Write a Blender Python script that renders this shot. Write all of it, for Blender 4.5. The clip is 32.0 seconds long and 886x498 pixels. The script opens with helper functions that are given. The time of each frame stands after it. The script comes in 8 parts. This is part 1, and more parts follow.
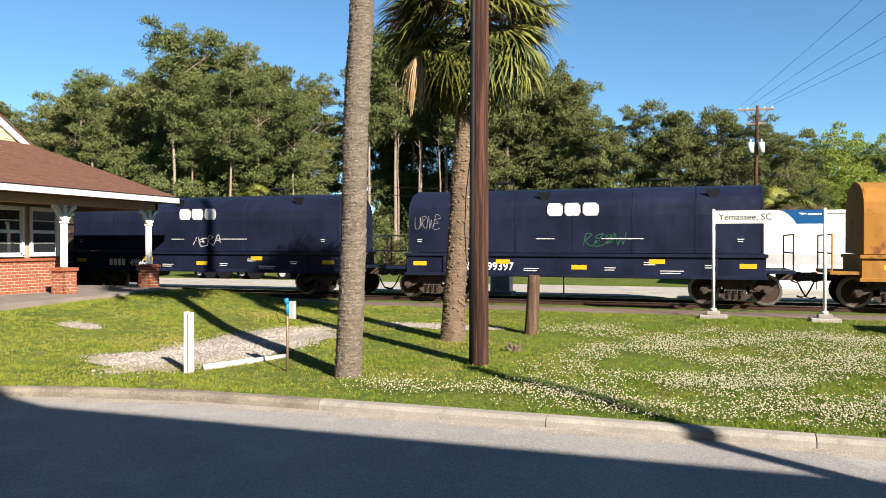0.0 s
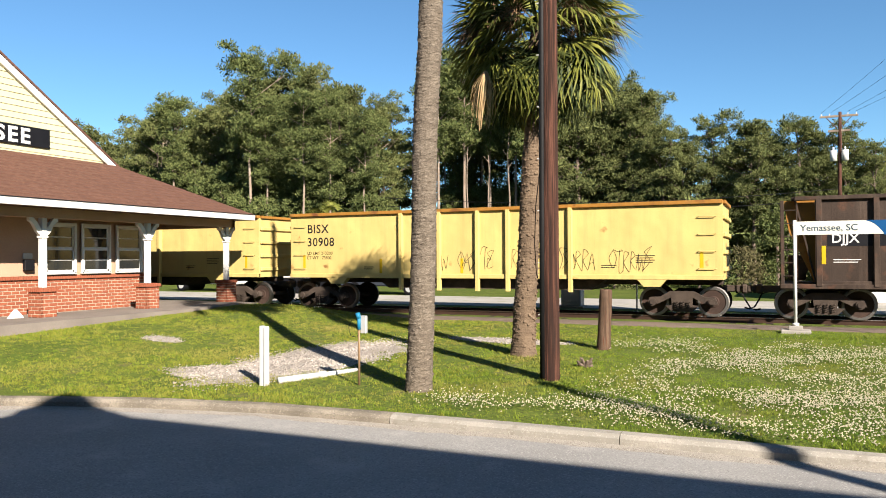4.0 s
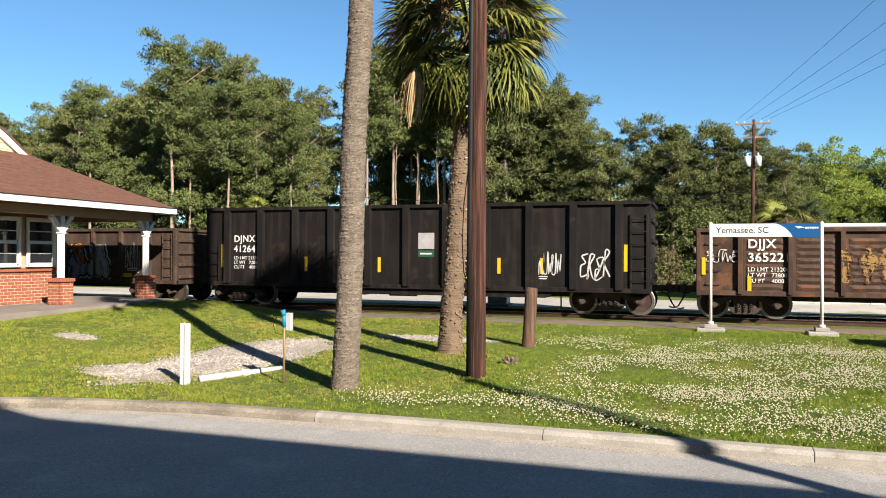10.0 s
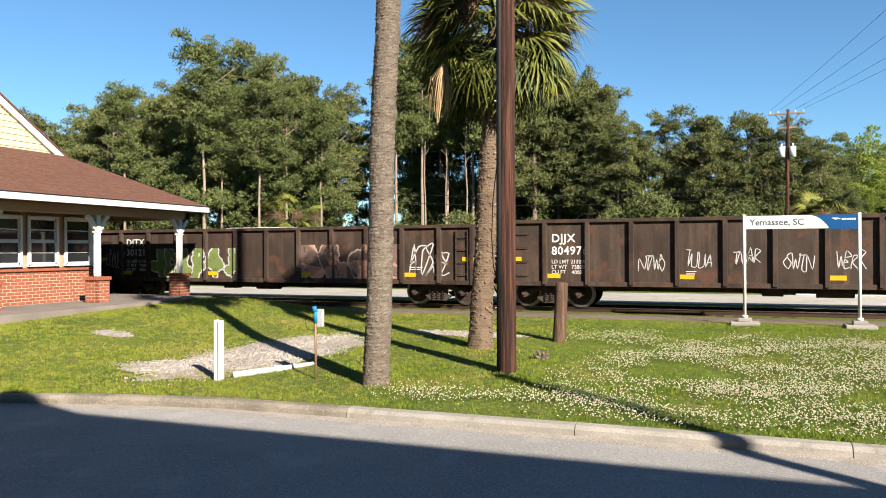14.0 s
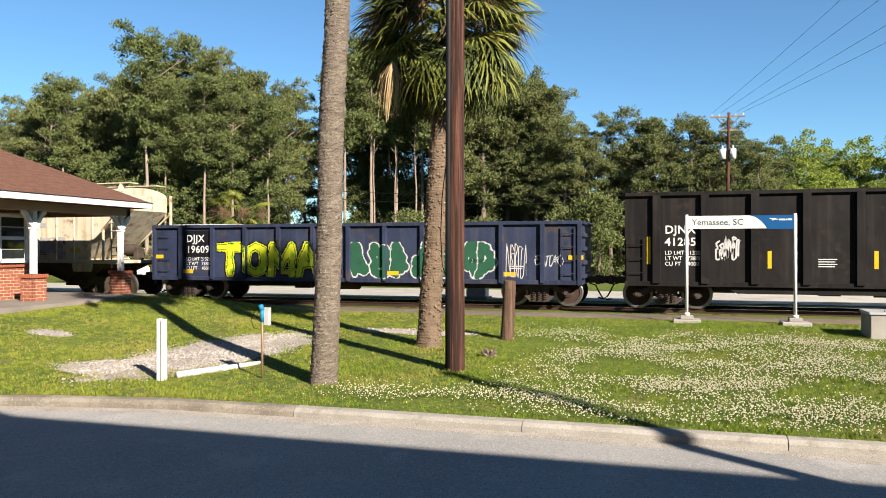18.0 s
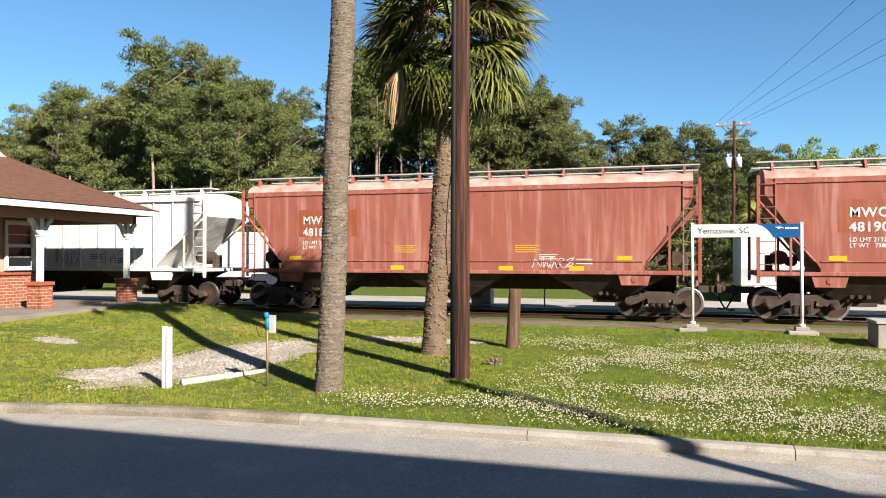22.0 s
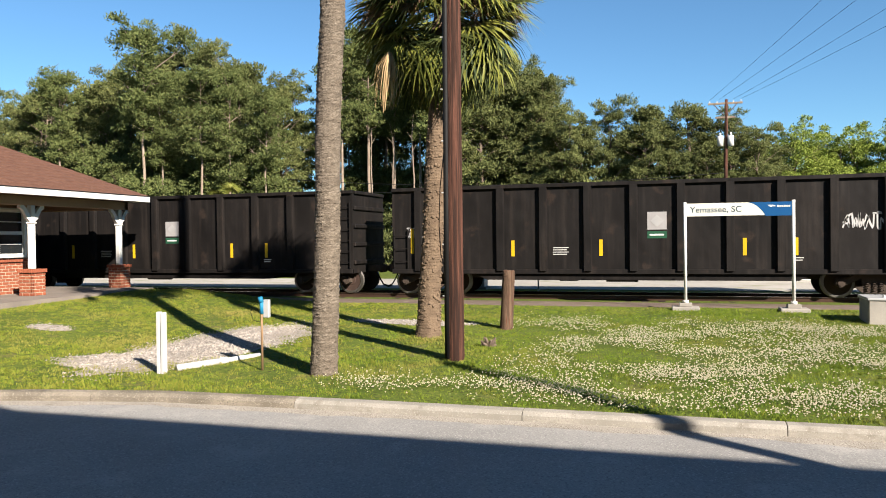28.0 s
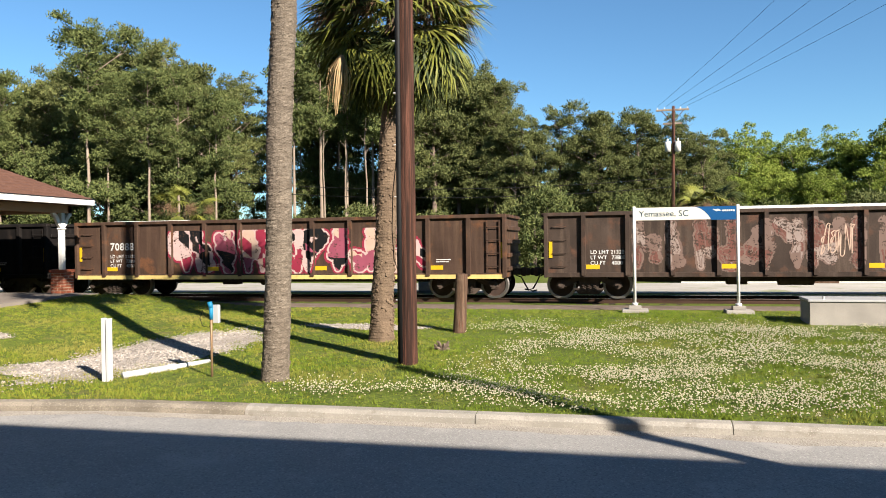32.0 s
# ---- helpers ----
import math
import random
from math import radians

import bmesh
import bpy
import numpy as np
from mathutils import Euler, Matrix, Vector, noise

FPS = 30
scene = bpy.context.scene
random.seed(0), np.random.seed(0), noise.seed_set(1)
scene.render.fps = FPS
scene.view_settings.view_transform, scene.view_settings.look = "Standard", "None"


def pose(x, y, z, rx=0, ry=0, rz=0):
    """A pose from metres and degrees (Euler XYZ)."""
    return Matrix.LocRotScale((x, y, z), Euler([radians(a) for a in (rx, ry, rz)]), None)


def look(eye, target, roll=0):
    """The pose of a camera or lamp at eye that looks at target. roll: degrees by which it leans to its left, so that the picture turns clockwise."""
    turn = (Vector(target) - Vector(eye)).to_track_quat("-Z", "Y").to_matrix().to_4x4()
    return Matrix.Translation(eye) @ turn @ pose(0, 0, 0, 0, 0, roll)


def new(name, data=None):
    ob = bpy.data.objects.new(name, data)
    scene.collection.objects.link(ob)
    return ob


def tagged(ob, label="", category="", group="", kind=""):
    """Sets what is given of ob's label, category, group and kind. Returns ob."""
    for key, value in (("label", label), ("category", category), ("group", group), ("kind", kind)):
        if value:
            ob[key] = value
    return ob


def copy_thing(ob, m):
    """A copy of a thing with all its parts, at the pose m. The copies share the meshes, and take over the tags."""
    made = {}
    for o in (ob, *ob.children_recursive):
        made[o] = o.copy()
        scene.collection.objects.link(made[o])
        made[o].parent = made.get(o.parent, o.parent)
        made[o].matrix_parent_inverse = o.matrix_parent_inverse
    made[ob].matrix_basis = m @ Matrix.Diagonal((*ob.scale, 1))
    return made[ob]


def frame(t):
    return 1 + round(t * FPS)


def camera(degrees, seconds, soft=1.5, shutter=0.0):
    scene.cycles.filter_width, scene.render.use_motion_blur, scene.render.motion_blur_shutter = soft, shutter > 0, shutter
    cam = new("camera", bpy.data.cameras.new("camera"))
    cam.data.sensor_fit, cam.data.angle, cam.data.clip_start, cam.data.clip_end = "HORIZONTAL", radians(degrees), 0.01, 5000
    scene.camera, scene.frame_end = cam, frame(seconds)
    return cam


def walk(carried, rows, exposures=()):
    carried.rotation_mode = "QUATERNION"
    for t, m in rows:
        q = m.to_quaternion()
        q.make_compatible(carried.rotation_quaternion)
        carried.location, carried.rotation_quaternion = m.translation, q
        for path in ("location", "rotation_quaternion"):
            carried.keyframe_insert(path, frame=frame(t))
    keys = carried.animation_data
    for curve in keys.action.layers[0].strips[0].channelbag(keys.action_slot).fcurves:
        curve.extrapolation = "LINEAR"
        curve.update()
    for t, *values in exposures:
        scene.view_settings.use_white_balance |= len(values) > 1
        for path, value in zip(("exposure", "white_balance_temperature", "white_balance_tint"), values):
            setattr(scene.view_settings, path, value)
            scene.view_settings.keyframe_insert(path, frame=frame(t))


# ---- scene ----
cam = camera(60.76, 32.0, 1.0)
EYE = (0.0, 0.0, 2.33)
# seconds, yaw to the left, pitch, roll in degrees
TURNS = [
    (0, 18.70, -0.44, -0.05), (0.5, 21.78, -0.50, 0.14), (1, 23.25, -0.94, 0.34), (1.5, 24.13, -1.19, 0.60),
    (2, 24.15, -0.57, 0.53), (2.5, 24.21, 0.13, 0.49), (4.5, 23.66, 0.72, 0.28), (5, 22.18, 0.63, 0.35),
    (5.5, 20.27, 0.30, 0.16), (6, 18.51, 0.48, 0.17), (6.5, 17.91, 0.76, 0.01), (7, 17.98, 1.09, -0.11),
    (7.5, 18.25, 1.53, -0.06), (8, 18.66, 1.79, 0.11), (8.5, 19.03, 1.62, -0.02), (9, 18.50, 1.17, -0.15),
    (9.5, 18.40, 0.70, -0.23), (10, 18.51, 0.48, -0.28), (10.5, 18.36, 0.44, -0.16), (11, 18.38, 0.45, -0.11),
    (11.5, 18.54, 0.46, -0.14), (12, 18.60, 0.32, -0.23), (12.5, 19.16, 0.30, -0.15), (13, 19.92, 0.42, 0.03),
    (13.5, 20.45, 0.42, 0.16), (14, 20.75, 0.13, 0.26), (14.5, 20.48, -0.21, 0.08), (16.5, 18.88, -0.37, -0.07),
    (17, 18.49, -0.19, -0.04), (17.5, 17.95, -0.09, 0.05), (18, 16.88, -0.02, 0.05), (18.5, 16.20, 0.00, 0.06),
    (19, 16.00, -0.04, -0.02), (19.5, 16.21, 0.36, -0.13), (20, 16.24, 0.89, -0.12), (20.5, 16.12, 0.99, -0.09),
    (21, 16.42, 0.84, -0.15), (21.5, 17.00, 0.70, -0.14), (22, 17.27, 0.60, -0.03), (22.5, 17.63, 0.56, 0.14),
    (23, 17.83, 0.34, 0.39), (23.5, 17.93, 0.12, 0.47), (24, 18.09, 0.14, 0.60), (24.5, 18.12, 0.16, 0.63),
    (25, 18.05, 0.07, 0.65), (25.5, 17.83, -0.21, 0.50), (27.5, 17.31, -0.76, 0.40), (28, 16.77, -0.76, 0.67),
    (28.5, 15.12, -0.97, 0.61), (29, 13.75, -1.00, 0.76), (29.5, 13.14, -0.96, 1.01), (30, 13.24, -1.14, 0.65),
    (30.5, 14.08, -1.16, 0.63), (31, 14.72, -0.74, 0.73), (31.5, 15.29, -0.47, 0.75), (32, 13.21, -0.51, 0.74),
]
walk(cam, [(t, pose(*EYE, 90 + p, r, y)) for t, y, p, r in TURNS], [(0.0, 1.8), (23.1, 1.8), (23.8, 1.54), (25.6, 1.54), (27.4, 1.8), (32.0, 1.8)])

# ---- light ----
SUN_TO = Vector((0.68, -0.537, 0.5)).normalized()
world = bpy.data.worlds.new("sky")
scene.world = world
world.use_nodes = True
wn = world.node_tree
sky = wn.nodes.new("ShaderNodeTexSky")
sky.sky_type, sky.sun_disc = "NISHITA", False
sky.sun_elevation, sky.sun_rotation = math.asin(SUN_TO.z), math.atan2(SUN_TO.x, SUN_TO.y)
sky.air_density, sky.dust_density, sky.ozone_density = 0.9, 0.0, 2.5
tint = wn.nodes.new("ShaderNodeMix")
tint.data_type, tint.blend_type = "RGBA", "MULTIPLY"
tint.inputs[0].default_value, tint.inputs[7].default_value = 1.0, (0.57, 0.8, 0.9, 1)   # a clear, deep blue spring sky
wn.links.new(sky.outputs[0], tint.inputs[6])
wn.links.new(tint.outputs[2], wn.nodes["Background"].inputs[0])
wn.nodes["Background"].inputs[1].default_value = 0.05
sun_data = bpy.data.lights.new("sun", "SUN")
sun_data.energy, sun_data.angle, sun_data.color = 5.0, radians(0.55), (1.0, 0.908, 0.805)
sun = new("sun", sun_data)
sun.matrix_world = look(SUN_TO * 60, (0, 0, 0))
scene.view_settings.exposure = 1.8


# ---- materials ----
def principled(name, rough, metal=0.0):
    m = bpy.data.materials.new(name)
    m.use_nodes = True
    p = m.node_tree.nodes["Principled BSDF"]
    p.inputs["Roughness"].default_value, p.inputs["Metallic"].default_value = rough, metal
    p.inputs["Specular IOR Level"].default_value = 0.15
    return m, m.node_tree, p


def noise_node(t, coord, scale, detail=4, stretch=None, shift=None):
    n = t.nodes.new("ShaderNodeTexNoise")
    n.noise_dimensions = "4D"
    n.inputs["Scale"].default_value, n.inputs["Detail"].default_value = scale, detail
    src = coord
    if stretch:
        mp = t.nodes.new("ShaderNodeMapping")
        mp.inputs["Scale"].default_value = stretch
        t.links.new(coord, mp.inputs["Vector"])
        src = mp.outputs[0]
    t.links.new(src, n.inputs["Vector"])
    if shift:
        t.links.new(shift, n.inputs["W"])
    return n.outputs["Fac"]


def ramp(t, fac, lo, hi):
    r = t.nodes.new("ShaderNodeMapRange")
    r.inputs["From Min"].default_value, r.inputs["From Max"].default_value = lo, hi
    t.links.new(fac, r.inputs["Value"])
    return r.outputs[0]


def mix(t, fac, a, b):
    n = t.nodes.new("ShaderNodeMix")
    n.data_type = "RGBA"
    for sock, v in ((n.inputs[0], fac), (n.inputs[6], a), (n.inputs[7], b)):
        if isinstance(v, (int, float)):
            sock.default_value = v
        elif isinstance(v, tuple):
            sock.default_value = (*v, 1)
        else:
            t.links.new(v, sock)
    return n.outputs[2]


def shifted(t):
    oi = t.nodes.new("ShaderNodeObjectInfo")
    mul = t.nodes.new("ShaderNodeMath")
    mul.operation = "MULTIPLY"
    mul.inputs[1].default_value = 37.0
    t.links.new(oi.outputs["Random"], mul.inputs[0])
    return mul.outputs[0]


def add_bump(t, p, height, strength, dist=0.02):
    b = t.nodes.new("ShaderNodeBump")
    b.inputs["Strength"].default_value, b.inputs["Distance"].default_value = strength, dist
    t.links.new(height, b.inputs["Height"])
    t.links.new(b.outputs[0], p.inputs["Normal"])


def mat(name, a, b=None, rough=0.75, metal=0.0, scale=2.0, fine=40.0, bump=0.3, stretch=None, coord="Object",
        lo=0.35, hi=0.65, grain=0.12, c=None, speck=None):
    """Two-tone surface: a and b mixed by broad noise, fine grain over it, and a small relief."""
    m, t, p = principled(name, rough, metal)
    b = b or tuple(v * 0.7 for v in a)
    co = t.nodes.new("ShaderNodeTexCoord").outputs[coord]
    sh = shifted(t)
    n1 = noise_node(t, co, scale, 5, stretch, sh)
    n2 = noise_node(t, co, fine, 3, stretch, sh)
    col = mix(t, ramp(t, n1, lo, hi), a, b)
    if c:
        n3 = noise_node(t, co, scale * 2.7, 6, stretch, sh)
        col = mix(t, ramp(t, n3, 0.56, 0.68), col, c)
    dark = tuple(v * (1 - 2.2 * grain) for v in a)
    col = mix(t, ramp(t, n2, 0.62, 0.4), col, mix(t, 0.35 + grain, col, dark))
    if speck:
        sc, pale, deep = speck
        n4 = noise_node(t, co, sc, 2, None, sh)
        col = mix(t, ramp(t, n4, 0.57, 0.66), col, pale)
        col = mix(t, ramp(t, n4, 0.43, 0.34), col, deep)
    t.links.new(col, p.inputs["Base Color"])
    if bump:
        add_bump(t, p, n2, bump)
    return m


def car_paint(name, a, rust=(0.11, 0.05, 0.03), amount=0.35, streak=0.4, rough=0.65, dust=(0.2, 0.15, 0.11)):
    """Weathered railcar paint: faded patches, rust blooms and streaks that run down."""
    m, t, p = principled(name, rough)
    co = t.nodes.new("ShaderNodeTexCoord").outputs["Object"]
    sh = shifted(t)
    p.inputs["Specular IOR Level"].default_value = 0.12
    dark = max(a) < 0.15
    fade = noise_node(t, co, 0.7, 5, None, sh)
    bloom = noise_node(t, co, 2.4, 8, None, sh)
    run = noise_node(t, co, 1.0, 5, (5.0, 5.0, 0.35), sh)
    thin = noise_node(t, co, 1.0, 4, (17.0, 17.0, 0.5), sh)
    fine = noise_node(t, co, 30, 4, None, sh)
    dent = noise_node(t, co, 1.1, 2, (1.0, 1.0, 0.7), sh)
    col = mix(t, ramp(t, fade, 0.32, 0.68), tuple(v * (1.15 if dark else 1.0) for v in a), tuple(v * (0.6 if dark else 0.86) for v in a))
    col = mix(t, mul_node(t, ramp(t, run, 0.5, 0.68), streak), col, dust)
    col = mix(t, mul_node(t, ramp(t, thin, 0.55, 0.7), streak * (0.7 if dark else 0.25)), col, tuple(v * 0.4 for v in a))
    col = mix(t, ramp(t, bloom, 0.74 - amount * 0.5, 0.82 - amount * 0.4), col, rust)
    col = mix(t, mul_node(t, ramp(t, fine, 0.45, 0.65), 0.45 if dark else 0.12), col, tuple(v * 0.45 for v in a))
    t.links.new(col, p.inputs["Base Color"])
    add_bump(t, p, bloom, 0.3, 0.015)
    b = t.nodes.new("ShaderNodeBump")
    b.inputs["Strength"].default_value, b.inputs["Distance"].default_value = 0.5, 0.16
    t.links.new(dent, b.inputs["Height"])
    t.links.new(b.outputs[0], p.inputs["Normal"].links[0].from_node.inputs["Normal"])
    return m


def mul_node(t, v, k):
    n = t.nodes.new("ShaderNodeMath")
    n.operation = "MULTIPLY"
    n.inputs[1].default_value = k
    t.links.new(v, n.inputs[0])
    return n.outputs[0]


M = {}
M["asphalt"] = mat("asphalt", (0.238, 0.228, 0.212), (0.188, 0.18, 0.168), 0.9, scale=0.5, fine=60, bump=0.5, c=(0.275, 0.26, 0.238), grain=0.06, speck=(42, (0.29, 0.276, 0.254), (0.15, 0.144, 0.134)))
M["kerb"] = mat("kerb_concrete", (0.262, 0.24, 0.205), (0.17, 0.158, 0.134), 0.9, scale=1.7, fine=60, bump=0.5, c=(0.125, 0.108, 0.086), grain=0.08, speck=(60, (0.27, 0.248, 0.212), (0.18, 0.165, 0.14)))
M["kerbstain"] = mat("stained_kerb_concrete", (0.2, 0.172, 0.135), (0.1, 0.086, 0.066), 0.92, scale=1.3, fine=55, bump=0.6, c=(0.06, 0.052, 0.04), grain=0.1, lo=0.42, hi=0.58, speck=(55, (0.24, 0.21, 0.17), (0.1, 0.087, 0.07)))
M["silt"] = mat("gutter_silt", (0.27, 0.243, 0.205), (0.2, 0.178, 0.148), 0.95, scale=3.0, fine=70, bump=0.5, speck=(60, (0.33, 0.3, 0.26), (0.1, 0.085, 0.065)))
M["concrete"] = mat("concrete", (0.264, 0.243, 0.211), (0.19, 0.174, 0.153), 0.88, scale=1.6, fine=50, bump=0.3)
M["palepave"] = mat("pale_paving", (0.32, 0.3, 0.265), (0.24, 0.222, 0.196), 0.9, scale=0.4, fine=40, bump=0.3, c=(0.16, 0.17, 0.08))
M["walk"] = mat("worn_walkway", (0.18, 0.153, 0.129), (0.127, 0.108, 0.0924), 0.9, scale=1.2, fine=40, bump=0.4)
M["soil"] = mat("lawn_soil", (0.052, 0.078, 0.009), (0.082, 0.105, 0.014), 0.95, scale=0.6, fine=22, bump=1.0, c=(0.11, 0.1, 0.033), speck=(16, (0.11, 0.12, 0.022), (0.03, 0.032, 0.009)))
M["gravel"] = mat("gravel", (0.27, 0.238, 0.205), (0.18, 0.155, 0.13), 0.95, scale=4, fine=30, bump=1.0, speck=(22, (0.37, 0.34, 0.31), (0.075, 0.066, 0.056)))
M["ballast"] = mat("ballast", (0.111, 0.0792, 0.0634), (0.0581, 0.0422, 0.0343), 0.95, scale=2.5, fine=16, bump=1.0)
M["strip"] = mat("worn_pavement", (0.137, 0.103, 0.0818), (0.0898, 0.066, 0.0528), 0.95, scale=1.1, fine=30, bump=0.6, c=(0.174, 0.143, 0.116))
M["tie"] = mat("creosoted_timber", (0.037, 0.0264, 0.0211), None, 0.9, stretch=(1, 8, 8))
M["rail"] = mat("rail_steel", (0.0634, 0.037, 0.0264), None, 0.55, 0.6)
M["railtop"] = mat("polished_rail", (0.55, 0.52, 0.5), None, 0.25, 1.0)
M["white"] = mat("white_paint", (0.528, 0.521, 0.495), (0.462, 0.449, 0.409), 0.6, scale=3, bump=0.1, grain=0.05)
M["siding"] = mat("cream_siding", (0.422, 0.391, 0.243), (0.391, 0.354, 0.211), 0.65, scale=1.2, bump=0.1, grain=0.05)
M["plaster"] = mat("peach_board", (0.37, 0.243, 0.164), (0.327, 0.206, 0.137), 0.8, scale=1.5, bump=0.15)
M["brick"] = mat("brick", (0.243, 0.0766, 0.0396), (0.174, 0.0502, 0.029), 0.85, scale=0.9, fine=45, bump=0.4, c=(0.264, 0.1, 0.0528))
M["mortar"] = mat("mortar", (0.359, 0.301, 0.222), (0.306, 0.248, 0.18), 0.95, scale=5, fine=60, bump=0.4)
M["shingle"] = mat("brown_shingle", (0.106, 0.0518, 0.0349), (0.0739, 0.0359, 0.0243), 0.92, scale=6, fine=50, bump=0.5, c=(0.137, 0.0739, 0.0475))
M["dark"] = mat("dark_trim", (0.0106, 0.0106, 0.0132), None, 0.7)
M["soffit"] = mat("brown_soffit", (0.12, 0.07, 0.042), None, 0.8)
M["black"] = mat("black_paint", (0.0063, 0.0063, 0.0079), None, 0.55, grain=0.05)
M["palmtrunk"] = mat("palmetto_trunk", (0.162, 0.132, 0.1), (0.095, 0.075, 0.056), 0.95, scale=4.0, fine=30, bump=1.0, stretch=(1.0, 1.0, 2.6), c=(0.2, 0.165, 0.128), grain=0.3)
M["palmboot"] = mat("palmetto_boots", (0.135, 0.095, 0.062), (0.07, 0.048, 0.032), 0.95, scale=5, fine=30, bump=1.0)
# one leaf in two tones: shaded crown core, and sunlight painted into the colour
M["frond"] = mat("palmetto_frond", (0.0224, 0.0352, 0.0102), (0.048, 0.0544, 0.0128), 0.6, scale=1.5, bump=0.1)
M["frond_sun_tone"] = mat("frond_sun_in_colour", (0.15, 0.15, 0.026), (0.07, 0.085, 0.017), 0.55, scale=1.5, bump=0.1)
M["deadfrond"] = mat("dead_frond", (0.42, 0.3, 0.16), (0.22, 0.14, 0.065), 0.9, scale=3)
M["seed"] = mat("seed_stalks", (0.18, 0.111, 0.0634), (0.106, 0.0634, 0.037), 0.95, scale=5)
M["pole"] = mat("creosoted_pole", (0.1, 0.043, 0.028), (0.02, 0.011, 0.008), 0.85, scale=2.2, fine=14, bump=1.0, stretch=(11, 11, 0.22), c=(0.014, 0.01, 0.008), grain=0.3, lo=0.43, hi=0.57)
M["oldwood"] = mat("weathered_post", (0.143, 0.0924, 0.0607), (0.0528, 0.029, 0.0185), 0.9, scale=2.5, fine=20, bump=1.0, stretch=(8, 8, 0.35), c=(0.127, 0.037, 0.0185), grain=0.3)
M["cable"] = mat("black_cable", (0.0079, 0.0079, 0.0079), None, 0.6)
M["signcream"] = mat("sign_cream", (0.515, 0.502, 0.436), (0.488, 0.469, 0.396), 0.5, bump=0, grain=0.03)
M["signblue"] = mat("sign_blue", (0.0063, 0.0502, 0.143), (0.0079, 0.0581, 0.158), 0.4, bump=0, grain=0.03)
M["signink"] = mat("sign_ink", (0.0264, 0.0475, 0.0686), None, 0.5, bump=0)
M["galv"] = mat("galvanised_steel", (0.409, 0.409, 0.396), (0.33, 0.33, 0.323), 0.4, 0.3, bump=0.1, grain=0.05)
M["pvc"] = mat("white_pvc", (0.41, 0.405, 0.395), (0.35, 0.34, 0.32), 0.5, bump=0.05, grain=0.04)
M["copper"] = mat("riser_pipe", (0.222, 0.143, 0.0792), None, 0.5, 0.4)
M["blueplastic"] = mat("blue_tape", (0.0158, 0.158, 0.275), None, 0.5)
M["glass"] = principled("window_glass", 0.06)[0]
M["glass"].node_tree.nodes["Principled BSDF"].inputs["Base Color"].default_value = (0.012, 0.014, 0.015, 1)
M["glass"].node_tree.nodes["Principled BSDF"].inputs["Specular IOR Level"].default_value = 0.6
M["bark"] = mat("pine_bark", (0.17, 0.13, 0.1), (0.09, 0.063, 0.05), 0.95, scale=3, fine=20, bump=0.8, stretch=(3, 3, 0.8))
M["palebark"] = mat("pale_trunk", (0.24, 0.19, 0.145), (0.14, 0.105, 0.078), 0.95, scale=2, fine=20, bump=0.6, stretch=(3, 3, 0.8))


def leaf(name, a, b, through_col, dry=None):
    m, t, p = principled(name, 0.8)
    p.inputs["Specular IOR Level"].default_value = 0.08
    isl = t.nodes.new("ShaderNodeNewGeometry").outputs["Random Per Island"]
    sh = shifted(t)
    oi = t.nodes.new("ShaderNodeObjectInfo").outputs["Random"]
    col = mix(t, isl, a, b)
    col = mix(t, mul_node(t, oi, 0.4), col, tuple(v * 0.62 for v in a))
    if dry:
        co = t.nodes.new("ShaderNodeTexCoord").outputs["Object"]
        col = mix(t, ramp(t, noise_node(t, co, 0.55, 5), 0.47, 0.74), col, dry)
        col = mix(t, mul_node(t, ramp(t, noise_node(t, co, 5.0, 4), 0.52, 0.64), 0.65), col, tuple(v * 0.42 for v in a))
    t.links.new(col, p.inputs["Base Color"])
    tr = t.nodes.new("ShaderNodeBsdfTranslucent")
    tr.inputs[0].default_value = (*through_col, 1)
    mx = t.nodes.new("ShaderNodeMixShader")
    mx.inputs[0].default_value = 0.12
    t.links.new(p.outputs[0], mx.inputs[1])
    t.links.new(tr.outputs[0], mx.inputs[2])
    t.links.new(mx.outputs[0], t.nodes["Material Output"].inputs[0])
    return m


M["needles"] = leaf("pine_needles", (0.06, 0.076, 0.026), (0.162, 0.168, 0.06), (0.11, 0.13, 0.03))
M["needles_dark"] = leaf("dark_needles", (0.048, 0.066, 0.022), (0.13, 0.145, 0.048), (0.09, 0.12, 0.026))
M["leaves_fresh"] = leaf("spring_leaves", (0.11, 0.155, 0.025), (0.21, 0.24, 0.05), (0.17, 0.24, 0.035))
M["brush"] = leaf("dry_brush", (0.112, 0.0947, 0.0474), (0.077, 0.077, 0.0296), (0.071, 0.071, 0.0237))
M["grass"] = leaf("grass_blades", (0.08, 0.13, 0.012), (0.18, 0.215, 0.03), (0.16, 0.23, 0.02), (0.18, 0.17, 0.04))
M["grass_dry"] = leaf("dry_grass_blades", (0.13, 0.145, 0.018), (0.23, 0.222, 0.04), (0.2, 0.22, 0.03), (0.22, 0.18, 0.055))
M["clover"] = leaf("clover_heads", (0.45, 0.42, 0.32), (0.32, 0.275, 0.175), (0.28, 0.26, 0.18))
M["weed"] = leaf("lawn_weeds", (0.0414, 0.0829, 0.0118), (0.077, 0.13, 0.0178), (0.071, 0.142, 0.0178))


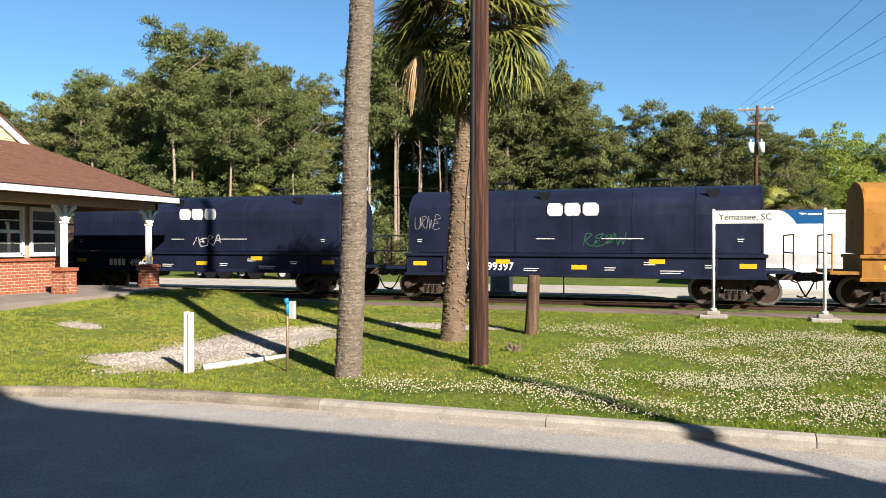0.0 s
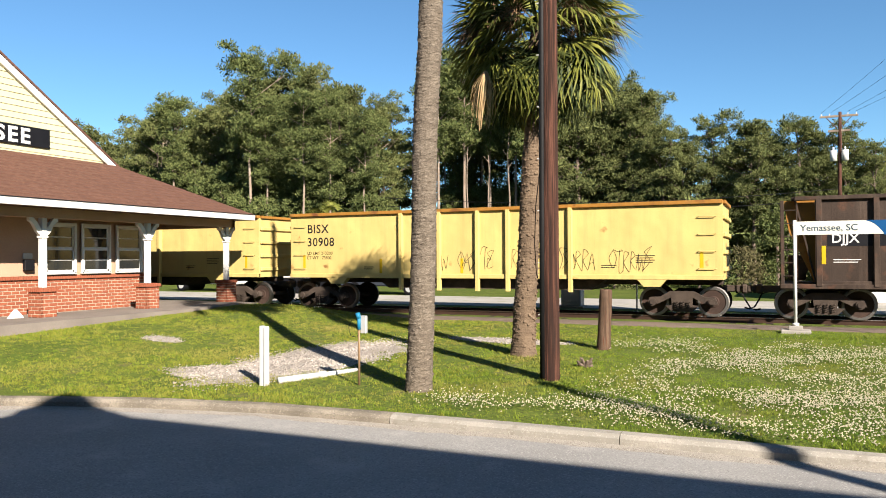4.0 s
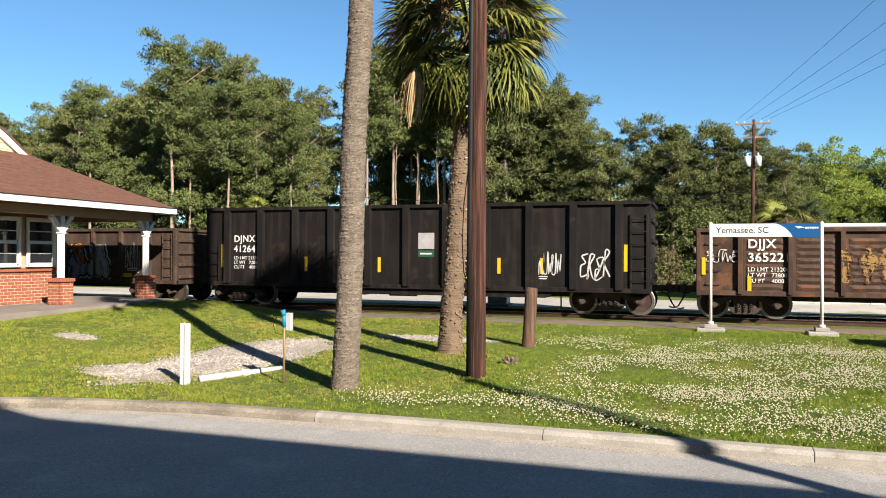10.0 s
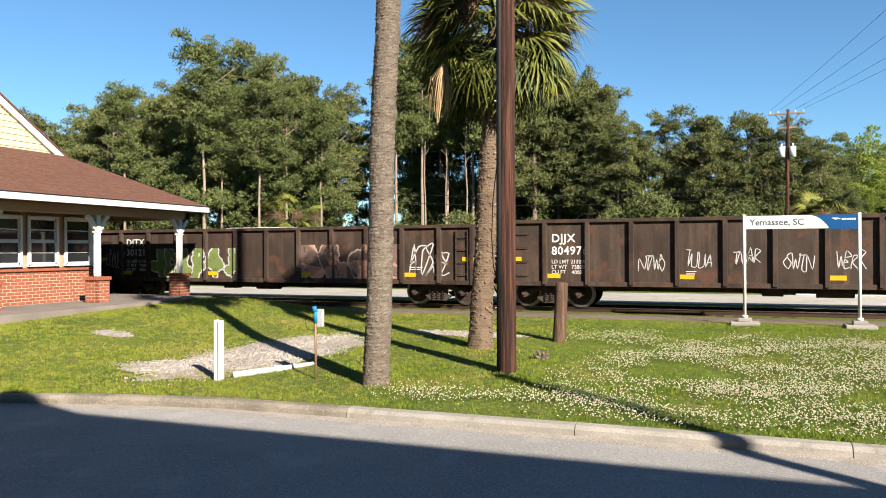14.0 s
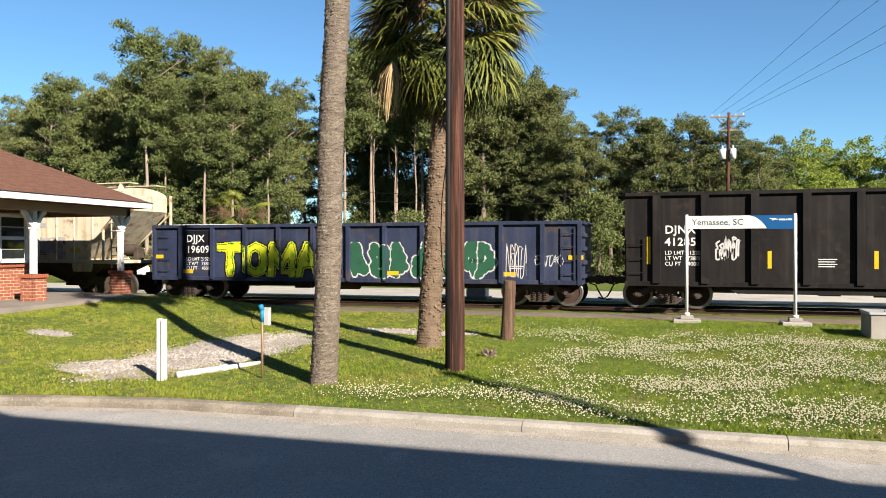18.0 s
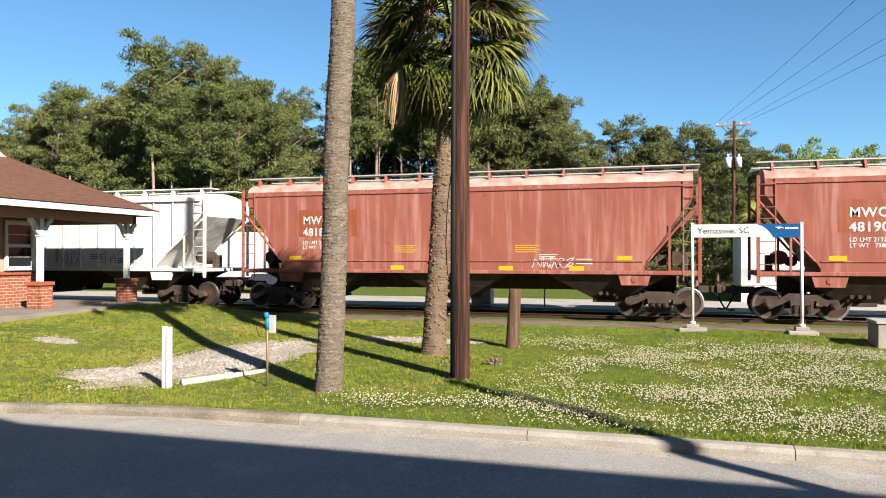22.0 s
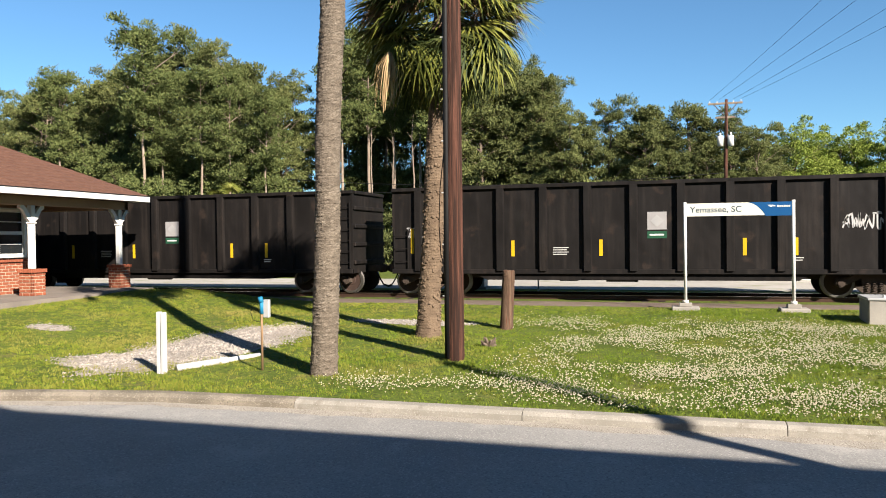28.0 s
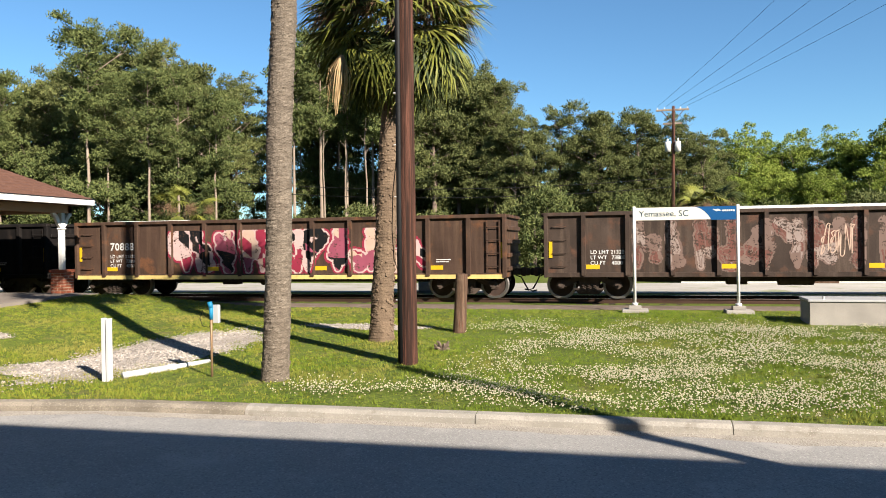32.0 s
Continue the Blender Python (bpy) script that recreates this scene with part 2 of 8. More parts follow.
# freight train paints
M["brown"] = car_paint("brown_car_paint", (0.042, 0.029, 0.022), (0.07, 0.036, 0.023), 0.38, 0.5, dust=(0.088, 0.062, 0.045))
M["rust"] = car_paint("rusted_car_paint", (0.05, 0.03, 0.021), (0.092, 0.042, 0.021), 0.4, 0.5, dust=(0.1, 0.062, 0.038))
M["ginger"] = car_paint("ginger_car_paint", (0.062, 0.03, 0.018), (0.035, 0.018, 0.013), 0.34, 0.45, dust=(0.09, 0.05, 0.03))
M["blackcar"] = car_paint("black_car_paint", (0.0085, 0.0072, 0.0066), (0.02, 0.014, 0.011), 0.28, 0.5, dust=(0.024, 0.019, 0.016))
M["navy"] = car_paint("navy_hood_paint", (0.009, 0.0116, 0.0264), (0.0158, 0.0158, 0.0238), 0.1, 0.12, 0.45, dust=(0.0185, 0.0211, 0.0317))
M["navygond"] = car_paint("navy_gondola_paint", (0.0211, 0.0274, 0.0528), (0.0396, 0.0327, 0.0317), 0.35, 0.45, dust=(0.0475, 0.0475, 0.0528))
M["yellow"] = car_paint("yellow_car_paint", (0.44, 0.335, 0.12), (0.2, 0.1, 0.035), 0.18, 0.35, dust=(0.32, 0.23, 0.09))
M["orange"] = car_paint("orange_hood_paint", (0.25, 0.115, 0.022), (0.11, 0.042, 0.016), 0.34, 0.5, dust=(0.16, 0.085, 0.03))
M["tan"] = car_paint("cream_hopper_paint", (0.4, 0.355, 0.26), (0.17, 0.085, 0.04), 0.34, 0.75, dust=(0.24, 0.165, 0.095))
M["tan_clean"] = car_paint("pale_yellow_hopper_paint", (0.56, 0.5, 0.33), (0.32, 0.24, 0.12), 0.08, 0.25, dust=(0.42, 0.35, 0.22))
M["whitecar"] = car_paint("white_hopper_paint", (0.502, 0.495, 0.469), (0.396, 0.37, 0.317), 0.08, 0.3, dust=(0.396, 0.376, 0.33))
M["redcar"] = car_paint("oxide_red_paint", (0.19, 0.0607, 0.0422), (0.116, 0.0343, 0.0238), 0.25, 0.5, dust=(0.306, 0.18, 0.148))
M["redsmooth"] = car_paint("oxide_red_smooth_paint", (0.201, 0.066, 0.0475), (0.158, 0.0475, 0.0327), 0.12, 0.5, dust=(0.306, 0.18, 0.148))
M["tankband"] = car_paint("tank_band_paint", (0.19, 0.0528, 0.0264), (0.132, 0.037, 0.0185), 0.25, 0.3)
# bay paints: soiling plus the shade below the car body, darkened into the colour
M["bay_dirt_shade"] = mat("soiled_shaded_bay_paint", (0.085, 0.06, 0.04), (0.04, 0.028, 0.02), 0.85, scale=1.5, fine=30, bump=0.4)
M["redbay"] = mat("soiled_shaded_red_bay_paint", (0.07, 0.024, 0.017), (0.03, 0.011, 0.008), 0.85, scale=1.5, fine=30, bump=0.4)
M["grime"] = mat("running_gear_grime", (0.0576, 0.0425, 0.0324), (0.0288, 0.0216, 0.0173), 0.85, scale=4, fine=30, bump=0.4)
M["wheelsteel"] = mat("wheel_steel", (0.0468, 0.0288, 0.0216), (0.0252, 0.0162, 0.013), 0.8, 0.0, scale=4)
M["tread"] = mat("wheel_tread", (0.26, 0.24, 0.22), None, 0.45, 1.0)
M["reflect"] = mat("reflector_yellow", (0.422, 0.275, 0.0106), (0.38, 0.232, 0.0106), 0.45, bump=0, grain=0.04)
M["stencil"] = mat("stencil_white", (0.488, 0.482, 0.462), (0.396, 0.389, 0.37), 0.6, bump=0, grain=0.05)
M["stencil_black"] = mat("stencil_black", (0.0106, 0.0106, 0.0106), None, 0.6, bump=0)
M["redsign"] = mat("red_placard", (0.327, 0.0158, 0.0264), (0.264, 0.0158, 0.0238), 0.5, bump=0)
M["dustwhite"] = mat("white_dust", (0.327, 0.275, 0.243), (0.222, 0.106, 0.0739), 0.8, scale=2.5, stretch=(1, 1, 0.3))
for key, c in (("teal", (0.0106, 0.148, 0.127)), ("dkgreen", (0.0158, 0.0634, 0.0343)), ("lime", (0.19, 0.348, 0.0158)), ("acid", (0.391, 0.422, 0.0158)), ("pink", (0.37, 0.127, 0.158)), ("mint", (0.174, 0.327, 0.222)),
               ("aluminium", (0.27, 0.264, 0.258)), ("leafgreen", (0.11, 0.26, 0.08)), ("mustard", (0.36, 0.19, 0.012)), ("rosepaint", (0.2, 0.05, 0.075)), ("tanpaint", (0.2, 0.12, 0.04)), ("silver", (0.243, 0.232, 0.227)), ("inkblack", (0.0063, 0.0063, 0.0069)), ("spraywhite", (0.37, 0.359, 0.348)), ("sprayorange", (0.37, 0.127, 0.0106)), ("sky", (0.0845, 0.243, 0.306)), ("olive", (0.121, 0.158, 0.0475)),
               ("salmon", (0.327, 0.174, 0.127)), ("crimson", (0.19, 0.0185, 0.037)), ("peach", (0.37, 0.264, 0.201)), ("sand", (0.317, 0.211, 0.095)), ("palepink", (0.38, 0.275, 0.253)), ("bluetag", (0.0264, 0.158, 0.264)), ("scuffred", (0.106, 0.0449, 0.0343)), ("scuffpale", (0.211, 0.164, 0.143)), ("scuffmid", (0.127, 0.0845, 0.0686))):
    M[key] = mat("spray_" + key, c, tuple(v * 0.82 for v in c), 0.6, scale=3, bump=0.05, grain=0.06)



# ---- building blocks ----
def part(name, bm, material, parent=None, label="", smooth=False):
    """Link a bmesh as one mesh object under a thing or a part."""
    me = bpy.data.meshes.new(name)
    bm.to_mesh(me)
    bm.free()
    for m in (material if isinstance(material, (list, tuple)) else [material]):
        me.materials.append(m)
    if smooth:
        for p in me.polygons:
            p.use_smooth = True
    ob = new(name, me)
    if parent:
        ob.parent = parent
    if label:
        tagged(ob, label)
    return ob


def linked(name, ob, parent, m):
    """Another object on the mesh of ob."""
    o = new(name, ob.data)
    o.parent = parent
    o.matrix_basis = m
    return o


def thing(name, m, label, category, group=""):
    e = new(name)
    e.empty_display_size = 0.3
    e.matrix_basis = m
    return tagged(e, label, category, group)


def box(bm, x0, x1, y0, y1, z0, z1, mi=0):
    vs = [bm.verts.new(c) for c in ((x0, y0, z0), (x1, y0, z0), (x1, y1, z0), (x0, y1, z0), (x0, y0, z1), (x1, y0, z1), (x1, y1, z1), (x0, y1, z1))]
    for f in ((3, 2, 1, 0), (4, 5, 6, 7), (0, 1, 5, 4), (1, 2, 6, 5), (2, 3, 7, 6), (3, 0, 4, 7)):
        bm.faces.new([vs[i] for i in f]).material_index = mi
    return vs


def bbox(bm, x0, x1, y0, y1, z0, z1, bev=0.01):
    """A box with chamfered edges."""
    t = bmesh.new()
    box(t, x0, x1, y0, y1, z0, z1)
    bmesh.ops.bevel(t, geom=t.edges[:], offset=bev, segments=1, affect="EDGES")
    join(bm, t)


def join(bm, other, m=None):
    me = bpy.data.meshes.new("scratch")
    other.to_mesh(me)
    other.free()
    if m is not None:
        me.transform(m)
    bm.from_mesh(me)
    bpy.data.meshes.remove(me)


def rod(bm, a, b, r, n=8, r2=None, caps=True):
    """A round bar from a to b."""
    a, b = Vector(a), Vector(b)
    d = (b - a).normalized()
    u = d.orthogonal().normalized()
    w = d.cross(u)
    r2 = r if r2 is None else r2
    ra = [bm.verts.new(a + (u * math.cos(k * math.tau / n) + w * math.sin(k * math.tau / n)) * r) for k in range(n)]
    rb = [bm.verts.new(b + (u * math.cos(k * math.tau / n) + w * math.sin(k * math.tau / n)) * r2) for k in range(n)]
    for k in range(n):
        bm.faces.new((ra[k], ra[(k + 1) % n], rb[(k + 1) % n], rb[k]))
    if caps:
        bm.faces.new(ra[::-1])
        bm.faces.new(rb)


def tube(bm, pts, r, n=8):
    """A round tube along points; r is one radius or one for each point."""
    rings = []
    for i, p in enumerate(pts):
        p = Vector(p)
        d = (Vector(pts[min(i + 1, len(pts) - 1)]) - Vector(pts[max(i - 1, 0)])).normalized()
        u = Vector((1, 0, 0)) if abs(d.x) < 0.8 else Vector((0, 1, 0))
        u = (u - d * u.dot(d)).normalized()
        w = d.cross(u)
        rr = r[i] if isinstance(r, (list, tuple)) else r
        rings.append([bm.verts.new(p + (u * math.cos(k * math.tau / n) + w * math.sin(k * math.tau / n)) * rr) for k in range(n)])
    for a, b in zip(rings, rings[1:]):
        for k in range(n):
            bm.faces.new((a[k], a[(k + 1) % n], b[(k + 1) % n], b[k]))
    bm.faces.new(rings[0][::-1])
    bm.faces.new(rings[-1])


def prism(bm, outline, axis, a, b, mi=0):
    """A flat outline pushed from a to b along an axis (0 x, 1 y, 2 z)."""
    def at(p, k):
        c = [p[0], p[1]]
        c.insert(axis, k)
        return bm.verts.new(c)
    va, vb = [at(p, a) for p in outline], [at(p, b) for p in outline]
    n = len(outline)
    fs = [bm.faces.new(va), bm.faces.new(vb[::-1])]
    for k in range(n):
        fs.append(bm.faces.new((va[k], vb[k], vb[(k + 1) % n], va[(k + 1) % n])))
    for f in fs:
        f.material_index = mi
    bmesh.ops.recalc_face_normals(bm, faces=fs)


def text_bm(words, size, m, depth=0.0, bold=0.0, space=1.0):
    """Lettering as a mesh, upright, baseline start at the origin of m, reading along x and facing -y."""
    cu = bpy.data.curves.new("lettering", "FONT")
    cu.body, cu.size, cu.extrude, cu.offset = words, size, depth, bold
    cu.resolution_u, cu.space_character = 3, space
    ob = bpy.data.objects.new("lettering", cu)
    scene.collection.objects.link(ob)
    me = ob.evaluated_get(bpy.context.evaluated_depsgraph_get()).to_mesh()
    bm = bmesh.new()
    bm.from_mesh(me)
    bpy.data.objects.remove(ob)
    bpy.data.curves.remove(cu)
    bm.transform(m @ pose(0, 0, 0, 90, 0, 0))
    return bm


def smooth(a, b, v):
    k = min(max((v - a) / (b - a), 0.0), 1.0)
    return k * k * (3 - 2 * k)


# ---- ground, road and track ----
YC, RAIL = 25.75, 0.445          # track centre line and top of rail
KERB = [(-60, -6.0), (-30, 2.0), (-18, 6.6), (-14.5, 7.9), (-12.1, 8.65), (-11.0, 9.05), (-9.77, 9.42), (-7.56, 9.85), (-5.3, 9.95), (-1.93, 10.0), (1.35, 10.02), (30, 10.1), (90, 10.3)]


def kerb_y(x):
    return float(np.interp(x, [k[0] for k in KERB], [k[1] for k in KERB]))


def ground_z(x, y):
    z = min(max((y - 10.2) * 0.0266, 0.0), 0.295)
    k = kerb_y(x)
    z += 0.43 * smooth(-10.2, -16.7, x) * smooth(k + 0.3, k + 5.0, y) * smooth(23.7, 21.9, y)
    if y < k + 0.02:
        z = -0.25
    z += 0.018 * noise.noise((x * 0.6, y * 0.6, 0)) * smooth(k + 0.2, k + 1.0, y)
    return z


def height_sheet(name, xs, ys, fn, material, label, category="ground"):
    bm = bmesh.new()
    vs = [[bm.verts.new((x, y, fn(x, y))) for x in xs] for y in ys]
    for a, b in zip(vs, vs[1:]):
        for k in range(len(xs) - 1):
            bm.faces.new((a[k], a[k + 1], b[k + 1], b[k]))
    return tagged(part(name, bm, material, None, "", True), label, category, kind="structure")


def steps(*spans):
    out = []
    for a, b, d in spans:
        out += list(np.arange(a, b, d))
    return [float(v) for v in out + [spans[-1][1]]]


def lawn_sheet():
    xs = steps((-1500, -100, 200), (-100, -24, 4), (-24, 12, 0.4), (12, 100, 8), (100, 1500, 200))
    us = [-1400, -600, -200, -60, -20, -4, -0.01, 0.0] + steps((0.12, 1.2, 0.2), (1.2, 16, 0.4), (16, 80, 5), (80, 1400, 220))
    bm = bmesh.new()
    rows = []
    for u in us:
        rows.append([bm.verts.new((x, kerb_y(x) + 0.1 + u, -0.45 if u < 0 else ground_z(x, kerb_y(x) + 0.1 + u))) for x in xs])
    for a, b in zip(rows, rows[1:]):
        for k in range(len(xs) - 1):
            bm.faces.new((a[k], a[k + 1], b[k + 1], b[k]))
    tagged(part("ground", bm, M["soil"], None, "", True), "rough mown lawn with bare patches beside the track", "lawn", kind="structure")


lawn_sheet()

bm = bmesh.new()
rx = steps((-60, -20, 4), (-20, 10, 0.7), (10, 90, 6))
front = [bm.verts.new((x, kerb_y(x) + 0.05, -0.15)) for x in rx]
mid = [bm.verts.new((x, kerb_y(x) - 1.2, -0.135)) for x in rx]
back = [bm.verts.new((x, -40, -0.12)) for x in rx]
for k in range(len(rx) - 1):
    bm.faces.new((mid[k], mid[k + 1], front[k + 1], front[k]))
    bm.faces.new((back[k], back[k + 1], mid[k + 1], mid[k]))
tagged(part("road", bm, M["asphalt"]), "sun-bleached grey asphalt street with fine cracks", "road", kind="structure")


def gutter():
    """Sandy silt washed along the foot of the kerb."""
    bm = bmesh.new()
    prev = None
    for k in range(210):
        x = -24 + k * 0.18
        y = kerb_y(x)
        w = 0.22 + 0.13 * noise.noise((x * 0.7, 0, 9)) + 0.07 * noise.noise((x * 3.1, 0, 4))
        row = [bm.verts.new((x, y - 0.015, -0.128)), bm.verts.new((x, y - w * 0.5, -0.136)), bm.verts.new((x, y - w, -0.146))]
        if prev:
            for i in range(2):
                bm.faces.new((prev[i + 1], row[i + 1], row[i], prev[i]))
        prev = row
    tagged(part("gutter", bm, M["silt"], None, "", True), "pale sandy silt along the foot of the kerb", "gutter", kind="structure")


gutter()


def kerbstones():
    joints = [-40.0, -34, -28, -22, -18.6, -15.3, -12.0, -8.65, -5.3, -1.93, 1.35, 4.7, 8.1, 12, 20, 30, 45]
    root = tagged(new("kerb"), "worn pale concrete kerb with open joints", "kerb", kind="structure")
    for a, b in zip(joints, joints[1:]):
        bm = bmesh.new()
        n = max(2, int((b - a) / 0.55))
        rings = []
        for k in range(n + 1):
            x = a + 0.006 + (b - a - 0.012) * k / n
            y = kerb_y(x)
            w = 0.006 * noise.noise((x * 3, 0, 1))
            prof = [(-0.02, -0.3), (-0.02 + w, -0.05), (0.0 + w, -0.03), (0.035 + w, 0.0 + w), (0.17, 0.012 + w), (0.2, 0.0), (0.2, -0.3)]
            rings.append([bm.verts.new((x, y + p[0], p[1])) for p in prof])
        for r, s in zip(rings, rings[1:]):
            for k in range(len(r) - 1):
                bm.faces.new((r[k], s[k], s[k + 1], r[k + 1]))
        bm.faces.new(rings[0])
        bm.faces.new(rings[-1][::-1])
        bmesh.ops.recalc_face_normals(bm, faces=bm.faces[:])
        part("kerbstone", bm, M["kerbstain" if b < -5 else "kerb"], root)


kerbstones()


def blotch(name, cx, cy, rx_, ry_, turn, material, label, seed, lift=0.012, category="bare patch"):
    """A patch with a ragged edge that lies on the lawn."""
    bm = bmesh.new()
    rings = []
    n = 64
    c = bm.verts.new((cx, cy, ground_z(cx, cy) + lift))
    ca, sa = math.cos(radians(turn)), math.sin(radians(turn))
    for q in (0.35, 0.7, 1.0):
        ring = []
        for k in range(n):
            a = k * math.tau / n
            w = q * (1 + 0.28 * noise.noise((math.cos(a) * 1.7, math.sin(a) * 1.7, seed)) + 0.16 * noise.noise((math.cos(a) * 6, math.sin(a) * 6, seed)))
            u, v = rx_ * w * math.cos(a), ry_ * w * math.sin(a)
            x, y = cx + u * ca - v * sa, cy + u * sa + v * ca
            ring.append(bm.verts.new((x, y, ground_z(x, y) + (lift if q < 0.9 else 0.004))))
        rings.append(ring)
    for k in range(n):
        bm.faces.new((c, rings[0][k], rings[0][(k + 1) % n]))
        for r, s in zip(rings, rings[1:]):
            bm.faces.new((r[k], s[k], s[(k + 1) % n], r[(k + 1) % n]))
    ob = part(name, bm, material, None, "", True)
    return tagged(ob, label, category, kind="structure")


PATCHES = [(-9.35, 14.2, 3.2, 1.35, 84, 1.0), (-10.3, 12.1, 1.1, 0.65, 10, 2.0), (-6.3, 18.2, 1.7, 0.42, -4, 3.0), (-13.9, 14.2, 0.55, 0.35, 0, 4.0)]
for k, (cx, cy, a, b, tn, sd) in enumerate(PATCHES):
    blotch("gravel_patch", cx, cy, a, b, tn, M["gravel"], "pale washed-out gravel patch in the lawn", sd, 0.012 + 0.003 * k)


def stones():
    rng = random.Random(5)
    bm = bmesh.new()
    for cx, cy, a, b, tn, sd in PATCHES:
        for _ in range(int(1300 * a * b)):
            q, w = math.sqrt(rng.random()) * 1.32, rng.random() * math.tau
            if rng.random() < (q - 0.75) * 1.9:
                continue
            u, v = a * q * math.cos(w), b * q * math.sin(w)
            ca, sa = math.cos(radians(tn)), math.sin(radians(tn))
            x, y = cx + u * ca - v * sa, cy + u * sa + v * ca
            r = rng.uniform(0.012, 0.032)
            z = ground_z(x, y) + 0.012
            p = [bm.verts.new((x + r * math.cos(k * 2.09 + w), y + r * math.sin(k * 2.09 + w), z)) for k in range(3)]
            tp = bm.verts.new((x + r * 0.2, y, z + r * 0.9))
            for k in range(3):
                bm.faces.new((p[k], p[(k + 1) % 3], tp))
    tagged(part("loose_gravel", bm, M["gravel"]), "loose pale gravel stones over the bare patches", "gravel", kind="stuff")


stones()

# worn pavement beside the track, ballast and the two rails
height_sheet("pavement", steps((-60, -18, 6), (-18, 60, 2)), steps((22.3, 24.3, 0.4)),
             lambda x, y: 0.315 + 0.012 * noise.noise((x, y * 2, 3)) + 0.43 * smooth(-10.2, -16.7, x) * smooth(24.4, 21.5, y) if 22.4 < y < 24.2 else 0.24, M["strip"], "worn brown old platform paving beside the track", "pavement")


def ballast_z(x, y):
    d = abs(y - YC)
    return (0.27 if d < 1.7 else 0.27 - 0.12 * (d - 1.7)) + 0.025 * noise.noise((x * 4, y * 4, 0))


height_sheet("ballast", steps((-300, -40, 20), (-40, 20, 0.4), (20, 300, 20)), steps((24.1, 28.6, 0.35)), ballast_z, M["ballast"], "rust-brown crushed stone track ballast", "ballast")


def track():
    t = tagged(new("railway_track"), "railway track on dark timber sleepers in brown ballast", "track", kind="structure")
    for row in (YC,):
        for s in (-1, 1):
            y = row + s * 0.755
            bm = bmesh.new()
            prism(bm, [(y - 0.07, RAIL - 0.16), (y + 0.07, RAIL - 0.16), (y + 0.015, RAIL - 0.12), (y + 0.012, RAIL - 0.045), (y + 0.037, RAIL - 0.03), (y + 0.037, RAIL - 0.006),
                       (y - 0.037, RAIL - 0.006), (y - 0.037, RAIL - 0.03), (y - 0.012, RAIL - 0.045), (y - 0.015, RAIL - 0.12)], 0, -400, 400)
            part("rail", bm, M["rail"], t)
            bm = bmesh.new()
            box(bm, -400, 400, y - 0.03, y + 0.03, RAIL - 0.006, RAIL)
            part("rail_head", bm, M["railtop"], t, "polished rail head")
        bm = bmesh.new()
        bbox(bm, -0.11, 0.11, -1.3, 1.3, -0.14, 0.02, 0.012)
        first = part("sleeper", bm, M["tie"], t)
        first.matrix_basis = pose(-45, row, RAIL - 0.17)
        for k in range(1, 130):
            linked("sleeper", first, t, pose(-45 + k * 0.52, row + 0.03 * math.sin(k * 7.7), RAIL - 0.17, 0, 0, 0.6 * math.sin(k * 3.1)))


track()
# street and verge beyond the track
bm = bmesh.new()
box(bm, -300, 300, 29.6, 36.4, 0.2, 0.315)
tagged(part("road_beyond", bm, M["palepave"]), "pale concrete street running behind the track", "road", kind="structure")


# ---- station building ----
PX, PZ = -17.4, 0.86             # column line and porch level
FX0, FZ0, FZ1 = -16.55, 3.66, 3.84   # eave line, fascia bottom and top


def bricks(root, wall_fn, length, courses, z0, bl=0.203, bh=0.057, joint=0.019, depth=0.007, soldier=False):
    """Bricks proud of a mortar core: wall_fn(s, z) gives the pose at s along the wall; end bricks are cut."""
    bm = bmesh.new()
    bbox(bm, -bl / 2, bl / 2, -depth, 0.05, -bh / 2, bh / 2, 0.004)
    first = None
    for c in range(courses):
        z = z0 + c * (bh + joint) + bh / 2
        s = 0.0 if c % 2 else -(bl + joint) / 2
        while s < length - 0.04:
            a, b = max(s, 0.0), min(s + bl, length)
            if b - a > 0.04:
                m = wall_fn((a + b) / 2, z) @ Matrix.Diagonal(((b - a) / bl, 1, 1, 1))
                if first is None:
                    first = part("brick", bm, M["brick"], root)
                    first.matrix_basis = m
                else:
                    linked("brick", first, root, m)
            s += bl + joint


def pier(y):
    p = thing("porch_pier", pose(PX, y, PZ), "square red brick porch pier with a soldier-course cap", "pier", "porch piers")
    bm = bmesh.new()
    box(bm, -0.225, 0.225, -0.225, 0.225, 0, 0.66)
    part("core", bm, M["mortar"], p)
    bricks(p, lambda s, z: pose(0.229, -0.236 + s, z, 0, 0, 90), 0.472, 7, 0.006, bl=0.23, bh=0.074)
    bricks(p, lambda s, z: pose(-0.236 + s, -0.229, z, 0, 0, 0), 0.472, 7, 0.006, bl=0.23, bh=0.074)
    bm = bmesh.new()
    for k in range(7):
        for side in range(4):
            t = bmesh.new()
            bbox(t, -0.032, 0.032, -0.03, 0.1, 0.0, 0.1, 0.005)
            join(bm, t, pose(0, 0, 0.655, 0, 0, side * 90) @ pose(-0.225 + k * 0.075, -0.255, 0))
    box(bm, -0.2, 0.2, -0.2, 0.2, 0.66, 0.75)
    part("cap", bm, M["brick"], p, "soldier-course brick cap")
    return p


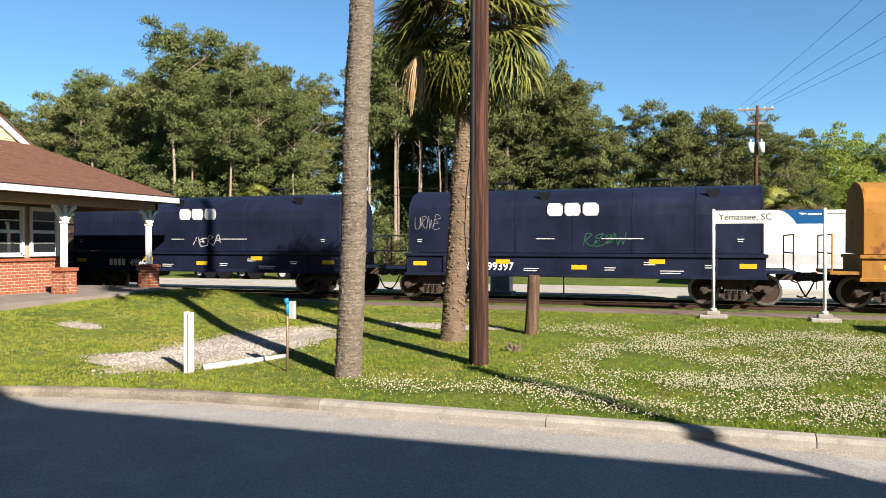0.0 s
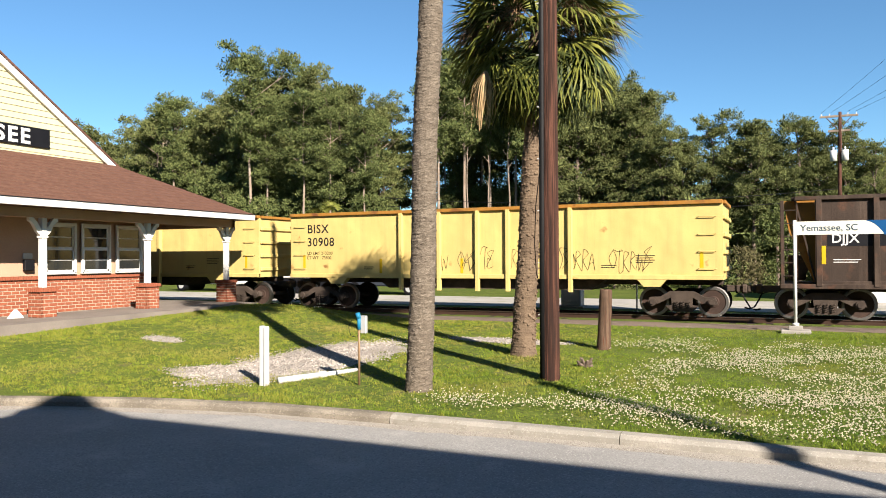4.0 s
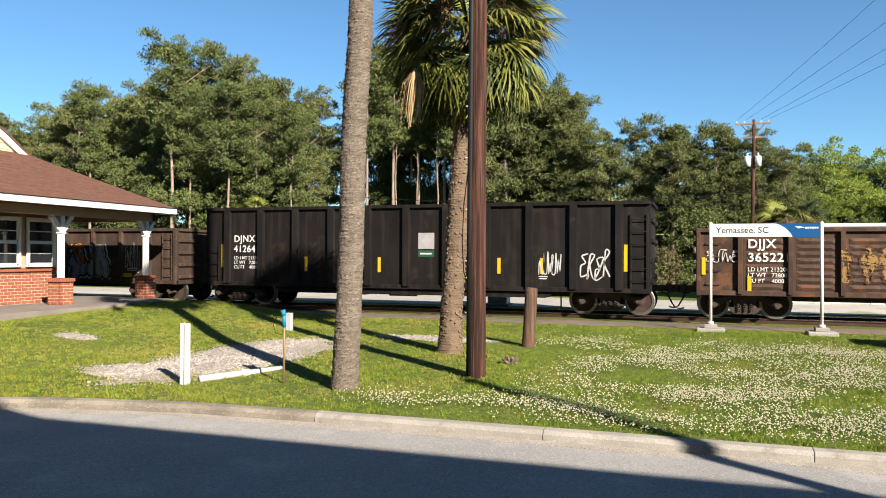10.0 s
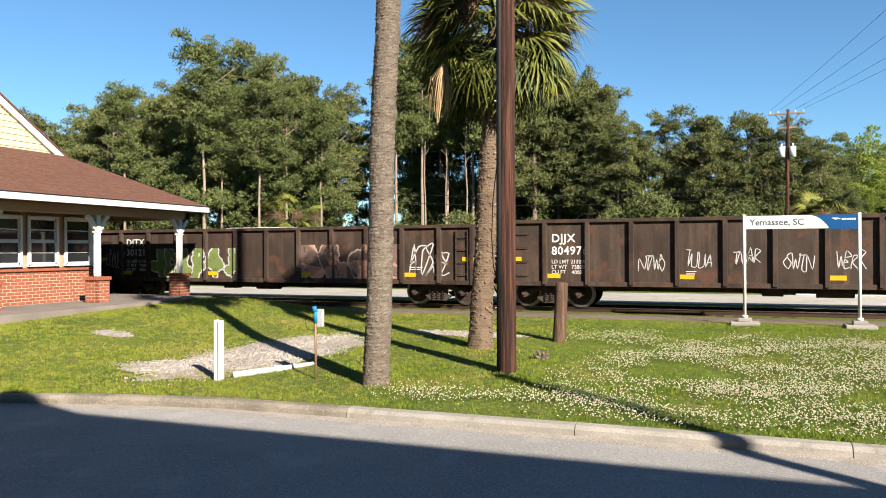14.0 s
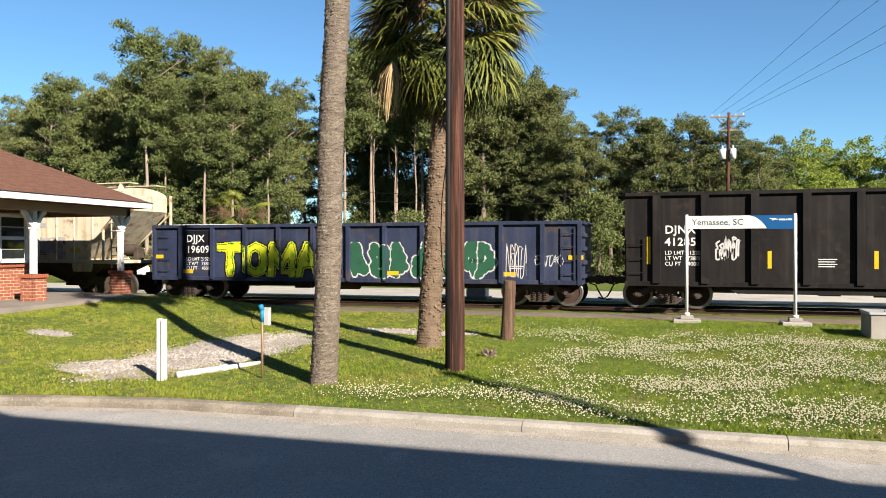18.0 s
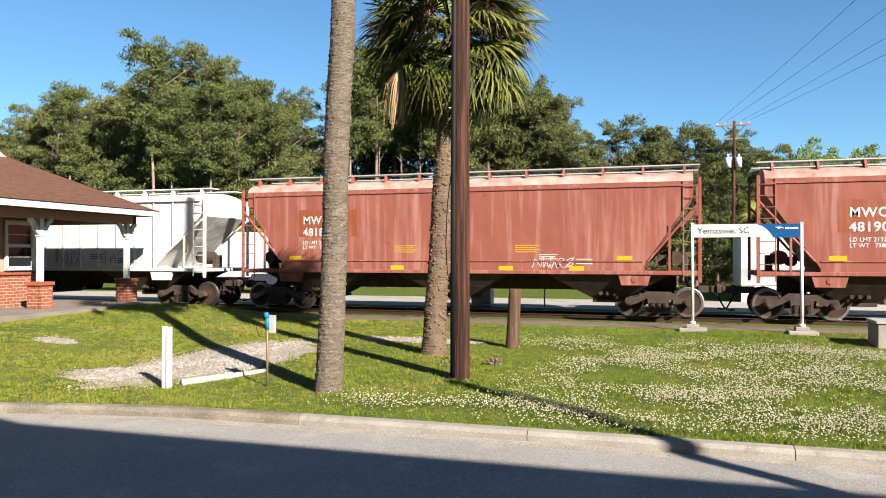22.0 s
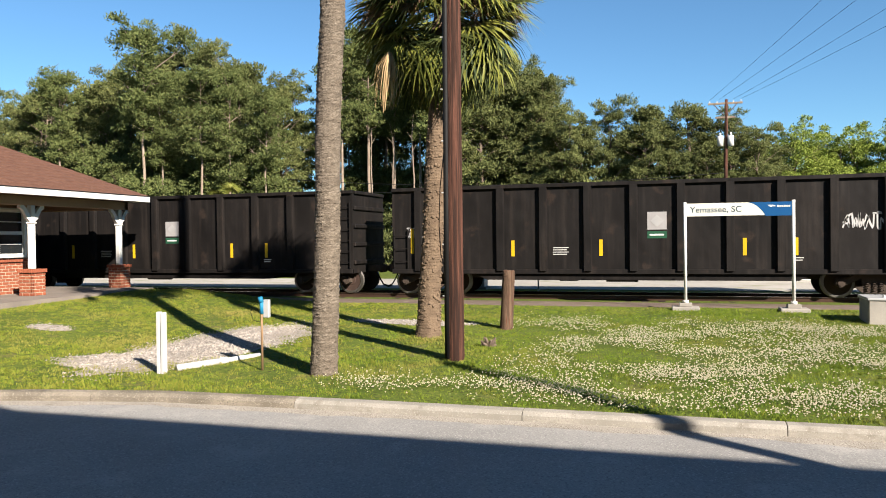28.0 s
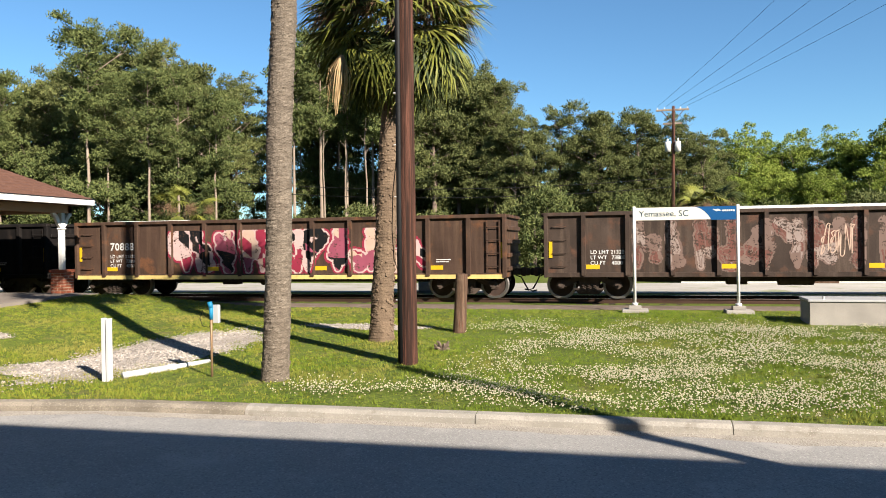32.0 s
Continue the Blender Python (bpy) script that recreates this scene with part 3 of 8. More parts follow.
def porch_column(y):
    c = thing("porch_column", pose(PX, y, PZ + 0.755), "white painted square porch column with curved brackets", "column", "porch columns")
    top = FZ0 - 0.24 - PZ - 0.755
    bm = bmesh.new()
    bbox(bm, -0.075, 0.075, -0.075, 0.075, 0, top, 0.012)
    part("shaft", bm, M["white"], c)
    bm = bmesh.new()
    bbox(bm, -0.1, 0.1, -0.1, 0.1, top - 0.52, top - 0.47, 0.01)
    part("collar", bm, M["white"], c)
    for s in (-1, 1):
        bm = bmesh.new()
        prof = [(0.07, top - 0.47), (0.12, top - 0.44), (0.2, top - 0.36), (0.27, top - 0.22), (0.33, top - 0.13), (0.42, top - 0.08), (0.42, top), (0.3, top), (0.2, top - 0.1), (0.07, top - 0.3)]
        prism(bm, [(s * a, b) for a, b in prof], 0, -0.05, 0.05)
        part("bracket", bm, M["white"], c)
    return c


def window_unit(y, name):
    w = tagged(new(name), "white double-hung sash window over a brick sill", "window", kind="structure")
    w.matrix_basis = pose(-18.42, y, 2.0)
    W, H = 0.9, 1.3
    bm = bmesh.new()
    for a, b, c, d in ((-W / 2 - 0.07, -W / 2, -0.06, H + 0.08), (W / 2, W / 2 + 0.07, -0.06, H + 0.08), (-W / 2, W / 2, H, H + 0.08), (-W / 2 - 0.08, W / 2 + 0.08, -0.07, -0.01)):
        bbox(bm, 0.0, 0.07, a, b, c, d, 0.008)
    part("window_frame", bm, M["white"], w)
    for k in range(2):
        z = k * H / 2
        bm = bmesh.new()
        off = 0.0 if k else 0.02
        for a, b, c, d in ((-W / 2, -W / 2 + 0.045, z, z + H / 2), (W / 2 - 0.045, W / 2, z, z + H / 2), (-W / 2, W / 2, z, z + 0.05), (-W / 2, W / 2, z + H / 2 - 0.045, z + H / 2), (-W / 2, W / 2, z + H / 4 - 0.012, z + H / 4 + 0.012)):
            box(bm, off - 0.02, off + 0.02, a, b, c, d)
        part("sash", bm, M["white"], w)
        bm = bmesh.new()
        box(bm, off - 0.008, off - 0.004, -W / 2 + 0.03, W / 2 - 0.03, z + 0.03, z + H / 2 - 0.03)
        part("pane", bm, M["glass"], w, "dark reflecting glass")


def station():
    wall = tagged(new("wall_east"), "peach board wall above a red brick base with three windows", "wall", kind="structure")
    bm = bmesh.new()
    box(bm, -18.75, -18.5, 4.0, 18.3, PZ, 1.83)
    part("brick_backing", bm, M["mortar"], wall)
    bm = bmesh.new()
    ww = [(14.98, 0.46), (16.2, 0.46), (17.45, 0.46)]
    ys_ = [4.0]
    for c, h in ww:
        ys_ += [c - h, c + h]
    ys_.append(18.3)
    for a, b in zip(ys_[::2], ys_[1::2]):
        box(bm, -18.7, -18.47, a, b, 1.9, 3.9)
    for c, h in ww:
        box(bm, -18.7, -18.47, c - h, c + h, 3.3, 3.9)
        box(bm, -18.7, -18.47, c - h, c + h, 1.9, 1.99)
    part("boarding", bm, M["plaster"], wall)
    for k, (c, h) in enumerate(ww):
        window_unit(c, "window_%d" % (k + 1))
    bricks(wall, lambda s, z: pose(-18.497, 10.9 + s, z, 0, 0, 90), 7.4, 10, PZ + 0.012, bl=0.215, bh=0.074)
    bm = bmesh.new()
    for k in range(98):
        bbox(bm, -18.5, -18.43, 10.9 + k * 0.075, 10.9 + k * 0.075 + 0.064, 1.8, 1.895, 0.004)
    part("sill_course", bm, M["brick"], wall, "soldier-course brick sill")
    side = tagged(new("wall_north"), "plain peach board wall on a brick base facing the track", "wall", kind="structure")
    bm = bmesh.new()
    box(bm, -40, -18.47, 18.1, 18.3, PZ, 3.9)
    part("boarding", bm, M["plaster"], side)
    # room closed behind the windows
    bm = bmesh.new()
    box(bm, -40, -18.76, 4.0, 4.2, PZ, 3.9)
    box(bm, -22.5, -22.3, 4.2, 18.0, PZ, 3.9)
    tagged(part("wall_inner", bm, M["plaster"]), "plain inner walls of the station room", "wall", kind="structure")
    bm = bmesh.new()
    box(bm, -40, -15.95, -6, 18.4, 0.3, PZ)
    box(bm, -40, -16.2, 18.4, 20.9, 0.3, PZ)
    tagged(part("porch_floor", bm, M["walk"]), "worn concrete porch and walkway slab", "floor", kind="structure")
    # hipped skirt roof with a gable rising behind it
    GX, GY, GZ = -20.3, 18.6, 5.5
    y1 = 21.26
    bm = bmesh.new()
    rows = 14
    slope_e = [((FX0 + (GX - FX0) * k / rows), (FZ1 + (GZ - FZ1) * k / rows), (y1 + (GY - y1) * k / rows)) for k in range(rows + 1)]
    for (xa, za, ya), (xb, zb, yb) in zip(slope_e, slope_e[1:]):
        vs = [bm.verts.new(c) for c in ((xa, 2.0, za + 0.012), (xa, ya, za + 0.012), (xb, yb, zb), (xb, 2.0, zb), (xa, 2.0, za), (xa, ya, za))]
        bm.faces.new(vs[:4])
        bm.faces.new((vs[4], vs[5], vs[1], vs[0]))
        ws = [bm.verts.new(c) for c in ((xa, ya, za + 0.012), (-45, ya, za + 0.012), (-45, yb, zb), (xb, yb, zb))]
        bm.faces.new(ws)
    tagged(part("roof", bm, M["shingle"]), "brown asphalt shingle hipped porch roof", "roof", kind="structure")
    bm = bmesh.new()
    bbox(bm, FX0 - 0.03, FX0, 2.0, y1, FZ0, FZ1, 0.006)
    bbox(bm, -45, FX0, y1 - 0.03, y1, FZ0, FZ1, 0.006)
    tagged(part("fascia", bm, M["white"]), "white painted eave fascia board", "trim", kind="structure")
    bm = bmesh.new()
    box(bm, FX0 - 0.035, FX0 + 0.02, 2.0, y1 + 0.02, FZ1, FZ1 + 0.02)
    box(bm, -45, FX0 - 0.035, y1 - 0.035, y1 + 0.02, FZ1, FZ1 + 0.02)
    tagged(part("drip_edge", bm, M["dark"]), "thin dark drip edge under the shingles", "trim", kind="structure")
    bm = bmesh.new()
    box(bm, -45, FX0 - 0.03, 2.0, y1 - 0.03, FZ0 + 0.02, FZ0 + 0.05)
    tagged(part("ceiling", bm, M["soffit"]), "brown porch soffit boards", "ceiling", kind="structure")
    bm = bmesh.new()
    bbox(bm, PX - 0.09, PX + 0.09, 2.0, 21.1, FZ0 - 0.24, FZ0 + 0.02, 0.01)
    bbox(bm, -40, PX + 0.09, 20.93, 21.11, FZ0 - 0.24, FZ0 + 0.018, 0.01)
    tagged(part("porch_beam", bm, M["plaster"]), "wide porch beam carried by the columns", "beam", kind="structure")
    # gable end
    gy, apex = 11.6, 10.15
    g = tagged(new("gable_wall"), "cream lap-sided gable with white rakes above the porch roof", "wall", kind="structure")
    bm = bmesh.new()
    prism(bm, [(2 * gy - GY, GZ - 0.5), (GY - 0.1, GZ - 0.5), (GY - 0.1, GZ), (gy, apex - 0.1), (2 * gy - GY, GZ)], 0, GX - 0.6, GX - 0.05)
    part("backing", bm, M["siding"], g)
    k = 0
    z = GZ - 0.12
    slope = (apex - GZ) / (GY - gy)
    while z < apex - 0.4:
        half = (apex - max(z, GZ)) / slope - 0.15
        bm = bmesh.new()
        prism(bm, [(GX - 0.045, z), (GX - 0.012, z), (GX - 0.035, z + 0.19), (GX - 0.045, z + 0.19)], 1, gy - half, gy + half)
        part("siding_board", bm, M["siding"], g)
        z += 0.185
        k += 1
    L = math.hypot(GY - gy, apex - GZ)
    for s in (-1, 1):
        bm = bmesh.new()
        t = bmesh.new()
        bbox(t, -0.06, 0.06, -0.15, L + 0.25, -0.2, 0.0, 0.01)
        join(bm, t, pose(GX + 0.02, gy, apex) @ pose(0, 0, 0, math.degrees(-math.atan2(apex - GZ, GY - gy)) if s > 0 else math.degrees(math.atan2(apex - GZ, GY - gy)), 0, 0) @ (Matrix.Identity(4) if s > 0 else Matrix.Scale(-1, 4, (0, 1, 0))))
        bmesh.ops.recalc_face_normals(bm, faces=bm.faces[:])
        part("rake_board", bm, M["white"], g, "white rake board")
    bm = bmesh.new()
    prism(bm, [(GY + 0.3, GZ - 0.2), (gy, apex + 0.02), (2 * gy - GY - 0.3, GZ - 0.2), (2 * gy - GY - 0.3, GZ - 0.13), (gy, apex + 0.1), (GY + 0.3, GZ - 0.13)], 0, -45, GX + 0.1)
    tagged(part("roof_main", bm, M["shingle"]), "brown shingled main gable roof", "roof", kind="structure")
    sg = thing("name_board", pose(GX, 0, 0), "black station name board with white serif letters", "sign")
    bm = bmesh.new()
    bbox(bm, 0.0, 0.04, 10.2, 16.15, 5.72, 6.28, 0.006)
    part("board", bm, M["black"], sg)
    part("letters", text_bm("YEMASSEE", 0.62, pose(0.046, 12.02, 5.785, 0, 0, 90) @ Matrix.Diagonal((1.08, 1, 1, 1)), 0.004, 0.016, 1.2), M["white"], sg, "white capital letters")
    for y in (10.1, 13.65, 17.2, 20.75):
        pier(y)
        porch_column(y)
    mb = thing("mail_box", pose(-18.44, 14.0, 2.05), "small black wall letter box with a notice card", "letter box")
    bm = bmesh.new()
    bbox(bm, 0, 0.12, -0.14, 0.14, 0.0, 0.3, 0.01)
    part("case", bm, M["black"], mb)
    bm = bmesh.new()
    bbox(bm, 0, 0.03, -0.14, 0.14, 0.32, 0.47, 0.005)
    part("notice", bm, M["galv"], mb)
    sp = thing("splash_block", pose(-17.75, 13.15, PZ), "white wedge beside the porch pier", "block")
    bm = bmesh.new()
    prism(bm, [(-0.2, 0), (0.2, 0), (0.0, 0.22)], 0, -0.06, 0.06)
    part("wedge", bm, M["white"], sp)


# set out at full size: the plan above is drawn at 1 to 1.075
before = set(bpy.data.objects)
station()
for ob in set(bpy.data.objects) - before:
    if ob.parent is None:
        ob.matrix_basis = Matrix.Translation((0, 0, -0.175)) @ Matrix.Scale(1.075, 4) @ ob.matrix_basis


# ---- street furniture ----
def palm_trunk(name, base, top, r0, r1, lean, seed, booted):
    bm = bmesh.new()
    n = 36
    H = top
    rr_ = random.Random(seed + 50)
    rings = []
    k = 0
    z = -0.1
    while z < H:
        q = max(z, 0) / H
        ring_r = r0 + (r1 - r0) * min(1, q * 1.0)
        ring_r *= 1 + (0.22 if booted else 0.1) * math.exp(-max(z, 0) / 0.35) + 0.03 * noise.noise((0, 0, z * 1.3 + seed))
        lip = (1.01 if k % 2 else 0.99) * (1 + rr_.uniform(-0.01, 0.01))
        cx = lean[0] * q + 0.08 * noise.noise((z * 0.35, seed, 0)) - 0.08 * noise.noise((0, seed, 0))
        ring = []
        for a in range(n):
            w = a * math.tau / n
            rr = ring_r * (1 + (lip - 1) * (0.6 + 0.8 * noise.noise((math.cos(w) * 2, math.sin(w) * 2, z * 3 + seed)))) * (1 + 0.03 * noise.noise((math.cos(w) * 5, math.sin(w) * 5, z * 7 + seed))) * (1 + 0.035 * noise.noise((math.cos(w) * 1.5, math.sin(w) * 1.5, z * 1.2 + seed * 2)))
            if rr_.random() < 0.12:
                rr += rr_.uniform(0.004, 0.02)
            ring.append(bm.verts.new((cx + rr * math.cos(w), lean[1] * q + rr * math.sin(w), z)))
        rings.append(ring)
        z += 0.03 * rr_.uniform(0.7, 1.3)
        k += 1
    for a, b in zip(rings, rings[1:]):
        for i in range(n):
            bm.faces.new((a[i], a[(i + 1) % n], b[(i + 1) % n], b[i]))
    bm.faces.new(rings[-1])
    return bm


def fan_frond(bm, length, rad, rng, droop, dead=False):
    """A costapalmate leaf: a stalk and a pleated fan whose free segment tips fold down."""
    o = Vector((length, 0, -0.12 * length))
    hub = bm.verts.new(o)
    w = 0.02
    st = [[bm.verts.new((length * q, s * w, -0.12 * length * q * q)) for s in (-1, 1)] for q in (0, 0.5, 0.85)]
    for u, v in zip(st, st[1:]):
        bm.faces.new((u[0], u[1], v[1], v[0]))
    bm.faces.new((st[2][0], st[2][1], hub))
    n = 28
    half = 30 if dead else 128

    def at(a, s, q, sag):
        d = Vector((math.cos(a), math.sin(a), 0.12))
        return o + d * s * q * (1 - 0.22 * droop * q) + Vector((0, 0, -sag * s * q ** 2.0))
    reach = [rad * (0.72 + 0.28 * math.cos(radians(-half + 2 * half * (k + 0.5) / n) * 0.7)) * rng.uniform(0.86, 1.1) for k in range(n)]
    lines = []
    for k in range(n + 1):
        a = radians(-half + 2 * half * k / n)
        s = (reach[max(k - 1, 0)] + reach[min(k, n - 1)]) / 2
        lift = Vector((0, 0, 0.02 if k % 2 else -0.02))
        lines.append([bm.verts.new(at(a, s, q, droop) + lift * q * 2) for q in (0.16, 0.3)])
    for k in range(n):
        p, r = lines[k], lines[k + 1]
        bm.faces.new((hub, p[0], r[0]))
        bm.faces.new((p[0], p[1], r[1], r[0]))
        a = radians(-half + 2 * half * (k + 0.5) / n) + rng.uniform(-0.03, 0.03)
        s, sag = reach[k], droop * rng.uniform(0.75, 1.3)
        side = Vector((-math.sin(a), math.cos(a), 0.5)).normalized()
        c = at(a, s, 0.66, sag)
        m0, m1 = bm.verts.new(c - side * 0.021), bm.verts.new(c + side * 0.021)
        tip = bm.verts.new(at(a, s, 1.0, sag * 1.1))
        bm.faces.new((p[1], m0, m1, r[1]))
        bm.faces.new((m0, tip, m1))


def palmetto(base, height, r0, r1, lean, seed, booted, crown):
    rng = random.Random(seed)
    p = thing("palmetto", pose(*base), "tall cabbage palmetto with a ringed grey trunk" if not booted else "cabbage palmetto with a rough trunk and a shaggy drooping crown", "palm tree", "palmettos")
    part("trunk", palm_trunk("trunk", base, height, r0, r1, lean, seed, booted), M["palmtrunk" if not booted else "palmboot"], p)
    if booted:
        bm = bmesh.new()
        for k in range(420):
            z = rng.uniform(0.15, height - 0.3)
            a = rng.random() * math.tau
            r = (r0 + (r1 - r0) * z / height) * (1 + 0.2 * math.exp(-z / 0.35))
            q = z / height
            t = bmesh.new()
            bbox(t, -0.025, 0.025, -0.02, 0.035, -0.04, 0.04, 0.01)
            join(bm, t, pose(lean[0] * q + (r - 0.02) * math.cos(a), lean[1] * q + (r - 0.02) * math.sin(a), z, 0, 0, math.degrees(a) - 90) @ pose(0, 0, 0, rng.uniform(20, 45)))
        tagged(part("leaf_base_fringe", bm, M["palmboot"], p), "old leaf bases on the trunk", kind="stuff")
    variants = []
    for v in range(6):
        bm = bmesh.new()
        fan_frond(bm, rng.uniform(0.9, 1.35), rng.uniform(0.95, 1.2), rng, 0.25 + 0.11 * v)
        # half the variants take the tone with sun painted in
        variants.append(part("frond", bm, M["frond_sun_tone" if v in (1, 2, 4) else "frond"], p))
    deadv = []
    for v in range(2):
        bm = bmesh.new()
        if v == 0:
            for _ in range(70):
                a, w, ln = rng.random() * math.tau, rng.uniform(0.03, 0.25), rng.uniform(0.7, 1.25)
                c, d = Vector((math.cos(a), math.sin(a), 0)), Vector((-math.sin(a), math.cos(a), 0)) * rng.uniform(0.008, 0.02)
                rows = [(0.0, 0.15), (0.35, 1.0), (0.75, 1.15), (1.0, rng.uniform(0.7, 1.3))]
                vs = [[bm.verts.new(c * w * k + d * e * (1 - 0.6 * q) + Vector((0, 0, -ln * q))) for e in (-1, 1)] for q, k in rows]
                for g, h in zip(vs, vs[1:]):
                    bm.faces.new((g[0], g[1], h[1], h[0]))
        else:
            fan_frond(bm, 0.6, 0.9, rng, 0.15, True)
        deadv.append(tagged(part("dead_frond", bm, M["deadfrond"], p), "tan dead hanging frond", kind="stuff" if v == 0 else ""))
    top = Vector((lean[0], lean[1], height))
    used = set()
    for k in range(crown):
        q = k / crown
        el = 50 - 115 * q ** 0.9 + rng.uniform(-14, 14)
        az = k * 137.5 + rng.uniform(-14, 14)
        m = pose(*(top + Vector((0, 0, -0.35 * q))), 0, 0, az) @ pose(0.08, 0, 0, rng.uniform(-25, 25), -el, 0)
        src = variants[k % 6]
        if k % 6 not in used:
            src.matrix_basis = m
            used.add(k % 6)
        else:
            linked("frond", src, p, m)
    for k in range(34):
        m = pose(*(top + Vector((0, 0, -0.45))), 0, 0, k * 51 + 196) @ pose(0.14, 0, 0, 0, (62 if k == 0 else 76) + rng.uniform(-12, 8), 0)
        if k == 0:
            deadv[0].matrix_basis = pose(top.x - 0.7, top.y - 1.5, top.z - 1.28, 0, 6, 0)
        elif k == 1:
            deadv[k].matrix_basis = m
        else:
            linked("dead_frond", deadv[1], p, m)
    for k in range(7):
        bm = bmesh.new()
        for _ in range(640):
            a, b = rng.gauss(0, 0.16), rng.gauss(0, 0.18)
            s = Vector((1.45 + rng.gauss(0, 0.17), a, b - 0.2))
            e = s + Vector((rng.gauss(0.03, 0.06), rng.gauss(0, 0.06), rng.uniform(-0.16, 0.02)))
            rod(bm, s, e, 0.006, 3, 0.003, False)
        ob = tagged(part("seed_head", bm, M["seed"], p), "brown dry seed head", kind="stuff")
        ob.matrix_basis = pose(*(top + Vector((0, 0, -0.05))), 0, 0, k * 51 + 8)
    return p


palmetto((-5.70, 11.75, 0.04), 10.2, 0.222, 0.195, (0.42, 0.0), 3, False, 40)
palmetto((-5.22, 16.1, 0.16), 7.3, 0.245, 0.20, (0.42, 0.0), 8, True, 118)


def utility_pole(base, height, r0, r1, label, cables):
    p = thing("utility_pole", pose(*base), label, "utility pole")
    bm = bmesh.new()
    zs = [-0.3] + [height * k / 24 for k in range(25)]
    tube(bm, [(0.015 * noise.noise((z * 0.4, base[0], 0)), 0, z) for z in zs], [r0 + (r1 - r0) * max(z, 0) / height for z in zs], 18)
    part("shaft", bm, M["pole"], p, "", True)
    if cables:
        for k, (dx, wob) in enumerate(((-0.10, 0.015), (-0.13, 0.02), (-0.12, 0.03))):
            bm = bmesh.new()
            tube(bm, [(dx - 0.02 + wob * noise.noise((z * 0.9, k * 5.0, 1)), -0.09 + 0.04 * k, z) for z in [1.5 * (k == 2) + 0.35 * j for j in range(34)]], 0.02, 6)
            part("riser_cable", bm, M["cable"], p, "black cable stapled down the pole", True)
        bm = bmesh.new()
        tube(bm, [(-0.125, -0.115, 0.05), (-0.12, -0.11, 3.0), (-0.11, -0.105, 6.0), (-0.1, -0.1, 9.5)], 0.055, 10)
        part("cable_guard", bm, M["cable"], p, "black cable guard up the pole", True)
        bm = bmesh.new()
        tube(bm, [(-0.17, -0.05, 3.9), (-0.26, -0.04, 3.2), (-0.3, 0, 2.5), (-0.27, 0.0, 1.95), (-0.19, -0.04, 1.75), (-0.16, -0.06, 2.2)], 0.009, 6)
        part("loose_wire", bm, M["cable"], p, "loose hanging wire loop", True)
        for k in range(8):
            bm = bmesh.new()
            rod(bm, (-0.1, -0.12, 1.2 + 0.95 * k), (-0.2, -0.14, 1.2 + 0.95 * k), 0.012, 6)
            part("staple", bm, M["galv"], p)
    return p


utility_pole((-3.83, 13.46, 0.08), 14.6, 0.163, 0.125, "dark creosoted timber utility pole with cables down its side", True)
utility_pole((9.6, 2.45, -0.15), 10.2, 0.17, 0.13, "timber utility pole standing by the street", False)


def station_sign():
    s = thing("station_sign", pose(0.38, 21.88, 0.29), "cream and blue station sign between two white steel posts", "sign")
    for x in (0, 2.74):
        bm = bmesh.new()
        bbox(bm, x - 0.36, x + 0.36, -0.3, 0.3, -0.15, 0.1, 0.02)
        part("footing", bm, M["concrete"], s, "rough concrete footing")
        bm = bmesh.new()
        bbox(bm, x - 0.17, x + 0.17, -0.15, 0.15, 0.1, 0.2, 0.012)
        part("plinth", bm, M["concrete"], s)
        bm = bmesh.new()
        rod(bm, (x, 0, 0.2), (x, 0, 0.27), 0.085, 12)
        rod(bm, (x, 0, 0.2), (x, 0, 2.97), 0.043, 12)
        part("post", bm, M["white"], s, "white tubular steel post", True)
    bm = bmesh.new()
    edge = [(0.04, 2.58), (2.05, 2.58), (2.02, 2.62), (1.98, 2.68), (1.92, 2.75), (1.85, 2.82), (1.76, 2.88), (1.62, 2.93), (0.04, 2.93)]
    prism(bm, edge, 1, -0.02, 0.02)
    part("name_panel", bm, M["signcream"], s, "cream name panel")
    bm = bmesh.new()
    prism(bm, [(2.05, 2.56), (2.70, 2.56), (2.70, 2.93), (1.62, 2.93), (1.76, 2.88), (1.85, 2.82), (1.92, 2.75), (1.98, 2.68), (2.02, 2.62)], 1, -0.022, 0.022)
    part("blue_panel", bm, M["signblue"], s, "blue panel with a white mark")
    part("lettering", text_bm("Yemassee, SC", 0.235, pose(0.13, -0.024, 2.68), 0.001, 0.002), M["signink"], s, "dark blue lettering")
    bm = bmesh.new()
    prism(bm, [(2.09, 2.85), (2.24, 2.85), (2.33, 2.81), (2.22, 2.81), (2.19, 2.79), (2.16, 2.815)], 1, -0.026, -0.023)
    for k in range(6):
        box(bm, 2.34 + k * 0.055, 2.38 + k * 0.055, -0.026, -0.023, 2.79, 2.835)
    part("mark", bm, M["white"], s, "white winged mark and bar")


station_sign()


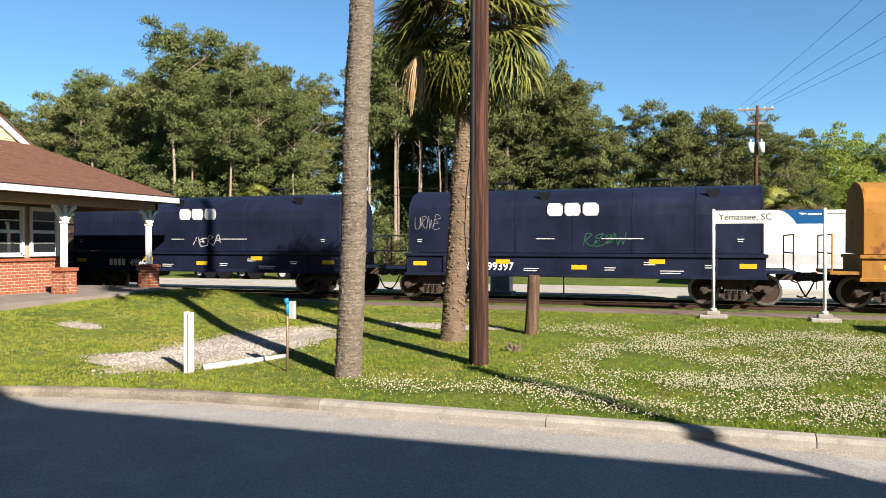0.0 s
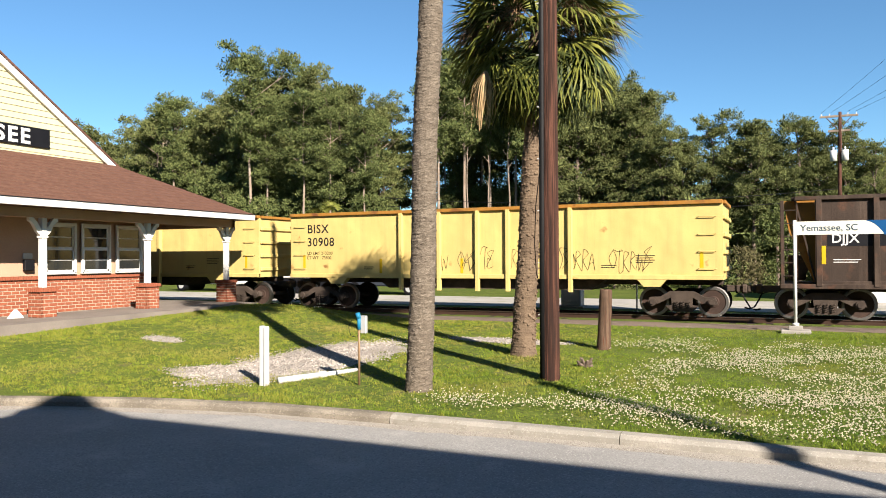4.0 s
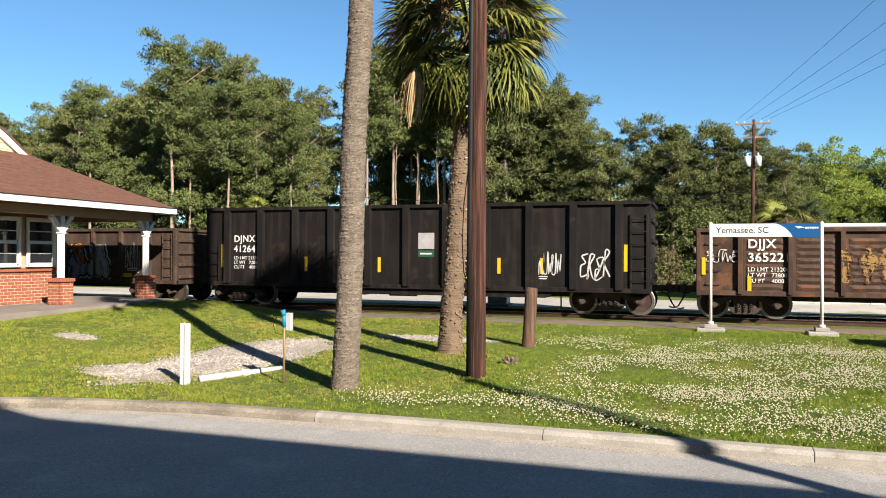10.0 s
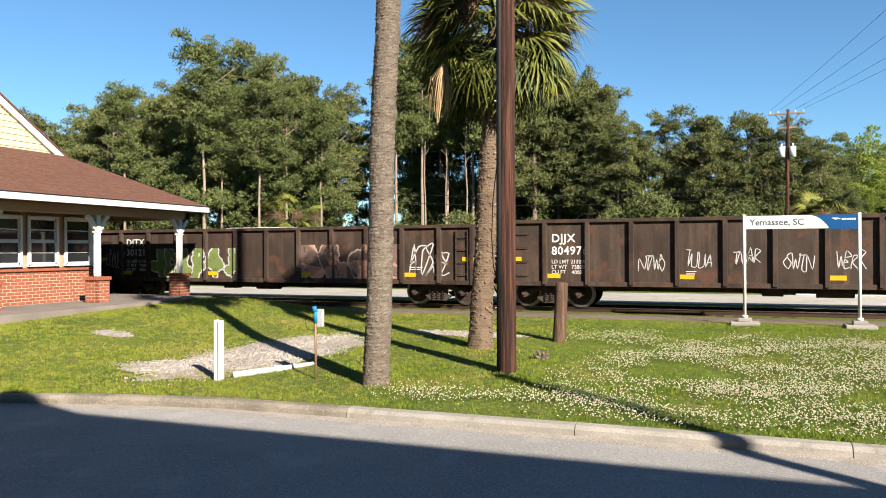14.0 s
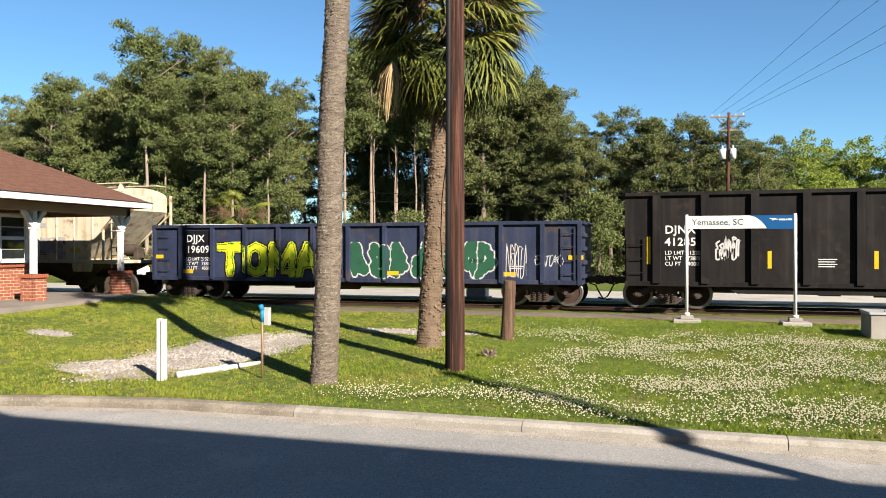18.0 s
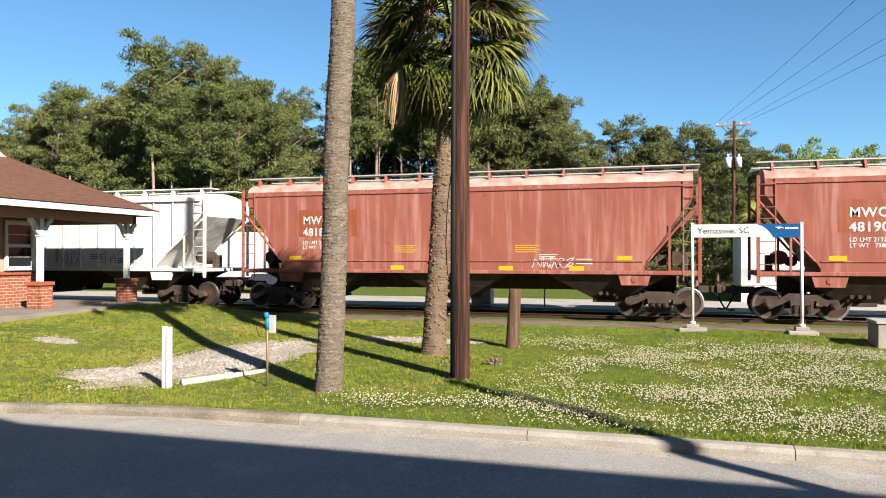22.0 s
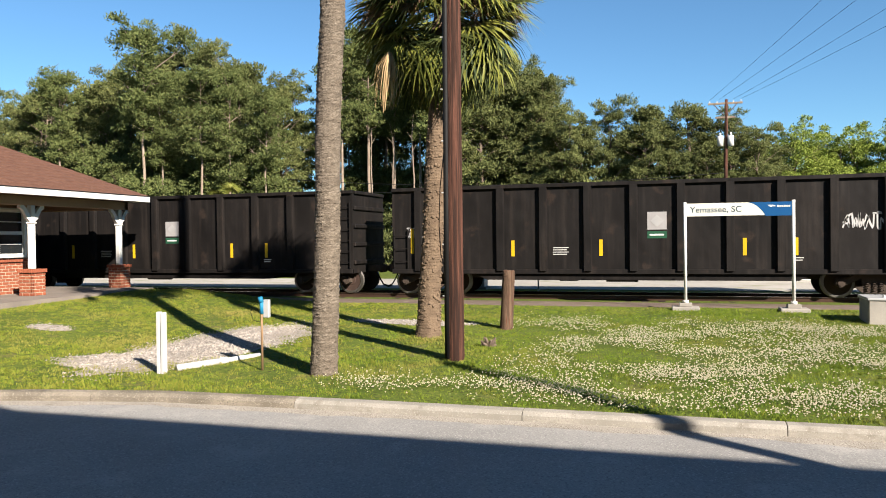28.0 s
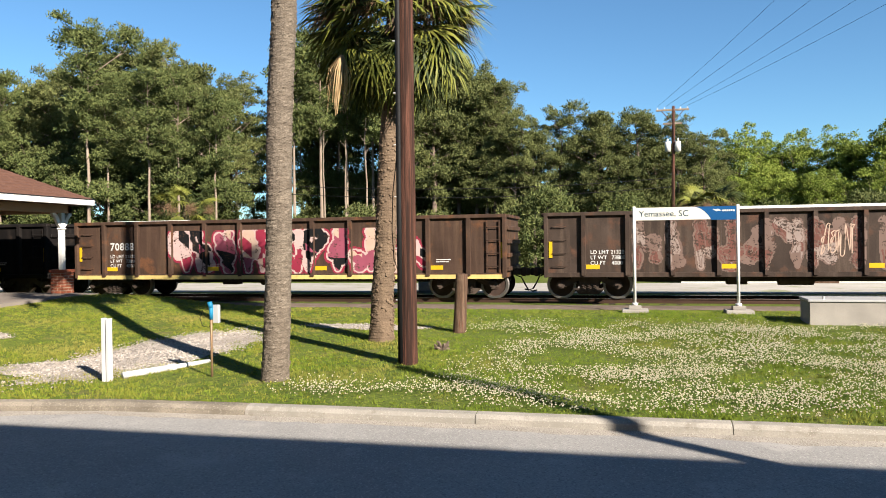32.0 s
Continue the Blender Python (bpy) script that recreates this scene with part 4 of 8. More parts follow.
def small_things():
    p = thing("bollard_post", pose(-3.71, 17.49, 0.18), "weathered round timber post with a red stained foot", "post")
    bm = bmesh.new()
    tube(bm, [(0.05 * z - 0.02, 0, z) for z in (-0.2, 0, 0.3, 0.6, 0.9, 1.2, 1.38, 1.4)], [0.165, 0.165, 0.155, 0.15, 0.15, 0.148, 0.14, 0.12], 16)
    part("shaft", bm, M["oldwood"], p, "", True)
    w = thing("white_post", pose(-8.57, 11.25, 0.03), "white square plastic marker post", "post")
    bm = bmesh.new()
    bbox(bm, -0.075, -0.014, -0.05, 0.05, -0.2, 1.08, 0.006)
    bbox(bm, 0.014, 0.075, -0.05, 0.05, -0.2, 1.07, 0.006)
    bbox(bm, -0.016, 0.016, 0.03, 0.045, -0.2, 1.06, 0.003)
    part("shaft", bm, M["pvc"], w)
    f = thing("fallen_pipe", pose(-8.1, 12.25, 0.09, 0, 0, 68), "white plastic pipe lying on the gravel", "pipe")
    bm = bmesh.new()
    rod(bm, (-0.85, 0, 0), (0.15, 0, 0), 0.062, 14)
    part("pipe", bm, M["pvc"], f, "", True)
    bm = bmesh.new()
    rod(bm, (0.12, 0, 0), (0.95, 0, 0), 0.05, 14)
    rod(bm, (0.05, 0, 0), (0.2, 0, 0), 0.07, 14)
    part("spigot", bm, M["pvc"], f, "", True)
    v = thing("water_riser", pose(-6.96, 11.89, 0.04), "copper-brown riser pipe wrapped in blue tape with a small white box", "standpipe")
    bm = bmesh.new()
    rod(bm, (0, 0, -0.2), (0, 0, 1.22), 0.022, 10)
    part("pipe", bm, M["copper"], v, "", True)
    bm = bmesh.new()
    rod(bm, (0, 0, 1.0), (0, 0, 1.24), 0.035, 10)
    rod(bm, (0, 0, 1.2), (-0.03, 0, 1.3), 0.045, 10)
    part("tape", bm, M["blueplastic"], v, "blue tape wrap", True)
    bm = bmesh.new()
    bbox(bm, 0.02, 0.13, 0.01, 0.09, 0.93, 1.25, 0.008)
    part("meter_box", bm, M["galv"], v)
    bm = bmesh.new()
    tube(bm, [(-0.02, 0, 1.18), (-0.16, 0, 1.16), (-0.22, 0, 1.02), (-0.17, 0, 0.88), (-0.05, 0, 0.86), (-0.01, 0, 0.92)], 0.006, 6)
    part("hose", bm, M["cable"], v, "thin black hose loop", True)
    c = thing("concrete_vault", pose(4.35, 19.45, 0.24, 0, 0, -2), "pale concrete utility vault with a metal lid", "vault")
    bm = bmesh.new()
    bbox(bm, 0, 2.6, 0, 1.1, -0.2, 0.56, 0.02)
    part("body", bm, M["concrete"], c)
    bm = bmesh.new()
    bbox(bm, -0.03, 2.63, -0.03, 1.13, 0.56, 0.62, 0.01)
    part("lid", bm, M["galv"], c, "galvanised lid")
    bm = bmesh.new()
    for x in (0.35, 1.9):
        rod(bm, (x, 0.2, 0.62), (x, 0.2, 0.68), 0.03, 8)
    part("lifting_eyes", bm, M["galv"], c)
    s = thing("cut_stump", pose(-3.55, 14.9, 0.13), "dry broken root stump in the grass", "stump")
    bm = bmesh.new()
    rng = random.Random(2)
    for k in range(16):
        a = rng.random() * math.tau
        rod(bm, (0, 0, 0.02), (0.16 * math.cos(a), 0.13 * math.sin(a), rng.uniform(0.03, 0.2)), 0.05, 6, 0.02)
    tagged(part("root_mass", bm, M["bark"], s), "tangle of dry roots", kind="stuff")


small_things()


def distant_pole():
    p = thing("line_pole", pose(3.42, 52, 0.2), "far timber power pole with crossarms and two transformers", "utility pole")
    bm = bmesh.new()
    tube(bm, [(0.012 * z - 0.06, 0, z) for z in (-0.5, 3, 6, 9, 10.9)], [0.13, 0.12, 0.11, 0.1, 0.09], 12)
    part("shaft", bm, M["pole"], p, "", True)
    for z, h in ((10.65, 1.05), (9.75, 0.6)):
        bm = bmesh.new()
        bbox(bm, -h, h, -0.06, 0.06, z - 0.06, z + 0.06, 0.01)
        part("crossarm", bm, M["palebark"], p, "grey weathered crossarm")
    for s in (-1, 1):
        bm = bmesh.new()
        rod(bm, (s * 0.1, -0.02, 9.9), (s * 0.7, -0.02, 10.6), 0.025, 6)
        part("brace", bm, M["oldwood"], p)
    for x in (-0.95, -0.5, 0.5, 0.95):
        bm = bmesh.new()
        rod(bm, (x, 0, 10.7), (x, 0, 10.84), 0.03, 8, 0.02)
        part("insulator", bm, M["galv"], p)
    for x in (-0.32, 0.32):
        bm = bmesh.new()
        rod(bm, (x, -0.1, 7.9), (x, -0.1, 8.55), 0.19, 14)
        rod(bm, (x, -0.1, 8.55), (x, -0.1, 8.75), 0.05, 8)
        part("transformer", bm, M["white"], p, "pale transformer can", True)
    for k, (x, e) in enumerate(((-0.95, (6.8, 0.4, 22)), (-0.4, (8.6, 0.4, 21.5)), (0.5, (10.6, 0.4, 21)), (0.95, (12.4, 0.4, 19.0)))):
        bm = bmesh.new()
        pts = []
        for j in range(13):
            q = j / 12
            pts.append((x + (e[0] * 1.5 - x) * q, -q * 40, 10.9 + (17 - 10.9 - k * 0.5) * q - 2.2 * q * (1 - q)))
        tube(bm, pts, 0.008, 5)
        part("wire", bm, M["cable"], p)
    for k, z in enumerate((6.2, 5.6)):
        bm = bmesh.new()
        tube(bm, [(-31.0 * q, -2.5 * q, z - 2.6 * q * (1 - q) + 0.5 * q) for q in [j / 14 for j in range(15)]], 0.022, 5)
        part("service_cable", bm, M["cable"], p, "black service cable")
    return p


distant_pole()


# the tall building behind the viewer, whose shadow lies on the street
bm = bmesh.new()
box(bm, 1.55, 40, -16, -1.2, -0.2, 9.25)
prism(bm, [(1.55, 9.24), (1.65, 9.5), (2.05, 9.85), (2.35, 9.85), (3.5, 9.24)], 1, -1.85, -1.21)
tagged(part("wall_street_building", bm, M["brick"]), "plain tall brick building across the street", "building", kind="structure")
# added out of view: a tall block that cuts sky light on the road
bm = bmesh.new()
box(bm, -60, -6.5, -18, -12, -0.2, 15.5)
tagged(part("wall_street_row", bm, M["brick"]), "unseen plain brick block added to keep sky light off the street", "building", kind="structure")


# ---- beyond the track ----
def back_things():
    b = thing("site_cabin", pose(2.7, 36.6, 0.3), "white modular cabin with a grey stripe and an air conditioner", "cabin")
    bm = bmesh.new()
    bbox(bm, 0, 11, 0, 5, 0.75, 3.5, 0.03)
    part("body", bm, M["white"], b)
    bm = bmesh.new()
    bbox(bm, -0.05, 11.05, -0.05, 5.05, 3.35, 3.5, 0.02)
    part("roof_edge", bm, M["white"], b)
    bm = bmesh.new()
    box(bm, 0.02, 11, -0.012, 0, 1.12, 1.55)
    part("stripe", bm, M["galv"], b, "grey stripe")
    for k in range(5):
        bm = bmesh.new()
        bbox(bm, k * 2.2 + 0.02, k * 2.2 + 2.18, 0.02, 0.1, 0.0, 0.74, 0.01)
        part("skirt_panel", bm, M["white"], b)
    bm = bmesh.new()
    bbox(bm, 3.9, 4.6, -0.35, 0, 2.35, 2.95, 0.03)
    for k in range(6):
        box(bm, 3.95, 4.55, -0.36, -0.35, 2.42 + k * 0.09, 2.45 + k * 0.09)
    part("air_conditioner", bm, M["galv"], b)
    bm = bmesh.new()
    bbox(bm, 5.6, 6.6, -0.5, -0.02, 0.0, 0.6, 0.02)
    part("step_block", bm, M["oldwood"], b, "brown timber steps")
    s = thing("storage_trailer", pose(-27.3, 36.5, 0.3), "white box trailer with a low roof", "trailer")
    bm = bmesh.new()
    bbox(bm, 0, 4.6, 0, 2.4, 0.9, 3.4, 0.04)
    part("box", bm, M["white"], s)
    for x in (0.9, 1.8, 3.8):
        bm = bmesh.new()
        rod(bm, (x, 0.05, 0.45), (x, 0.35, 0.45), 0.45, 16)
        part("wheel", bm, M["black"], s)
    c = thing("relay_cabinet", pose(-7.95, 29.4, 0.25), "grey metal trackside relay cabinet", "cabinet")
    bm = bmesh.new()
    bbox(bm, 0, 0.8, 0, 0.6, 0.15, 2.15, 0.02)
    part("body", bm, M["galv"], c)
    bm = bmesh.new()
    bbox(bm, 0.05, 0.39, -0.02, 0, 0.3, 2.0, 0.01)
    part("door", bm, M["galv"], c)
    bm = bmesh.new()
    bbox(bm, 0.41, 0.75, -0.02, 0, 0.3, 2.0, 0.01)
    part("door", bm, M["galv"], c)
    bm = bmesh.new()
    bbox(bm, -0.1, 0.9, -0.1, 0.7, -0.3, 0.15, 0.02)
    part("footing", bm, M["concrete"], c)
    d = thing("warning_sign", pose(-4.85, 28.6, 0.1), "yellow diamond warning sign on a thin post", "sign")
    bm = bmesh.new()
    rod(bm, (0, 0.03, -0.3), (0, 0.03, 2.0), 0.03, 8)
    part("post", bm, M["galv"], d)
    bm = bmesh.new()
    prism(bm, [(0, 1.62), (0.3, 1.95), (0, 2.28), (-0.3, 1.95)], 1, -0.012, 0.0)
    part("panel", bm, M["reflect"], d)
    bm = bmesh.new()
    box(bm, -0.04, 0.04, -0.016, -0.0125, 1.8, 2.1)
    box(bm, -0.1, 0.1, -0.016, -0.0125, 1.98, 2.03)
    part("symbol", bm, M["stencil_black"], d)


M["carwhite"] = mat("white_car_paint", (0.72, 0.72, 0.70), None, 0.3, bump=0, grain=0.03)
M["cardark"] = mat("dark_car_paint", (0.03, 0.035, 0.045), None, 0.3, bump=0, grain=0.03)
back_things()


def parked_car(x, y, paint, label, pick):
    c = thing("parked_car", pose(x, y, 0.31), label, "car", "parked cars")
    prof = [(-2.3, 0.35), (-2.32, 0.75), (-2.1, 0.9), (-1.35, 0.98), (-0.75, 1.42), (0.75, 1.44), (1.4, 0.98), (2.2, 0.92), (2.33, 0.7), (2.3, 0.35)]
    if pick:
        prof = [(-2.7, 0.45), (-2.72, 1.0), (-2.6, 1.08), (-0.7, 1.1), (-0.6, 1.75), (0.8, 1.78), (1.35, 1.15), (2.4, 1.08), (2.6, 0.85), (2.6, 0.45)]
    bm = bmesh.new()
    prism(bm, prof, 1, -0.88, 0.88)
    bmesh.ops.bevel(bm, geom=bm.edges[:], offset=0.05, segments=2, affect="EDGES")
    part("body", bm, M[paint], c)
    bm = bmesh.new()
    prism(bm, [(-0.55, 1.15), (-0.45, 1.62), (0.72, 1.64), (1.12, 1.15)] if pick else [(-1.15, 1.0), (-0.7, 1.36), (0.7, 1.38), (1.2, 1.0)], 1, -0.895, 0.895)
    part("glazing", bm, M["glass"], c)
    for wx in (-1.45, 1.45) if not pick else (-1.75, 1.7):
        bm = bmesh.new()
        rod(bm, (wx, -0.92, 0.34), (wx, 0.92, 0.34), 0.35, 18)
        w = part("wheel", bm, M["black"], c)
        bm = bmesh.new()
        rod(bm, (wx, -0.935, 0.34), (wx, -0.92, 0.34), 0.2, 14)
        part("rim", bm, M["galv"], w)
    bm = bmesh.new()
    bbox(bm, 2.2, 2.36, -0.7, 0.7, 0.62, 0.74, 0.02)
    part("light_bar", bm, M["white"], c)


parked_car(-33.5, 38.6, "carwhite", "white pickup truck parked behind the track", True)
parked_car(-26.2, 38.2, "cardark", "dark saloon car parked behind the track", False)
parked_car(-40.5, 38.2, "carwhite", "white saloon car parked behind the track", False)
parked_car(-20.2, 37.9, "cardark", "dark pickup truck parked behind the track", True)

# ---- woods ----
def tuft_arrays(rng, n, size, wide, up):
    """n thin leaf blades round a point: corners of quads."""
    d = rng.normal(size=(n, 3))
    d[:, 2] += up
    d /= np.linalg.norm(d, axis=1)[:, None]
    side = np.cross(d, rng.normal(size=(n, 3)))
    side /= np.linalg.norm(side, axis=1)[:, None]
    ln = size * rng.uniform(0.6, 1.15, (n, 1))
    a = d * ln * 0.12
    b = d * ln
    m = (a + b) / 2 + d * ln * 0.1
    w = side * wide * rng.uniform(0.7, 1.3, (n, 1))
    return np.stack([a, m + w, b, m - w], 1)


def foliage(name, clumps, seed, blades, size, wide, up, material, parent):
    rng = np.random.RandomState(seed)
    out = []
    for cx, cy, cz, s in clumps:
        q = tuft_arrays(rng, blades, size * s, wide * s, up)
        jit = rng.normal(size=(blades, 1, 3)) * np.array([0.14, 0.14, 0.07]) * s * (2.0 if blades > 30 else 1.0)
        out.append(q + jit + np.array([cx, cy, cz]))
    v = np.concatenate(out).reshape(-1, 3)
    me = bpy.data.meshes.new(name)
    k = len(v) // 4
    me.vertices.add(len(v))
    me.vertices.foreach_set("co", v.astype(np.float32).ravel())
    me.loops.add(len(v))
    me.loops.foreach_set("vertex_index", np.arange(len(v), dtype=np.int32))
    me.polygons.add(k)
    me.polygons.foreach_set("loop_start", np.arange(0, len(v), 4, dtype=np.int32))
    me.polygons.foreach_set("loop_total", np.full(k, 4, dtype=np.int32))
    me.update(calc_edges=True)
    me.materials.append(material)
    ob = new(name, me)
    ob.parent = parent
    return ob


def puff(clumps, rng, c, r, flat):
    """Tufts over the upper shell of a flattened cloud of foliage."""
    for _ in range(int(8 + 18 * r)):
        a, u = rng.random() * math.tau, rng.uniform(-0.35, 1.0)
        q = r * rng.uniform(0.55, 1.05)
        w = math.sqrt(max(0.0, 1 - u * u))
        clumps.append((c.x + q * w * math.cos(a), c.y + q * w * math.sin(a), c.z + flat * q * u, rng.uniform(0.7, 1.2)))


def tree(kind, seed, H):
    """One tree at the origin: tapered trunk, limbs, and a crown of clumps with gaps."""
    rng = random.Random(seed)
    labels = {"pine": "tall loblolly pine with an open layered crown", "tall": "slender pine with a high thin crown on a bare pale trunk", "oak": "rounded dark green evergreen tree", "fresh": "young broadleaf tree in fresh spring leaf", "dead": "bare grey dead pine trunk"}
    t = thing("tree", pose(0, -300, 0), labels[kind], "tree", "woods")
    bm = bmesh.new()
    r0 = (0.008 if kind in ("tall", "dead") else 0.013) * H + 0.02
    bw = 0.08 if kind in ("tall", "dead") else 0.2
    bend = [(rng.uniform(-bw, bw), rng.uniform(-bw, bw)) for _ in range(8)]
    pts = [(bend[k][0] * k / 4, bend[k][1] * k / 4, H * 0.97 * k / 7) for k in range(8)]
    tube(bm, pts, [r0 * (1 - 0.8 * k / 7) for k in range(8)], 8)
    clumps = []
    if kind == "pine":
        lo, spread, n = 0.34, 0.19, 32
    elif kind == "tall":
        lo, spread, n = 0.58, 0.14, 18
    elif kind == "oak":
        lo, spread, n = 0.16, 0.30, 40
    elif kind == "fresh":
        lo, spread, n = 0.12, 0.30, 40
    else:
        lo, spread, n = 0.7, 0.05, 5
    for k in range(n):
        q = lo + (1 - lo) * (k + rng.random() * 0.7) / n
        i = min(6, int(q * 7 / 0.97)) if q < 0.97 else 6
        bx, by = pts[i][0], pts[i][1]
        top_shape = math.sin(math.pi * min(1, (1 - (q - lo) / (1 - lo)) * 0.82 + 0.16)) ** 0.7
        ln = spread * H * top_shape * rng.uniform(0.4, 1.15)
        a = k * 2.4 + rng.uniform(-0.5, 0.5)
        rise = rng.uniform(0.05, 0.75) if kind != "oak" else rng.uniform(0.1, 0.6)
        tip = Vector((bx + ln * math.cos(a), by + ln * math.sin(a), H * q + ln * rise))
        base = Vector((bx, by, H * q * 0.97))
        rod(bm, base, tip, 0.03 + 0.008 * ln, 5, 0.012, False)
        if kind == "dead":
            continue
        for j in range(max(2, int(ln * (0.85 if kind in ("pine", "tall") else 1.1)))):
            f = rng.uniform(0.5, 1.05)
            p = base.lerp(tip, f) + Vector((rng.gauss(0, 0.35), rng.gauss(0, 0.45), rng.gauss(0, 0.6)))
            rod(bm, base.lerp(tip, f * 0.8), p, 0.022, 4, 0.008, False)
            puff(clumps, rng, p, rng.uniform(0.6, 1.2), 0.85)
    if kind != "dead":
        for _ in range(5):
            puff(clumps, rng, Vector((pts[7][0] + rng.gauss(0, 0.7), pts[7][1] + rng.gauss(0, 0.7), H * rng.uniform(0.93, 0.99))), rng.uniform(0.5, 0.8), 0.6)
    part("trunk", bm, M["palebark" if kind in ("tall", "dead") else "bark"], t)
    if clumps:
        spec = {"pine": (17, 0.36, 0.041, 0.9, "needles"), "tall": (17, 0.36, 0.041, 0.8, "needles_dark"), "oak": (16, 0.3, 0.05, 0.6, "needles_dark"), "fresh": (15, 0.26, 0.055, 0.5, "leaves_fresh")}[kind]
        foliage("crown", clumps, seed, spec[0], spec[1], spec[2], spec[3], M[spec[4]], t)
    return t


def bush(kind, seed, w, H):
    rng = random.Random(seed)
    t = thing("bush", pose(0, -300, 0), "dense green undergrowth bush" if kind != "brush" else "dry brown roadside brush", "bush", "undergrowth")
    clumps = []
    for _ in range(int(26 * w)):
        a, q = rng.random() * math.tau, math.sqrt(rng.random())
        z = H * rng.random() ** 0.8
        f = math.sqrt(max(0.05, 1 - (z / H) ** 2))
        clumps.append((w * q * f * math.cos(a), w * 0.6 * q * f * math.sin(a), z, rng.uniform(0.7, 1.2)))
    bm = bmesh.new()
    tube(bm, [(0, 0, -0.2), (0.1, 0.05, H * 0.3), (-0.1, 0.1, H * 0.55), (0.15, -0.1, H * 0.8)], [0.09, 0.07, 0.05, 0.02], 6)
    part("stem", bm, M["bark"], t)
    foliage("leaf_mass", clumps, seed + 9, 84, 0.32, 0.034, 0.4, M["needles" if kind == "green" else ("brush" if kind == "brush" else "needles_dark")], t)
    return t


def woods():
    rng = random.Random(11)
    protos = {}
    for kind, hs in (("pine", (20.5, 17.5, 15.5)), ("tall", (19.5, 16.5)), ("oak", (11.5, 9.5)), ("fresh", (12.5, 10.5)), ("dead", (13.0,))):
        for j, h in enumerate(hs):
            protos[(kind, j)] = (tree(kind, 300 + len(protos) * 7, h), h)
    placed = set()

    def put(key, x, y, h, z=0.2):
        if key[0] == "oak" and abs(x / y + 0.513) < 0.05:
            return
        ob, hh = protos[key]
        s = h / hh * (0.90 if x < -8 else 0.88)
        m = pose(x, y, z, 0, 0, rng.uniform(0, 360))
        if key not in placed:
            placed.add(key)
            ob.scale = (s, s, s)
            ob.matrix_basis = m @ Matrix.Diagonal((s, s, s, 1))
        else:
            o = copy_thing(ob, m)
            o.scale = (s, s, s)
    sky_line = [(-80, 16.0), (-74, 16.4), (-68, 16.2), (-64, 16.4), (-60.5, 16.4), (-57, 16.0), (-54.6, 16.6), (-52.5, 16.8), (-49.6, 17.2), (-47.0, 17.4), (-44.0, 17.8), (-41.4, 19.9), (-38.9, 20.0), (-36.2, 18.0), (-33.6, 17.8), (-31.0, 16.8), (-29.6, 15.0)]
    for k, (x, h) in enumerate(sky_line):
        put(("pine", k % 3), x + rng.uniform(-0.5, 0.5), 55 + rng.uniform(-2, 3), h)
        put(("pine", (k + 1) % 3), x * 1.12 - 1.0 + rng.uniform(-1, 1), 62 + rng.uniform(-1, 3), h * 0.98)
        put(("oak", k % 2), x * 0.93 + rng.uniform(-1, 1), 50.5 + rng.uniform(-1, 1), min(h * 0.55, 9.5))
    for k, (x, h) in enumerate(((-45.5, 16.5), (-37.6, 19.5), (-36.6, 15.0), (-32.6, 15.5), (-30.6, 15.5), (-27.6, 13.5))):
        put(("tall", k % 2), x, 48.2 + rng.uniform(-0.6, 0.6), h)
    for x, h in ((-24.0, 18.5), (-22.3, 20.0), (-20.6, 19.0), (-18.6, 19.5), (-16.8, 18.5), (-15.0, 19.4), (-13.4, 17.6), (-12.0, 16.6), (-10.4, 15.4), (-9.0, 14.8)):
        k = int(abs(x))
        put(("tall", k % 2) if x < -16 else ("pine", k % 3), x, 55 + rng.uniform(-2, 2), h)
        put(("tall", (k + 1) % 2), x * 1.14 - 0.8, 63 + rng.uniform(-2, 2), h * 1.1)
        put(("pine", k % 3), x * 1.2 - 0.3, 67 + rng.uniform(-2, 2), h * 1.05)
        put(("oak", k % 2), x * 1.05 + 0.4, 59 + rng.uniform(-1, 1), 8.5)
    for x, h in ((-21.5, 12.0), (-19.8, 11.2), (-18.2, 13.0)):
        put(("dead", 0), x, 53, h)
    for k, (x, h) in enumerate(((-9.6, 14.5), (-7.4, 11.6), (-6.0, 11.0), (-4.2, 12.3), (-2.6, 10.4), (-1.5, 12.2), (-0.1, 10.2), (1.2, 12.2), (2.6, 10.2), (4.0, 11.2), (5.7, 10.3))):
        put(("pine", k % 3), x, 55 + rng.uniform(-1, 1), h)
        put(("pine", (k + 1) % 3), x * 1.15 + 0.7, 62, h * 0.88)
        put(("oak", k % 2), x * 1.1 + 0.5, 59, h * 0.55)
    for x, h in ((8.0, 11.6), (10.2, 12.2), (12.4, 11.4), (14.4, 12.0), (16.6, 12.4), (19.0, 11.6), (21.5, 12.6), (24.5, 12.2), (28.0, 13.0), (32, 13.0), (36, 12.0), (41, 13), (46, 13)):
        put(("fresh", int(x) % 2), x, 72 + rng.uniform(-3, 3), h * 0.93)
        put(("fresh", (int(x) + 1) % 2), x * 1.0 - 1.2, 66 + rng.uniform(-1, 1), h * 0.62)
    b = [bush("green", 500, 2.6, 4.2), bush("dark", 510, 3.0, 5.0), bush("brush", 520, 2.4, 3.2)]
    used = [False] * 3

    def putb(k, x, y, s):
        m = pose(x, y, 0.15, 0, 0, rng.uniform(0, 360))
        if not used[k]:
            used[k] = True
            b[k].scale = (s, s, s)
            b[k].matrix_basis = m @ Matrix.Diagonal((s, s, s, 1))
        else:
            o = copy_thing(b[k], m)
            o.scale = (s, s, s)
    x = -72.0
